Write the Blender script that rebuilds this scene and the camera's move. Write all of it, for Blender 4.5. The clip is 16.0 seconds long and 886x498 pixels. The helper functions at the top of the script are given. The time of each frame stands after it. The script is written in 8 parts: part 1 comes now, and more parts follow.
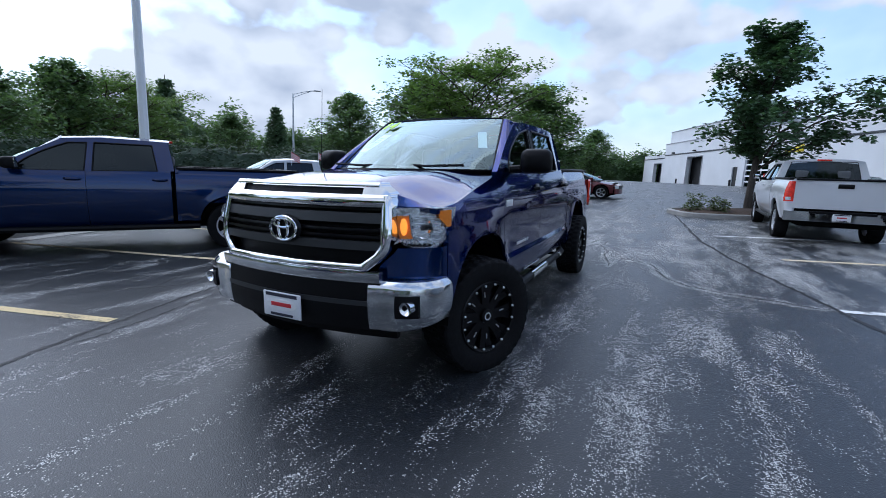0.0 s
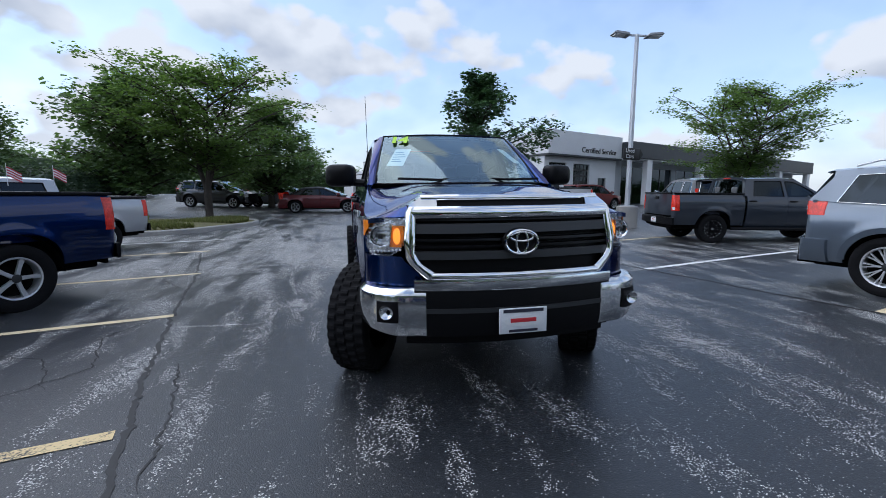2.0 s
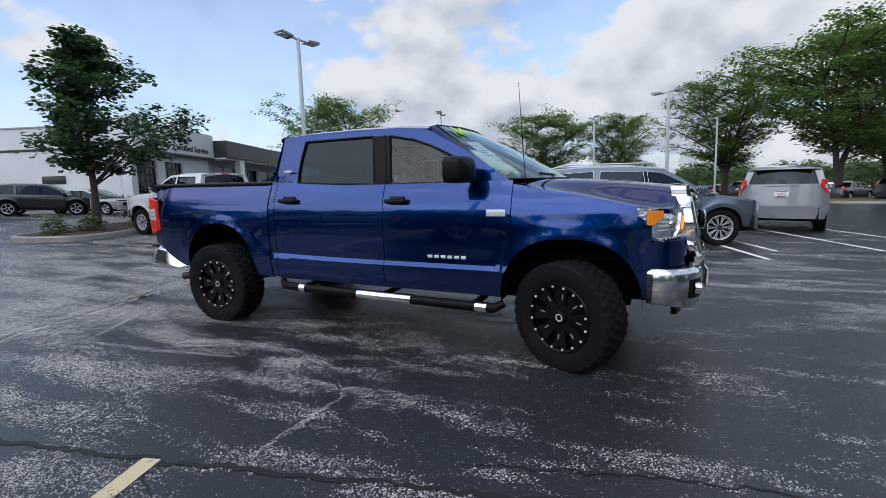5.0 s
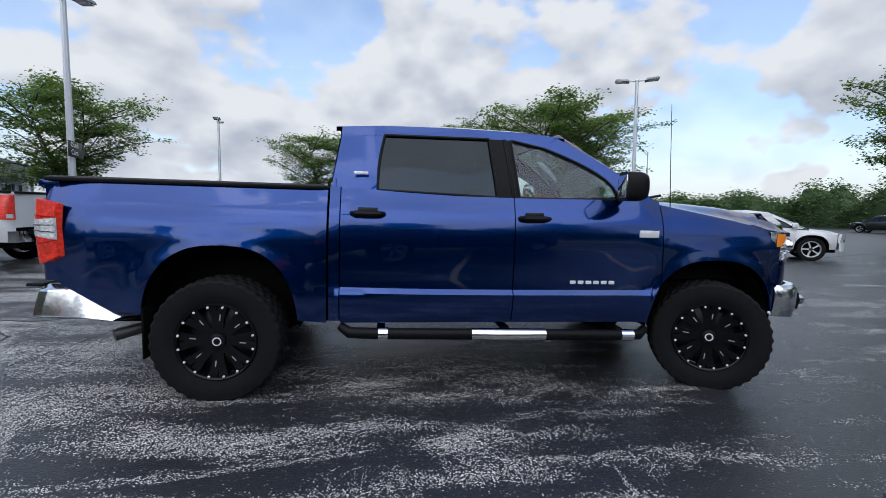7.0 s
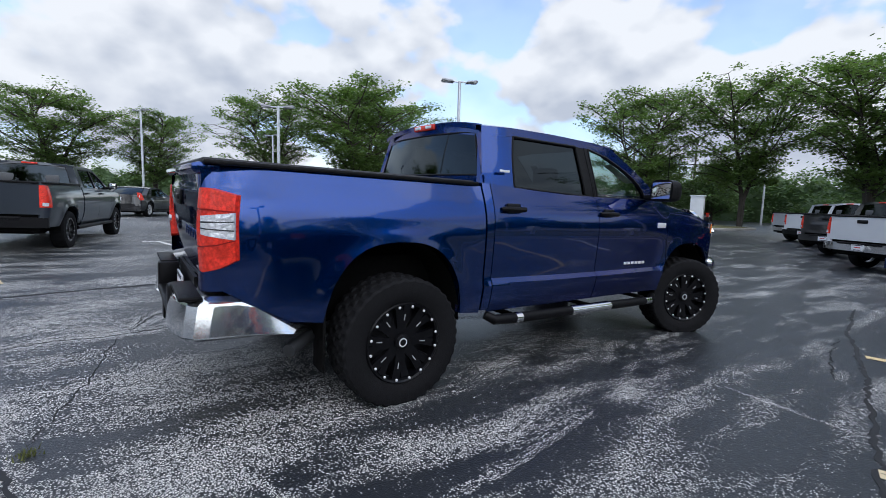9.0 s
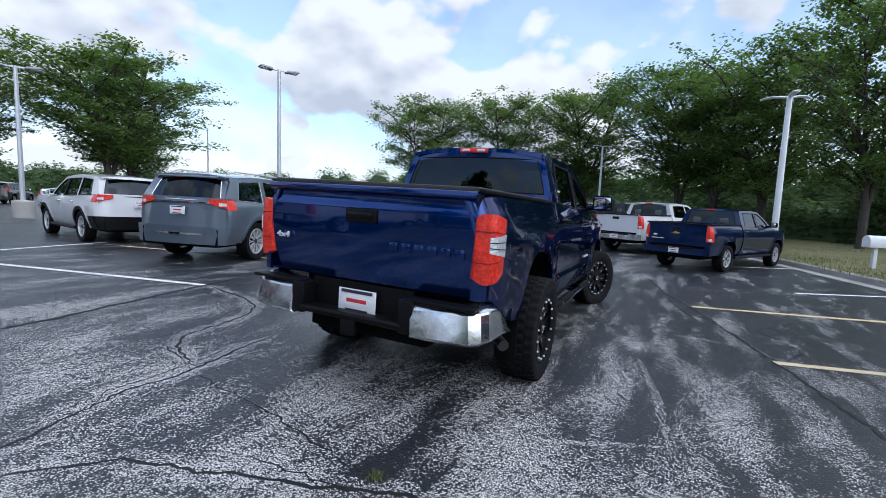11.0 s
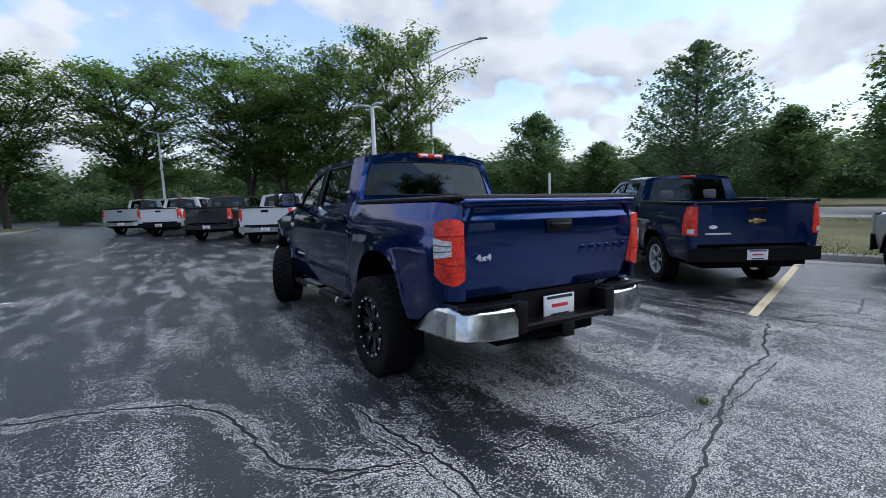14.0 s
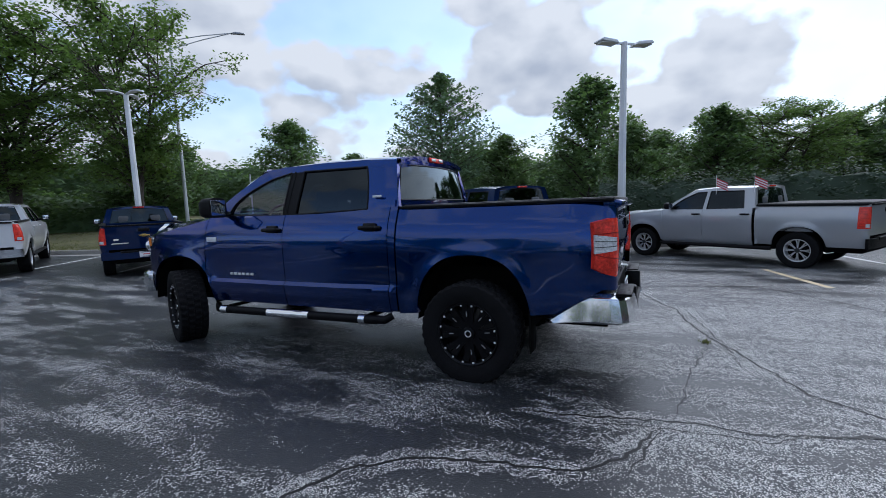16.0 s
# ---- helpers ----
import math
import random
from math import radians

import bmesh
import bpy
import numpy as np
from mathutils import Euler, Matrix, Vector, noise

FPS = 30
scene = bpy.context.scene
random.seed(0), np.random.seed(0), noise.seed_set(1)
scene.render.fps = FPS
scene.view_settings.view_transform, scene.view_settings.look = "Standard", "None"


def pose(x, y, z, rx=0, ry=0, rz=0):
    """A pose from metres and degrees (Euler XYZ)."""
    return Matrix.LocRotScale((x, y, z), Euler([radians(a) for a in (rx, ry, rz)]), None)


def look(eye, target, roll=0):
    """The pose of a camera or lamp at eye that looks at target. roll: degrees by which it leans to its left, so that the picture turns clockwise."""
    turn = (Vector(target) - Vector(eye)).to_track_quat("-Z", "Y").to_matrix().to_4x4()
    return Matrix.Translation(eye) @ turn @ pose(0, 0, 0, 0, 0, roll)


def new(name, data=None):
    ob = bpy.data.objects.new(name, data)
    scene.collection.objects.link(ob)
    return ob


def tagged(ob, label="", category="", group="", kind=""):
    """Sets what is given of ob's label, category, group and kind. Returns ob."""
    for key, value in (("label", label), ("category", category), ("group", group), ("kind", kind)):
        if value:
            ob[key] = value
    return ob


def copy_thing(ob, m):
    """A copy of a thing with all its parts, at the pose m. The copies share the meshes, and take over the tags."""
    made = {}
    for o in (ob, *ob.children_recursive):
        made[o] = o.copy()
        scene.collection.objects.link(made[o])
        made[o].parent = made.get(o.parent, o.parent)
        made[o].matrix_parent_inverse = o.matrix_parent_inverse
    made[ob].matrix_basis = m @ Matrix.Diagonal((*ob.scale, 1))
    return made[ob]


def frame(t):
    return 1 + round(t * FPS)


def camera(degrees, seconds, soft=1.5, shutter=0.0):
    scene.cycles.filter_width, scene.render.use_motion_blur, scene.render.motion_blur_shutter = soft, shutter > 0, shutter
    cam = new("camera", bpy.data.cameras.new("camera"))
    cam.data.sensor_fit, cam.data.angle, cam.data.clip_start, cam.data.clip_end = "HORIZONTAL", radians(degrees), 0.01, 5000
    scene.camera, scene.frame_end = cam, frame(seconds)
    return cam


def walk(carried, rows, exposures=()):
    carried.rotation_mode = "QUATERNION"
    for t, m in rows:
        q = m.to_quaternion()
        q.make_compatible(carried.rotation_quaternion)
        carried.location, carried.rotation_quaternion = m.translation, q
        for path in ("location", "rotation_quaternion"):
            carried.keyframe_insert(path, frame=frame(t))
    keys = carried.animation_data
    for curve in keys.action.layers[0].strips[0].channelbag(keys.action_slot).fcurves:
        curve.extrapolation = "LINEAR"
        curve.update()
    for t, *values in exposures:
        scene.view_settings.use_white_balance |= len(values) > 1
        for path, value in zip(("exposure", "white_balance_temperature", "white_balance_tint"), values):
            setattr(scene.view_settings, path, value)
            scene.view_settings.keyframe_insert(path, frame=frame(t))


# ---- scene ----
cam = camera(89.4, 16.0, 0.9)
PATH = [
    (0, (2.099, -4.906, 1.424), (1.231, -3.136, 1.086), 2.61),
    (0.5, (1.287, -5.241, 1.373), (0.762, -3.331, 1.098), 3.10),
    (1, (0.467, -5.449, 1.340), (0.244, -3.480, 1.071), 1.87),
    (1.5, (-0.321, -5.552, 1.304), (-0.256, -3.568, 1.056), 2.51),
    (2, (-1.082, -5.453, 1.301), (-0.666, -3.510, 1.073), 0.68),
    (2.5, (-1.835, -5.225, 1.255), (-1.036, -3.401, 1.065), 0.77),
    (3, (-2.577, -4.841, 1.239), (-1.542, -3.139, 1.053), -0.55),
    (3.5, (-3.228, -4.358, 1.234), (-1.945, -2.835, 1.039), -0.02),
    (4, (-3.750, -3.767, 1.238), (-2.237, -2.475, 1.031), -0.32),
    (4.5, (-4.165, -3.118, 1.263), (-2.480, -2.066, 1.032), -1.29),
    (5, (-4.441, -2.370, 1.308), (-2.627, -1.562, 1.066), -1.74),
    (5.2, (-4.516, -2.058, 1.322), (-2.655, -1.368, 1.073), -1.76),
    (7.3, (-4.051, 1.102, 1.274), (-2.087, 0.761, 1.116), 0.65),
    (7.5, (-3.939, 1.352, 1.270), (-1.985, 0.960, 1.099), 0.72),
    (8, (-3.731, 1.936, 1.288), (-1.828, 1.345, 1.112), 0.50),
    (8.5, (-3.636, 2.596, 1.309), (-1.834, 1.750, 1.115), 0.57),
    (8.7, (-3.592, 2.871, 1.316), (-1.860, 1.891, 1.116), 1.01),
    (10.8, (-2.125, 5.336, 1.430), (-1.145, 3.605, 1.218), 2.19),
    (11, (-1.861, 5.484, 1.431), (-0.997, 3.692, 1.223), 2.22),
    (11.5, (-1.184, 5.744, 1.439), (-0.669, 3.837, 1.125), 2.01),
    (12, (-0.473, 5.871, 1.492), (-0.271, 3.903, 1.195), 0.35),
    (12.5, (0.256, 5.945, 1.513), (0.178, 3.963, 1.251), -0.10),
    (13, (1.002, 5.858, 1.542), (0.651, 3.905, 1.296), -0.62),
    (13.5, (1.713, 5.684, 1.572), (1.016, 3.825, 1.333), -1.35),
    (14, (2.392, 5.366, 1.592), (1.375, 3.663, 1.339), -1.86),
    (14.5, (3.016, 4.964, 1.615), (1.754, 3.431, 1.372), -1.80),
    (15, (3.551, 4.442, 1.623), (2.079, 3.110, 1.381), -1.33),
    (15.5, (4.007, 3.866, 1.619), (2.336, 2.793, 1.379), -0.83),
    (16, (4.365, 3.222, 1.631), (2.573, 2.370, 1.385), -1.80),
]
EXPOSURE = [(0.0, 1.16, 5450, 10), (3.0, 1.09, 5950, 10), (5.0, 1.06, 6050, 10), (7.5, 1.1, 6100, 10), (8.7, 1.22, 6050, 10), (12.0, 1.34, 5750, 10), (13.5, 1.25, 5880, 10), (16.0, 1.0, 5750, 10)]
walk(cam, [(t, look(eye, goal, roll)) for t, eye, goal, roll in PATH], EXPOSURE)

# ---- world, sun, exposure ----
SUN_DIR = Vector((-0.64, 0.20, 0.74)).normalized()
world = bpy.data.worlds.new("world")
scene.world = world
world.use_nodes = True
wt = world.node_tree
wt.nodes.clear()


def wnode(kind):
    return wt.nodes.new(kind)


def wmath(op, a, b=None, c=None, clamp=False):
    n = wnode("ShaderNodeMath")
    n.operation, n.use_clamp = op, clamp
    for i, v in enumerate((a, b, c)):
        if v is None:
            continue
        if isinstance(v, (int, float)):
            n.inputs[i].default_value = v
        else:
            wt.links.new(v, n.inputs[i])
    return n.outputs[0]


sky = wnode("ShaderNodeTexSky")
sky.sky_type, sky.sun_disc = "NISHITA", False
sky.sun_elevation = math.asin(SUN_DIR.z)
sky.sun_rotation = math.atan2(SUN_DIR.x, SUN_DIR.y)
sky.air_density, sky.dust_density, sky.ozone_density = 1.0, 1.2, 1.5
bg_sky = wnode("ShaderNodeBackground")
bg_sky.inputs["Strength"].default_value = 0.115
wt.links.new(sky.outputs[0], bg_sky.inputs["Color"])
coord = wnode("ShaderNodeTexCoord")
sep = wnode("ShaderNodeSeparateXYZ")
wt.links.new(coord.outputs["Generated"], sep.inputs[0])
dot = wnode("ShaderNodeVectorMath")
dot.operation = "DOT_PRODUCT"
dot.inputs[1].default_value = SUN_DIR
wt.links.new(coord.outputs["Generated"], dot.inputs[0])
near_sun = wmath("POWER", wmath("MAXIMUM", dot.outputs["Value"], 0.0), 4.0)


# heaped clouds: a few large banks, billows on them, frayed edges
def shifted(offset):
    """The direction, flattened a little, moved by offset."""
    m = wnode("ShaderNodeMapping")
    m.inputs["Location"].default_value, m.inputs["Scale"].default_value = offset, (1.0, 1.0, 1.55)
    wt.links.new(coord.outputs["Generated"], m.inputs["Vector"])
    return m.outputs[0]


def cloud_noise(vec, scale, detail, rough=0.55):
    n = wnode("ShaderNodeTexNoise")
    n.inputs["Scale"].default_value, n.inputs["Detail"].default_value, n.inputs["Roughness"].default_value = scale, detail, rough
    wt.links.new(vec, n.inputs["Vector"])
    return n.outputs["Fac"]


def billows(vec, scale):
    v = wnode("ShaderNodeTexVoronoi")
    v.feature = "SMOOTH_F1"
    v.inputs["Scale"].default_value, v.inputs["Smoothness"].default_value = scale, 0.35
    v.inputs["Detail"].default_value, v.inputs["Roughness"].default_value = 2.5, 0.55
    wt.links.new(vec, v.inputs["Vector"])
    return v.outputs["Distance"]


def density(offset):
    vec = shifted(offset)
    heap = wmath("MULTIPLY", wmath("SUBTRACT", 0.45, billows(vec, 5.5)), 0.22)
    return wmath("ADD", cloud_noise(vec, 2.1, 7, 0.50), heap)


SHIFT = (5.3, 1.9, 0.4)
big = density(SHIFT)
lit_side = density(tuple(q + 0.055 * w for q, w in zip(SHIFT, (SUN_DIR.x * 0.5, SUN_DIR.y * 0.5, 1.25))))
cover = wnode("ShaderNodeMapRange")
cover.interpolation_type = "SMOOTHSTEP"
cover.inputs["From Min"].default_value, cover.inputs["From Max"].default_value = 0.342, 0.425
wt.links.new(big, cover.inputs["Value"])
# a heap is bright where the cloud thins out above it and grey under its own bulk
shade = wmath("ADD", wmath("MULTIPLY", wmath("SUBTRACT", big, lit_side), 3.0), wmath("SUBTRACT", 1.10, wmath("MULTIPLY", big, 1.05)))
# thicker veil low over the horizon and towards the sun
low = wmath("POWER", wmath("SUBTRACT", 1.0, wmath("MAXIMUM", sep.outputs[2], 0.0), clamp=True), 7.0)
veil = wmath("ADD", wmath("MULTIPLY", low, 0.72), wmath("MULTIPLY", near_sun, 0.15))
mask = wmath("MAXIMUM", cover.outputs[0], wmath("ADD", veil, wmath("MULTIPLY", cloud_noise(shifted((1.2, 7.7, 2.0)), 1.3, 4), 0.50)), clamp=True)
tone = wnode("ShaderNodeValToRGB")
tone.color_ramp.elements[0].position, tone.color_ramp.elements[0].color = 0.30, (0.48, 0.51, 0.57, 1)
tone.color_ramp.elements[1].position, tone.color_ramp.elements[1].color = 0.84, (0.80, 0.80, 0.805, 1)
wt.links.new(shade, tone.inputs[0])
bg_cloud = wnode("ShaderNodeBackground")
wt.links.new(tone.outputs[0], bg_cloud.inputs["Color"])
glow = wmath("ADD", wmath("MULTIPLY", near_sun, 0.03), 0.48)
wt.links.new(glow, bg_cloud.inputs["Strength"])
mixw = wnode("ShaderNodeMixShader")
wt.links.new(mask, mixw.inputs[0])
wt.links.new(bg_sky.outputs[0], mixw.inputs[1])
wt.links.new(bg_cloud.outputs[0], mixw.inputs[2])
outw = wnode("ShaderNodeOutputWorld")
wt.links.new(mixw.outputs[0], outw.inputs["Surface"])

sun = new("sun", bpy.data.lights.new("sun", "SUN"))
sun.data.energy, sun.data.angle, sun.data.color = 0.85, radians(92), (1.0, 0.97, 0.94)
sun.matrix_world = look((0, 0, 30), Vector((0, 0, 30)) - SUN_DIR)

# ---- materials ----
def material(name, colour=(0.5, 0.5, 0.5), rough=0.5, metal=0.0, coat=0.0, grain=0.0, grain_scale=40.0, stain=0.0, stain_scale=1.5,
             bump=0.0, bump_scale=60.0, spread=0.0, island=False, emit=0.0, translucent=0.0, specular=0.5):
    """A principled material with fine grain, larger stains, relief and a spread of value from piece to piece."""
    m = bpy.data.materials.new(name)
    m.use_nodes = True
    nt = m.node_tree
    p = nt.nodes["Principled BSDF"]
    p.inputs["Roughness"].default_value, p.inputs["Metallic"].default_value = rough, metal
    p.inputs["Coat Weight"].default_value, p.inputs["Coat Roughness"].default_value = coat, 0.03
    p.inputs["Specular IOR Level"].default_value = specular
    p.inputs["Base Color"].default_value = (*colour, 1)
    tex = nt.nodes.new("ShaderNodeTexCoord").outputs["Object"]

    def noise_fac(scale, detail=4.0):
        n = nt.nodes.new("ShaderNodeTexNoise")
        n.inputs["Scale"].default_value, n.inputs["Detail"].default_value = scale, detail
        nt.links.new(tex, n.inputs["Vector"])
        return n.outputs["Fac"]

    value = None

    def times(a, fac, amount):
        r = nt.nodes.new("ShaderNodeMapRange")
        r.inputs["To Min"].default_value, r.inputs["To Max"].default_value = 1 - amount, 1 + amount
        r.inputs["From Min"].default_value, r.inputs["From Max"].default_value = 0.25, 0.75
        nt.links.new(fac, r.inputs["Value"])
        if a is None:
            return r.outputs[0]
        n = nt.nodes.new("ShaderNodeMath")
        n.operation = "MULTIPLY"
        nt.links.new(a, n.inputs[0]), nt.links.new(r.outputs[0], n.inputs[1])
        return n.outputs[0]

    if grain:
        value = times(value, noise_fac(grain_scale), grain)
    if stain:
        value = times(value, noise_fac(stain_scale, 6.0), stain)
    if spread:
        src = nt.nodes.new("ShaderNodeNewGeometry").outputs["Random Per Island"] if island else nt.nodes.new("ShaderNodeObjectInfo").outputs["Random"]
        value = times(value, src, spread)
    if value is not None:
        v = nt.nodes.new("ShaderNodeVectorMath")
        v.operation = "SCALE"
        v.inputs[0].default_value = colour
        nt.links.new(value, v.inputs["Scale"])
        nt.links.new(v.outputs[0], p.inputs["Base Color"])
    if bump:
        b = nt.nodes.new("ShaderNodeBump")
        b.inputs["Strength"].default_value, b.inputs["Distance"].default_value = bump, 0.01
        nt.links.new(noise_fac(bump_scale), b.inputs["Height"])
        nt.links.new(b.outputs[0], p.inputs["Normal"])
    if emit:
        p.inputs["Emission Color"].default_value = (*colour, 1)
        p.inputs["Emission Strength"].default_value = emit
    if translucent:
        t = nt.nodes.new("ShaderNodeBsdfTranslucent")
        t.inputs["Color"].default_value = (colour[0] * 1.6, colour[1] * 1.7, colour[2] * 0.9, 1)
        mx = nt.nodes.new("ShaderNodeMixShader")
        mx.inputs[0].default_value = translucent
        out = nt.nodes["Material Output"]
        nt.links.new(p.outputs[0], mx.inputs[1]), nt.links.new(t.outputs[0], mx.inputs[2])
        nt.links.new(mx.outputs[0], out.inputs["Surface"])
    return m


def glass(name, tint, gloss_rough=0.02, base=0.11, sheen=(1, 1, 1)):
    """Coated window glass: light goes through with a tint, and a Fresnel gloss lies over it."""
    m = bpy.data.materials.new(name)
    m.use_nodes = True
    nt = m.node_tree
    nt.nodes.clear()
    tr = nt.nodes.new("ShaderNodeBsdfTransparent")
    tr.inputs["Color"].default_value = (*tint, 1)
    gl = nt.nodes.new("ShaderNodeBsdfGlossy")
    gl.inputs["Roughness"].default_value, gl.inputs["Color"].default_value = gloss_rough, (*sheen, 1)
    lw = nt.nodes.new("ShaderNodeLayerWeight")
    lw.inputs["Blend"].default_value = 0.5
    pw, fr = nt.nodes.new("ShaderNodeMath"), nt.nodes.new("ShaderNodeMath")
    pw.operation, fr.operation = "POWER", "MULTIPLY_ADD"
    pw.inputs[1].default_value, fr.inputs[1].default_value, fr.inputs[2].default_value = 4.2, 0.99 - base, base
    nt.links.new(lw.outputs["Facing"], pw.inputs[0]), nt.links.new(pw.outputs[0], fr.inputs[0])
    mx = nt.nodes.new("ShaderNodeMixShader")
    out = nt.nodes.new("ShaderNodeOutputMaterial")
    nt.links.new(fr.outputs[0], mx.inputs[0]), nt.links.new(tr.outputs[0], mx.inputs[1]), nt.links.new(gl.outputs[0], mx.inputs[2])
    nt.links.new(mx.outputs[0], out.inputs["Surface"])
    return m


def car_paint(name, colour, metal=0.35, rough=0.32, flake=0.10, edge=(1, 1, 1)):
    m = material(name, colour, rough, metal, coat=1.0, grain=flake, grain_scale=900.0, stain=0.05, stain_scale=1.3)
    m.node_tree.nodes["Principled BSDF"].inputs["Specular Tint"].default_value = (*edge, 1)
    return m


BLUE = car_paint("blue_metallic_paint", (0.0012, 0.028, 0.155), 0.92, 0.21, edge=(0.02, 0.09, 0.35))
NAVY = car_paint("navy_paint", (0.0035, 0.017, 0.080), 0.65, 0.28, edge=(0.05, 0.12, 0.35))
WHITE = car_paint("white_paint", (0.62, 0.63, 0.65), 0.0, 0.35, 0.02)
SILVER = car_paint("silver_paint", (0.40, 0.42, 0.45), 0.4, 0.33)
DULL_SILVER = car_paint("dull_silver_paint", (0.24, 0.25, 0.27), 0.4, 0.33)
SLATE = car_paint("slate_grey_paint", (0.130, 0.162, 0.205), 0.5, 0.33)
SLATE_TRIM = car_paint("slate_grey_trim", (0.118, 0.148, 0.188), 0.5, 0.36)
GREY = car_paint("grey_paint", (0.024, 0.032, 0.046), 0.35, 0.35)
BLACKP = car_paint("black_paint", (0.010, 0.010, 0.012), 0.1)
MAROON = car_paint("maroon_paint", (0.13, 0.012, 0.018), 0.3)
RED_PAINT = car_paint("red_paint", (0.17, 0.012, 0.014), 0.25)
CHROME = material("chrome", (0.80, 0.81, 0.82), 0.05, 1.0, stain=0.06, stain_scale=9.0)
WORN_CHROME = material("worn_bumper_chrome", (0.70, 0.72, 0.74), 0.15, 0.97, grain=0.10, grain_scale=40, stain=0.22, stain_scale=6.0, bump=0.12, bump_scale=14)
LAMP_BOWL = material("lamp_reflector", (0.74, 0.76, 0.79), 0.16, 0.9, grain=0.25, grain_scale=40, bump=1.0, bump_scale=45)
ALLOY = material("alloy", (0.62, 0.63, 0.65), 0.30, 0.45, stain=0.08, stain_scale=12.0)
BRIGHT = material("bright_metal", (0.80, 0.81, 0.82), 0.30, 0.25)
GUNMETAL = material("gunmetal_plastic", (0.035, 0.037, 0.040), 0.42, 0.3, grain=0.08, grain_scale=300)
BLACKPLASTIC = material("black_plastic", (0.005, 0.005, 0.006), 0.42, specular=0.14, grain=0.15, grain_scale=300, bump=0.15, bump_scale=500)
BLACKGLOSS = material("gloss_black", (0.003, 0.003, 0.004), 0.30, coat=0.08, specular=0.2)
RUBBER = material("tyre_rubber", (0.007, 0.007, 0.008), 0.8, specular=0.17, grain=0.25, grain_scale=60, stain=0.2, stain_scale=6, bump=0.3, bump_scale=120)
VINYL = material("black_vinyl", (0.018, 0.018, 0.020), 0.6, grain=0.1, grain_scale=200, bump=0.3, bump_scale=350)
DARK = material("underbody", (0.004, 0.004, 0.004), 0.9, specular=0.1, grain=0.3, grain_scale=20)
HEADLINER = material("headliner_cloth", (0.34, 0.34, 0.33), 0.9, grain=0.08, grain_scale=200)
SEATCLOTH = material("seat_cloth", (0.10, 0.104, 0.11), 0.9, grain=0.2, grain_scale=250)
GLASS_CLEAR = glass("windscreen_glass", (0.60, 0.73, 0.73), base=0.17, sheen=(0.80, 0.97, 1.0))
GLASS_FRONT = glass("front_window_glass", (0.70, 0.80, 0.79), base=0.055)
GLASS_TINT = glass("privacy_glass", (0.022, 0.024, 0.028), base=0.040, sheen=(0.74, 0.88, 1.0))
GLASS_LENS = glass("lamp_lens", (0.92, 0.93, 0.95), base=0.05)
RED_LENS = material("red_lens", (0.66, 0.030, 0.014), 0.25, coat=0.2, grain=0.35, grain_scale=60, stain=0.35, stain_scale=12, bump=0.25, bump_scale=160)
DARKRED_LENS = material("dark_red_lens", (0.28, 0.012, 0.008), 0.14, coat=1.0, grain=0.1, grain_scale=120)
AMBER_LENS = material("amber_lens", (0.9, 0.26, 0.02), 0.2, coat=0.6, grain=0.15, grain_scale=90)
AMBER_LIT = material("amber_bulb", (1.0, 0.32, 0.03), 0.3, emit=0.55)
CLEAR_LENS = material("clear_reflector", (0.80, 0.82, 0.84), 0.18, 0.55, grain=0.3, grain_scale=60, bump=0.6, bump_scale=60)
GOLD = material("gold_emblem", (0.50, 0.34, 0.10), 0.25, 0.8)
PLATE = material("plate_white", (0.75, 0.76, 0.78), 0.4, grain=0.05, grain_scale=90)
PLATE_INK = material("plate_ink", (0.03, 0.03, 0.05), 0.6)
PLATE_RED = material("plate_red", (0.55, 0.03, 0.04), 0.5)
GREEN_STICKER = material("lime_sticker", (0.45, 0.75, 0.02), 0.5, grain=0.05)
PAPER = material("paper", (0.75, 0.80, 0.84), 0.7, grain=0.05)
PAPER_INK = material("paper_ink", (0.10, 0.22, 0.42), 0.7)
STEEL = material("galvanised_steel", (0.52, 0.54, 0.57), 0.45, 0.5, grain=0.08, grain_scale=60, stain=0.10, stain_scale=1.2)
WHITE_STEEL = material("white_painted_steel", (0.70, 0.72, 0.74), 0.45, 0.0, grain=0.05, grain_scale=60, stain=0.10, stain_scale=0.9)
CONCRETE = material("concrete", (0.34, 0.33, 0.31), 0.9, grain=0.15, grain_scale=30, stain=0.22, stain_scale=1.2, bump=0.4, bump_scale=80)
STUCCO = material("white_stucco", (0.66, 0.67, 0.68), 0.85, grain=0.05, grain_scale=25, stain=0.08, stain_scale=0.4, bump=0.2, bump_scale=60)
GREYSTUCCO = material("grey_stucco", (0.36, 0.38, 0.40), 0.85, grain=0.06, grain_scale=25, stain=0.08, stain_scale=0.4)
FASCIA = material("dark_fascia", (0.035, 0.040, 0.046), 0.4, 0.2, grain=0.1, grain_scale=8, stain=0.1)
ROOFMETAL = material("grey_metal", (0.30, 0.31, 0.33), 0.5, 0.4, grain=0.1, grain_scale=4)
SIGNYELLOW = material("sign_yellow", (0.75, 0.60, 0.02), 0.5, grain=0.05)
SIGNBLACK = material("sign_black", (0.012, 0.012, 0.013), 0.4, grain=0.05)
SIGNWHITE = material("sign_white", (0.78, 0.78, 0.78), 0.4, grain=0.04)
# near-black for sheets that paint the unlit rooms behind doors and windows
INSIDE_SHADE = material("unlit_inside_black", (0.012, 0.012, 0.013), 0.8, grain=0.2, grain_scale=3)
BARK = material("bark", (0.060, 0.050, 0.042), 0.95, grain=0.35, grain_scale=25, stain=0.2, stain_scale=3, bump=0.9, bump_scale=30)
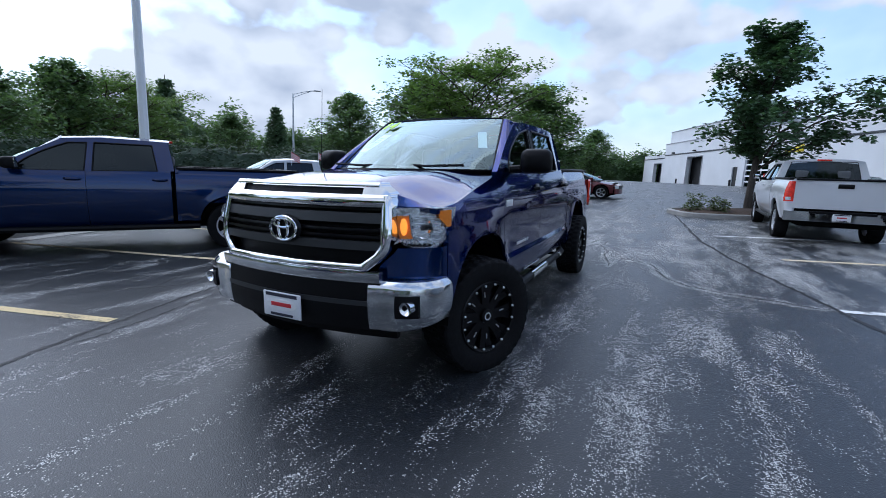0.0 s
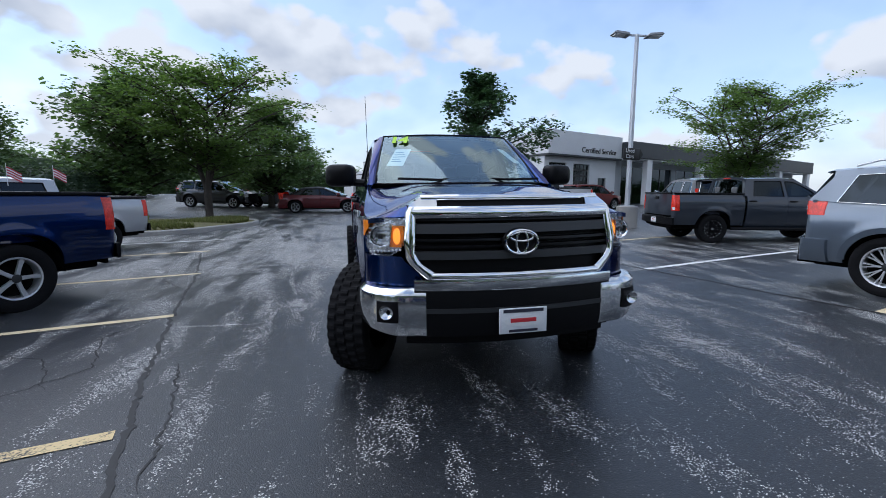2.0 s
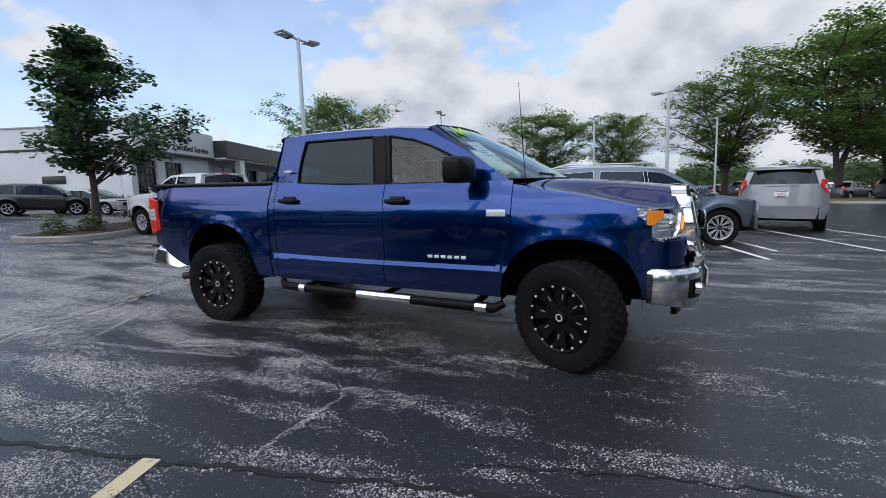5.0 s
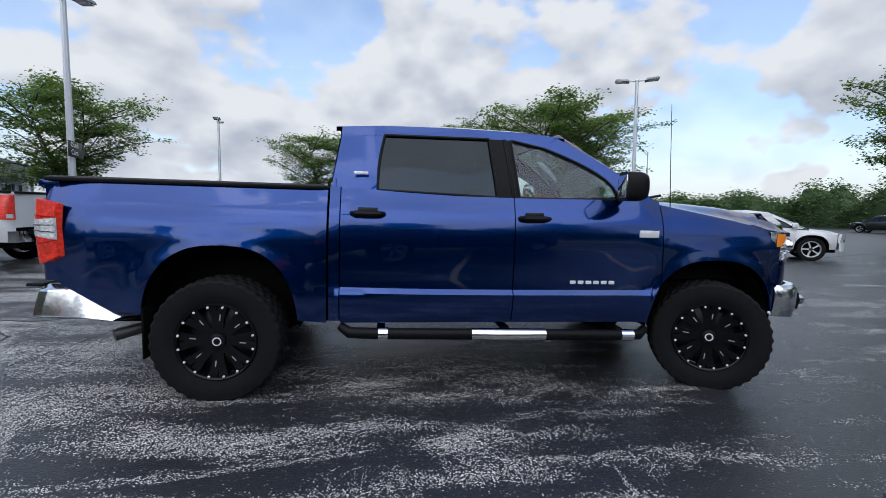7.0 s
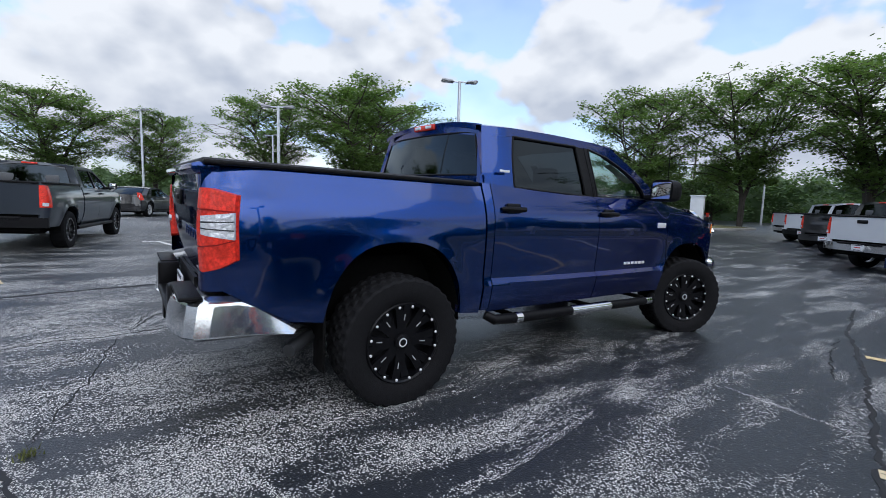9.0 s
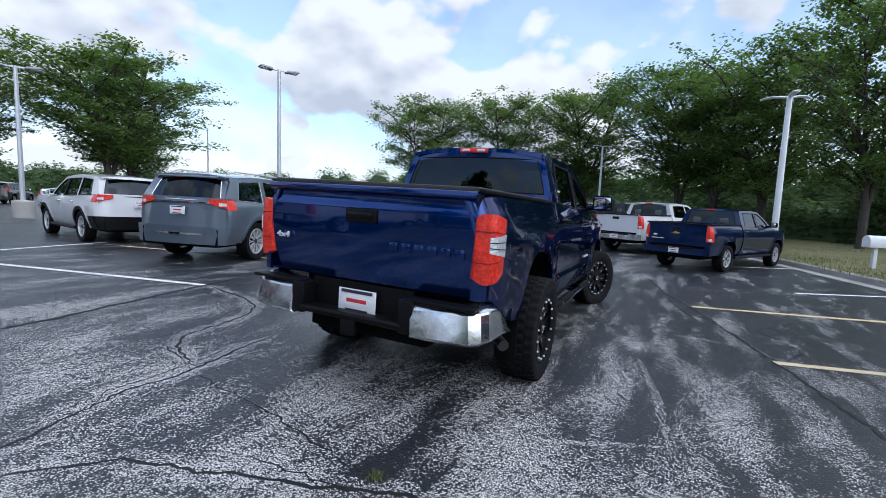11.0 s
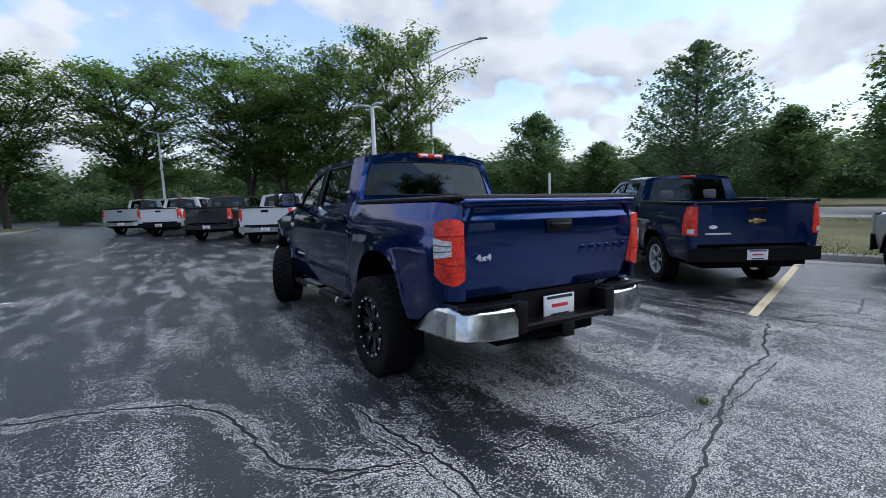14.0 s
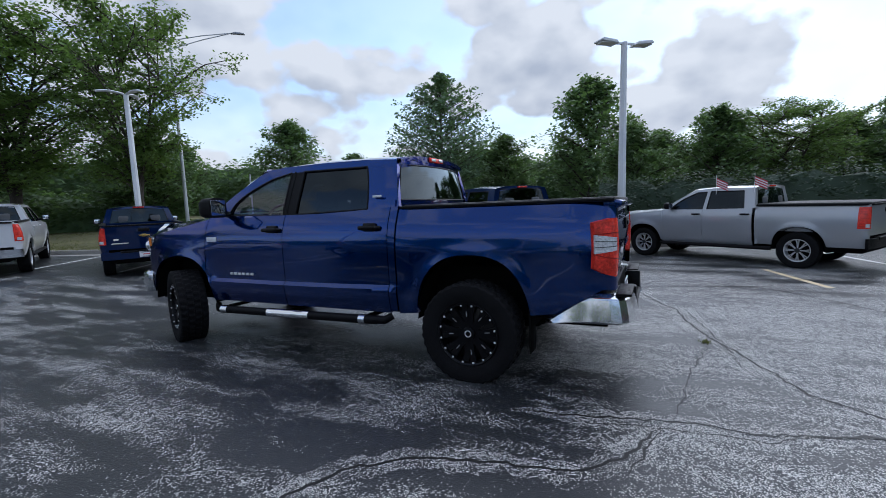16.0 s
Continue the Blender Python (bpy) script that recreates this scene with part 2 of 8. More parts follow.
LEAF_LOCUST = material("locust_leaf", (0.105, 0.165, 0.055), 0.55, spread=0.35, island=True, translucent=0.5)
LEAF_MAPLE = material("maple_leaf", (0.055, 0.105, 0.055), 0.5, spread=0.4, island=True, translucent=0.3)
LEAF_DARK = material("dark_leaf", (0.1, 0.16, 0.07), 0.6, spread=0.3, island=True, translucent=0.4)
LEAF_SPRUCE = material("spruce_needles", (0.105, 0.165, 0.1), 0.7, spread=0.3, island=True, translucent=0.35)
LEAF_HEDGE = material("hedge_leaf", (0.035, 0.06, 0.036), 0.6, spread=0.4, island=True, translucent=0.25)
LEAF_FLOWER = material("shrub_leaf", (0.10, 0.13, 0.05), 0.6, spread=0.5, island=True, translucent=0.25)
GRASS = material("grass_blades", (0.125, 0.135, 0.048), 0.8, spread=0.5, island=True, translucent=0.3)
MULCH = material("mulch", (0.07, 0.045, 0.03), 0.95, grain=0.5, grain_scale=60, stain=0.3, bump=0.8, bump_scale=80)


def paint_line(name, colour, wear):
    """Worn road paint: chipped by a fine and a coarse noise down to the asphalt's colour."""
    m = material(name, colour, 0.8)
    nt = m.node_tree
    p = nt.nodes["Principled BSDF"]
    geo = nt.nodes.new("ShaderNodeNewGeometry").outputs["Position"]
    a, b = nt.nodes.new("ShaderNodeTexNoise"), nt.nodes.new("ShaderNodeTexNoise")
    for n, s in ((a, 55.0), (b, 3.0)):
        n.inputs["Scale"].default_value, n.inputs["Detail"].default_value = s, 5.0
        nt.links.new(geo, n.inputs["Vector"])
    add = nt.nodes.new("ShaderNodeMath")
    add.operation = "ADD"
    nt.links.new(a.outputs["Fac"], add.inputs[0]), nt.links.new(b.outputs["Fac"], add.inputs[1])
    r = nt.nodes.new("ShaderNodeMapRange")
    r.inputs["From Min"].default_value, r.inputs["From Max"].default_value = wear - 0.10, wear + 0.06
    nt.links.new(add.outputs[0], r.inputs["Value"])
    mx = nt.nodes.new("ShaderNodeMix")
    mx.data_type = "RGBA"
    mx.inputs["A"].default_value, mx.inputs["B"].default_value = (0.06, 0.062, 0.068, 1), (*colour, 1)
    nt.links.new(r.outputs[0], mx.inputs["Factor"])
    nt.links.new(mx.outputs["Result"], p.inputs["Base Color"])
    return m


WHITELINE = paint_line("worn_white_line", (0.74, 0.74, 0.72), 0.83)
YELLOWLINE = paint_line("worn_yellow_line", (0.68, 0.53, 0.28), 0.83)
PALEYELLOW = paint_line("worn_pale_yellow_line", (0.70, 0.58, 0.36), 0.83)
SEALANT = material("crack_filler", (0.010, 0.010, 0.011), 0.6, grain=0.3, grain_scale=50)


def asphalt_material():
    """Old seal-coated asphalt: dark binder, pale stones laid bare in worn, drawn-out patches, fine relief; the pickup's
    shade is partly painted in.
    """
    m = bpy.data.materials.new("worn_asphalt")
    m.use_nodes = True
    nt = m.node_tree
    p = nt.nodes["Principled BSDF"]
    geo = nt.nodes.new("ShaderNodeNewGeometry").outputs["Position"]

    def mapped(scale, turn=0.0):
        k = nt.nodes.new("ShaderNodeMapping")
        k.inputs["Scale"].default_value, k.inputs["Rotation"].default_value = scale, (0, 0, turn)
        nt.links.new(geo, k.inputs["Vector"])
        return k.outputs[0]

    def nz(vec, scale, detail, rough=0.55, dist=0.0):
        n = nt.nodes.new("ShaderNodeTexNoise")
        n.inputs["Scale"].default_value, n.inputs["Detail"].default_value, n.inputs["Roughness"].default_value = scale, detail, rough
        n.inputs["Distortion"].default_value = dist
        nt.links.new(vec, n.inputs["Vector"])
        return n.outputs["Fac"]

    def rng(v, lo, hi, a=0.0, b=1.0):
        r = nt.nodes.new("ShaderNodeMapRange")
        for k, x in (("From Min", lo), ("From Max", hi), ("To Min", a), ("To Max", b)):
            r.inputs[k].default_value = x
        nt.links.new(v, r.inputs["Value"])
        return r.outputs[0]

    def mth(op, a, b):
        n = nt.nodes.new("ShaderNodeMath")
        n.operation = op
        for i, v in enumerate((a, b)):
            if isinstance(v, (int, float)):
                n.inputs[i].default_value = v
            else:
                nt.links.new(v, n.inputs[i])
        return n.outputs[0]

    def mixc(f, a, b):
        x = nt.nodes.new("ShaderNodeMix")
        x.data_type = "RGBA"
        nt.links.new(f, x.inputs["Factor"])
        for k, v in (("A", a), ("B", b)):
            if isinstance(v, tuple):
                x.inputs[k].default_value = (*v, 1)
            else:
                nt.links.new(v, x.inputs[k])
        return x.outputs["Result"]

    short = nz(mapped((1.0, 0.36, 1.0), radians(-16)), 3.1, 9, 0.68, 0.25)
    long_ = nz(mapped((1.0, 0.17, 1.0), radians(-12)), 2.2, 7, 0.62, 0.2)
    streak = mth("ADD", mth("ADD", mth("MULTIPLY", short, 0.85), mth("MULTIPLY", long_, 0.75)), -0.30)
    blotch = nz(geo, 0.6, 5)
    # the driven aisle is worn the most, above all behind the pickup; beside and before it the seal coat still holds and
    # shade is painted in
    sx = nt.nodes.new("ShaderNodeSeparateXYZ")
    nt.links.new(geo, sx.inputs[0])
    lane = rng(mth("ABSOLUTE", mth("ADD", sx.outputs[0], mth("MULTIPLY", sx.outputs[1], 0.22)), 0.0), 1.5, 6.5, 0.035, -0.03)
    reach = rng(sx.outputs[1], 0.8, 3.4, 0.0, 0.125)
    far = rng(mth("ABSOLUTE", sx.outputs[1], 0.0), 7.0, 18.0, 0.0, -0.08)
    # fewer pale stones round the pickup's front: intact seal coat plus its painted shade
    dist = nt.nodes.new("ShaderNodeVectorMath")
    dist.operation = "DISTANCE"
    dist.inputs[1].default_value = (-1.0, -2.0, 0.0)
    nt.links.new(geo, dist.inputs[0])
    seal_and_shade = rng(dist.outputs["Value"], 1.0, 4.2, -0.035, 0.0)
    worn = rng(mth("ADD", seal_and_shade, mth("ADD", mth("ADD", streak, mth("MULTIPLY", blotch, 0.40)), mth("ADD", lane, mth("ADD", reach, far)))), 0.700, 0.965, 0.06)
    vor = nt.nodes.new("ShaderNodeTexVoronoi")
    vor.inputs["Scale"].default_value = 120.0
    nt.links.new(geo, vor.inputs["Vector"])
    col = nt.nodes.new("ShaderNodeSeparateColor")
    nt.links.new(vor.outputs["Color"], col.inputs[0])
    # the seal coat comes off in flakes of a few centimetres
    flake = nt.nodes.new("ShaderNodeTexVoronoi")
    flake.inputs["Scale"].default_value = 30.0
    nt.links.new(geo, flake.inputs["Vector"])
    fcol = nt.nodes.new("ShaderNodeSeparateColor")
    nt.links.new(flake.outputs["Color"], fcol.inputs[0])
    chipped = mth("MULTIPLY", mth("ADD", fcol.outputs[0], -0.5), mth("ADD", mth("MULTIPLY", worn, 0.55), 0.06))
    # stones show where their own chance beats the wear
    show = rng(mth("SUBTRACT", mth("ADD", mth("ADD", worn, chipped), mth("MULTIPLY", col.outputs[0], 0.88)), 0.90), 0.0, 0.10)
    core = rng(vor.outputs["Distance"], 0.36, 0.60, 1.0, 0.05)
    stone = mixc(col.outputs[1], (0.34, 0.34, 0.33), (0.84, 0.83, 0.79))
    binder = mixc(nz(geo, 0.55, 5), (0.012, 0.014, 0.017), (0.026, 0.029, 0.034))
    fine = rng(nz(geo, 170.0, 3), 0.35, 0.7, 0.65, 1.5)
    sc = nt.nodes.new("ShaderNodeVectorMath")
    sc.operation = "SCALE"
    nt.links.new(binder, sc.inputs[0]), nt.links.new(fine, sc.inputs["Scale"])
    nt.links.new(mixc(mth("MULTIPLY", show, core), sc.outputs[0], stone), p.inputs["Base Color"])
    nt.links.new(rng(worn, 0, 1, 0.31, 0.72), p.inputs["Roughness"])
    p.inputs["Specular IOR Level"].default_value = 0.52
    b = nt.nodes.new("ShaderNodeBump")
    b.inputs["Strength"].default_value, b.inputs["Distance"].default_value = 0.35, 0.006
    nt.links.new(mth("SUBTRACT", nz(geo, 90.0, 3), mth("MULTIPLY", vor.outputs["Distance"], 0.6)), b.inputs["Height"])
    nt.links.new(b.outputs[0], p.inputs["Normal"])
    return m


def bare_stone_material():
    """Single pale stones, with nothing between them: the asphalt below shows through."""
    m = material("bare_stone", (0.70, 0.69, 0.66), 0.8)
    nt = m.node_tree
    p = nt.nodes["Principled BSDF"]
    geo = nt.nodes.new("ShaderNodeNewGeometry").outputs["Position"]
    vor, big = nt.nodes.new("ShaderNodeTexVoronoi"), nt.nodes.new("ShaderNodeTexNoise")
    vor.inputs["Scale"].default_value, big.inputs["Scale"].default_value, big.inputs["Detail"].default_value = 135.0, 5.0, 5.0
    nt.links.new(geo, vor.inputs["Vector"]), nt.links.new(geo, big.inputs["Vector"])
    col = nt.nodes.new("ShaderNodeSeparateColor")
    nt.links.new(vor.outputs["Color"], col.inputs[0])
    add = nt.nodes.new("ShaderNodeMath")
    add.operation = "ADD"
    nt.links.new(col.outputs[0], add.inputs[0]), nt.links.new(big.outputs["Fac"], add.inputs[1])
    here, core = nt.nodes.new("ShaderNodeMath"), nt.nodes.new("ShaderNodeMath")
    here.operation, core.operation = "GREATER_THAN", "LESS_THAN"
    here.inputs[1].default_value, core.inputs[1].default_value = 1.08, 0.48
    nt.links.new(add.outputs[0], here.inputs[0]), nt.links.new(vor.outputs["Distance"], core.inputs[0])
    both = nt.nodes.new("ShaderNodeMath")
    both.operation = "MULTIPLY"
    nt.links.new(here.outputs[0], both.inputs[0]), nt.links.new(core.outputs[0], both.inputs[1])
    nt.links.new(both.outputs[0], p.inputs["Alpha"])
    return m


ASPHALT = asphalt_material()
LAWN = material("lawn", (0.135, 0.128, 0.055), 0.95, grain=0.45, grain_scale=22, stain=0.35, stain_scale=0.5, bump=0.8, bump_scale=50)
ROADGREY = material("road_concrete", (0.30, 0.30, 0.29), 0.85, grain=0.12, grain_scale=20, stain=0.15, stain_scale=0.3)

# ---- ground form and mesh helpers ----
def ground_z(x, y):
    """The lot falls gently to the street and rises to the workshop."""
    s = 0.2 * math.tanh(0.125 * x) + 0.0195 * y
    if s < 0:
        return 0.13 * math.tanh(s / 0.13)
    n = -0.26 * x + 0.966 * y
    return min(s + 0.03 * 2.5 * math.log1p(math.exp(min((n - 20) / 2.5, 30))), 1.35)


def on_ground(x, y, heading, lift=0.0):
    """A pose on the ground whose -Y axis looks along heading (a plan vector), laid to the slope."""
    e = 0.8
    n = Vector(((ground_z(x - e, y) - ground_z(x + e, y)) / (2 * e), (ground_z(x, y - e) - ground_z(x, y + e)) / (2 * e), 1)).normalized()
    f = Vector((heading[0], heading[1], 0))
    f = (f - n * f.dot(n)).normalized()
    right = f.cross(n)
    m = Matrix((-right, -f, n)).transposed().to_4x4()
    m.translation = (x, y, ground_z(x, y) + lift)
    return m


def part(name, bm, material, parent=None, label="", smooth=True, angle=35):
    """Link a bmesh as one mesh object under a thing or a part."""
    bmesh.ops.recalc_face_normals(bm, faces=bm.faces)
    me = bpy.data.meshes.new(name)
    bm.to_mesh(me)
    bm.free()
    return mesh_part(name, me, material, parent, label, smooth, angle)


def mesh_part(name, me, material, parent=None, label="", smooth=True, angle=35):
    for m in material if isinstance(material, (list, tuple)) else [material]:
        me.materials.append(m)
    if smooth:
        me.shade_smooth()
        me.set_sharp_from_angle(angle=radians(angle))
    ob = new(name, me)
    ob.parent = parent
    if label:
        tagged(ob, label)
    return ob


def thing(name, m, label, category, group=""):
    ob = new(name)
    ob.empty_display_size = 0.2
    ob.matrix_world = m
    return tagged(ob, label, category, group)


def grid(rows, close_u=False, close_v=False, bm=None):
    """Skin a table of points (rows of equal length)."""
    bm = bm or bmesh.new()
    vs = [[bm.verts.new(p) for p in r] for r in rows]
    nu, nv = len(vs), len(vs[0])
    for i in range(nu if close_u else nu - 1):
        for j in range(nv if close_v else nv - 1):
            q = [vs[i][j], vs[(i + 1) % nu][j], vs[(i + 1) % nu][(j + 1) % nv], vs[i][(j + 1) % nv]]
            if len({v.index if v.index >= 0 else id(v) for v in q}) == 4:
                bm.faces.new(q)
    return bm, vs


def rim(bm, loops, vec):
    """Fold the border of a skin inwards by vec, so that it has an edge with depth."""
    for loop in loops:
        back = [bm.verts.new(v.co + (vec(v.co) if callable(vec) else Vector(vec))) for v in loop]
        for i in range(len(loop) - 1):
            bm.faces.new((loop[i], loop[i + 1], back[i + 1], back[i]))


def border(vs):
    return [vs[0], [r[-1] for r in vs], vs[-1][::-1], [r[0] for r in vs][::-1]]


def box(x0, x1, y0, y1, z0, z1, bevel=0.0, bm=None, seg=2):
    own = bm is None
    b = bmesh.new()
    v = [b.verts.new((x, y, z)) for x in (x0, x1) for y in (y0, y1) for z in (z0, z1)]
    for f in ((0, 1, 3, 2), (4, 6, 7, 5), (0, 4, 5, 1), (2, 3, 7, 6), (0, 2, 6, 4), (1, 5, 7, 3)):
        b.faces.new([v[i] for i in f])
    if bevel:
        bmesh.ops.bevel(b, geom=b.edges[:], offset=bevel, segments=seg, affect="EDGES", profile=0.5)
    if own:
        return b
    me = bpy.data.meshes.new("tmp")
    b.to_mesh(me)
    b.free()
    bm.from_mesh(me)
    bpy.data.meshes.remove(me)
    return bm


def prism(outline, axis, a, b, bevel=0.0, seg=2):
    """Extrude a plan outline along an axis: 'x' takes (y, z), 'y' takes (x, z), 'z' takes (x, y)."""
    def at(p, h):
        return {"x": (h, p[0], p[1]), "y": (p[0], h, p[1]), "z": (p[0], p[1], h)}[axis]
    bm = bmesh.new()
    lo, hi = [bm.verts.new(at(p, a)) for p in outline], [bm.verts.new(at(p, b)) for p in outline]
    n = len(outline)
    bm.faces.new(lo), bm.faces.new(hi[::-1])
    for i in range(n):
        bm.faces.new((lo[i], hi[i], hi[(i + 1) % n], lo[(i + 1) % n]))
    if bevel:
        bmesh.ops.recalc_face_normals(bm, faces=bm.faces)
        bmesh.ops.bevel(bm, geom=bm.edges[:], offset=bevel, segments=seg, affect="EDGES", profile=0.5)
    return bm


def tube(points, radius, sides=10, bm=None, cap=True):
    """A round bar through points; radius may be a list."""
    bm = bm or bmesh.new()
    pts = [Vector(p) for p in points]
    rows = []
    for i, p in enumerate(pts):
        t = (pts[min(i + 1, len(pts) - 1)] - pts[max(i - 1, 0)]).normalized()
        u = t.cross(Vector((0, 0, 1)) if abs(t.z) < 0.9 else Vector((1, 0, 0))).normalized()
        w = t.cross(u)
        r = radius[i] if isinstance(radius, (list, tuple)) else radius
        rows.append([p + (u * math.cos(a) + w * math.sin(a)) * r for a in (2 * math.pi * k / sides for k in range(sides))])
    bm, vs = grid(rows, close_v=True, bm=bm)
    if cap:
        bm.faces.new(vs[0]), bm.faces.new(vs[-1][::-1])
    return bm


def lathe(profile, axis="x", n=48, bm=None, closed=False):
    """Turn a profile of (offset along axis, radius) round the axis."""
    rows = []
    for k in range(n):
        c, s = math.cos(2 * math.pi * k / n), math.sin(2 * math.pi * k / n)
        rows.append([(o, r * c, r * s) if axis == "x" else (r * c, r * s, o) if axis == "z" else (r * c, o, r * s) for o, r in profile])
    return grid(rows, close_u=True, close_v=closed, bm=bm)[0]


def words(name, text, size, m, material, parent=None, label="", depth=0.004, align="CENTER", squash=1.0, weight=0.0):
    """Raised lettering with the built-in font, laid on the plane of m (x along the line, y up)."""
    cu = bpy.data.curves.new(name, "FONT")
    cu.body, cu.size, cu.extrude, cu.align_x, cu.align_y, cu.offset = text, size, depth, align, "CENTER", weight
    tmp = new(name, cu)
    bpy.context.view_layer.update()
    me = bpy.data.meshes.new_from_object(tmp.evaluated_get(bpy.context.evaluated_depsgraph_get()))
    bpy.data.objects.remove(tmp)
    bpy.data.curves.remove(cu)
    me.transform(m @ Matrix.Diagonal((squash, 1, 1, 1)))
    return mesh_part(name, me, material, parent, label, smooth=False)


def lerp(a, b, t):
    return a + (b - a) * t


def smooth(a, b, x):
    t = min(max((x - a) / (b - a), 0), 1)
    return t * t * (3 - 2 * t)


def table(rows):
    """A smooth function through (x, y) rows."""
    def f(x):
        if x <= rows[0][0]:
            return rows[0][1]
        for (x0, y0), (x1, y1) in zip(rows, rows[1:]):
            if x <= x1:
                return lerp(y0, y1, (x - x0) / (x1 - x0))
        return rows[-1][1]
    return f


# ---- vehicles: local frame looks along -Y, origin on the ground between the axles ----
def arch_z(y, yc, hw, zc, h):
    d = abs(y - yc) / hw
    return zc + h * max(1 - d ** 2.6, 0) ** (1 / 2.2) if d < 1 else None


def columns(y0, y1, centres, hw, step=0.05):
    ys = {round(y0, 4), round(y1, 4)}
    n = max(int((y1 - y0) / step), 2)
    ys |= {round(lerp(y0, y1, i / n), 4) for i in range(n + 1)}
    for c in centres:
        for k in range(33):
            y = c - hw * math.cos(math.pi * k / 32) * 0.9995
            if y0 < y < y1:
                ys.add(round(y, 4))
        for y in (c - hw, c + hw):
            if y0 < y < y1:
                ys |= {round(y - 0.001, 4), round(y + 0.001, 4)}
    return sorted(ys)


def side_panel(name, y0, y1, zlo, zhi, xs, side, mat, parent, arches=(), hw=0.5, rows=16, depth=0.035, label=""):
    """One outer body panel between two upright cuts, its lower edge carried round the wheel arches."""
    table_rows = []
    for y in columns(y0, y1, [a[0] for a in arches], hw):
        lo = zlo(y)
        for yc, zc, h in arches:
            z = arch_z(y, yc, hw, zc, h)
            if z is not None:
                lo = max(lo, z)
        hi = zhi(y)
        table_rows.append([(side * xs(y, z), y, z) for z in (lerp(lo, hi, k / rows) for k in range(rows + 1))])
    bm, vs = grid(table_rows)
    rim(bm, border(vs), lambda co: Vector((-side * depth, 0, 0)))
    return part(name, bm, mat, parent, label, angle=28)


def wheel(parent_thing, x, y, z, radius, width, side, style, steer=0.0, rim_r=None, lug=True):
    """Tyre with shoulders and tread blocks, rim with barrel and spokes."""
    rr = rim_r or radius * 0.62
    hub = new("wheel")
    hub.parent = parent_thing
    hub.matrix_basis = pose(x, y, z, 0, 0, steer) @ Matrix.Diagonal((side, 1, 1, 1))
    w = width / 2
    prof = [(-w * 0.80, rr), (-w * 0.98, rr + 0.3 * (radius - rr)), (-w, lerp(rr, radius, 0.62)), (-w * 0.92, radius * 0.965), (-w * 0.78, radius * 0.982),
            (w * 0.78, radius * 0.982), (w * 0.92, radius * 0.965), (w, lerp(rr, radius, 0.62)), (w * 0.98, rr + 0.3 * (radius - rr)), (w * 0.80, rr)]
    if lug:
        # lateral rows of blocks, out of step with one another, with a lugged shoulder
        bands = [(-0.98, 0), (-0.90, 0), (-0.55, 0), (-0.51, -1), (-0.43, -1), (-0.40, 2), (-0.05, 2), (-0.03, -1), (0.03, -1), (0.05, 0), (0.40, 0), (0.43, -1), (0.51, -1), (0.55, 2), (0.90, 2), (0.98, 2)]
        rows, n = [], 144
        for k in range(n):
            c, sn = math.cos(2 * math.pi * k / n), math.sin(2 * math.pi * k / n)
            row = [(o, r * c, r * sn) for o, r in prof[:3]]
            for o, ph in bands:
                up = ph >= 0 and (k + ph) % 4 < 2
                r = radius if up else radius * 0.972
                edge = abs(o) > 0.85
                if edge:
                    r = (radius * 0.988 if abs(o) < 0.95 else radius * 0.952) if up else radius * (0.970 if abs(o) < 0.95 else 0.940)
                row.append((w * o * (1.0 if up or not edge else 0.975), r * c, r * sn))
            rows.append(row + [(o, r * c, r * sn) for o, r in prof[-3:]])
        bm = grid(rows, close_u=True)[0]
    else:
        bm = lathe(prof, n=56)
    part("tyre", bm, RUBBER, hub, angle=30)
    face = w * 0.62
    if style == "black":
        bm = lathe([(-w * 0.8, rr * 0.99), (w * 0.55, rr * 0.93), (w * 0.86, rr * 0.955), (w * 0.90, rr * 1.0), (w * 0.84, rr * 1.03), (w * 0.80, rr)], n=56)
        lathe([(w * 0.25, rr * 0.93), (w * 0.42, rr * 0.60), (w * 0.50, rr * 0.32)], n=56, bm=bm)
        part("rim", bm, BLACKGLOSS, hub, angle=30)
        bm = bmesh.new()
        for k in range(8):
            a = 2 * math.pi * k / 8
            for sp in (-0.11, 0.11):
                p = []
                for r, o, hwid in ((0.20 * rr, 0.62, 0.030), (0.60 * rr, 0.60, 0.022), (0.93 * rr, 0.70, 0.030)):
                    ang = a + sp * (r / rr + 0.4)
                    c, s = math.cos(ang), math.sin(ang)
                    for d in (-hwid, hwid):
                        p += [(w * o, r * c - d * s, r * s + d * c), (w * o - 0.035, r * c - d * s, r * s + d * c)]
                v = [bm.verts.new(q) for q in p]
                for i in (0, 4):
                    for f in ((0, 2, 6, 4), (0, 4, 5, 1), (2, 3, 7, 6)):
                        bm.faces.new([v[i + j] for j in f])
        part("spokes", bm, BLACKGLOSS, hub, angle=30)
        bolt = None
        for k in range(16):
            a = 2 * math.pi * (k + 0.5) / 16
            if bolt is None:
                bb = bmesh.new()
                bmesh.ops.create_icosphere(bb, subdivisions=1, radius=0.0105)
                q = part("rim_bolt", bb, BRIGHT, hub, "bright rim bolt")
                bolt = q.data
            else:
                q = new("rim_bolt", bolt)
                q.parent = hub
            q.location = (w * 0.905, rr * 0.93 * math.cos(a), rr * 0.93 * math.sin(a))
        for k in range(8):
            a = 2 * math.pi * k / 8 + 0.10
            q = part("spoke_accent", box(-0.002, 0.002, 0.54 * rr, 0.70 * rr, -0.0028, 0.0028), ALLOY, hub, "milled spoke line")
            q.matrix_basis = Matrix.Translation((w * 0.635, 0, 0)) @ Matrix.Rotation(a, 4, "X")
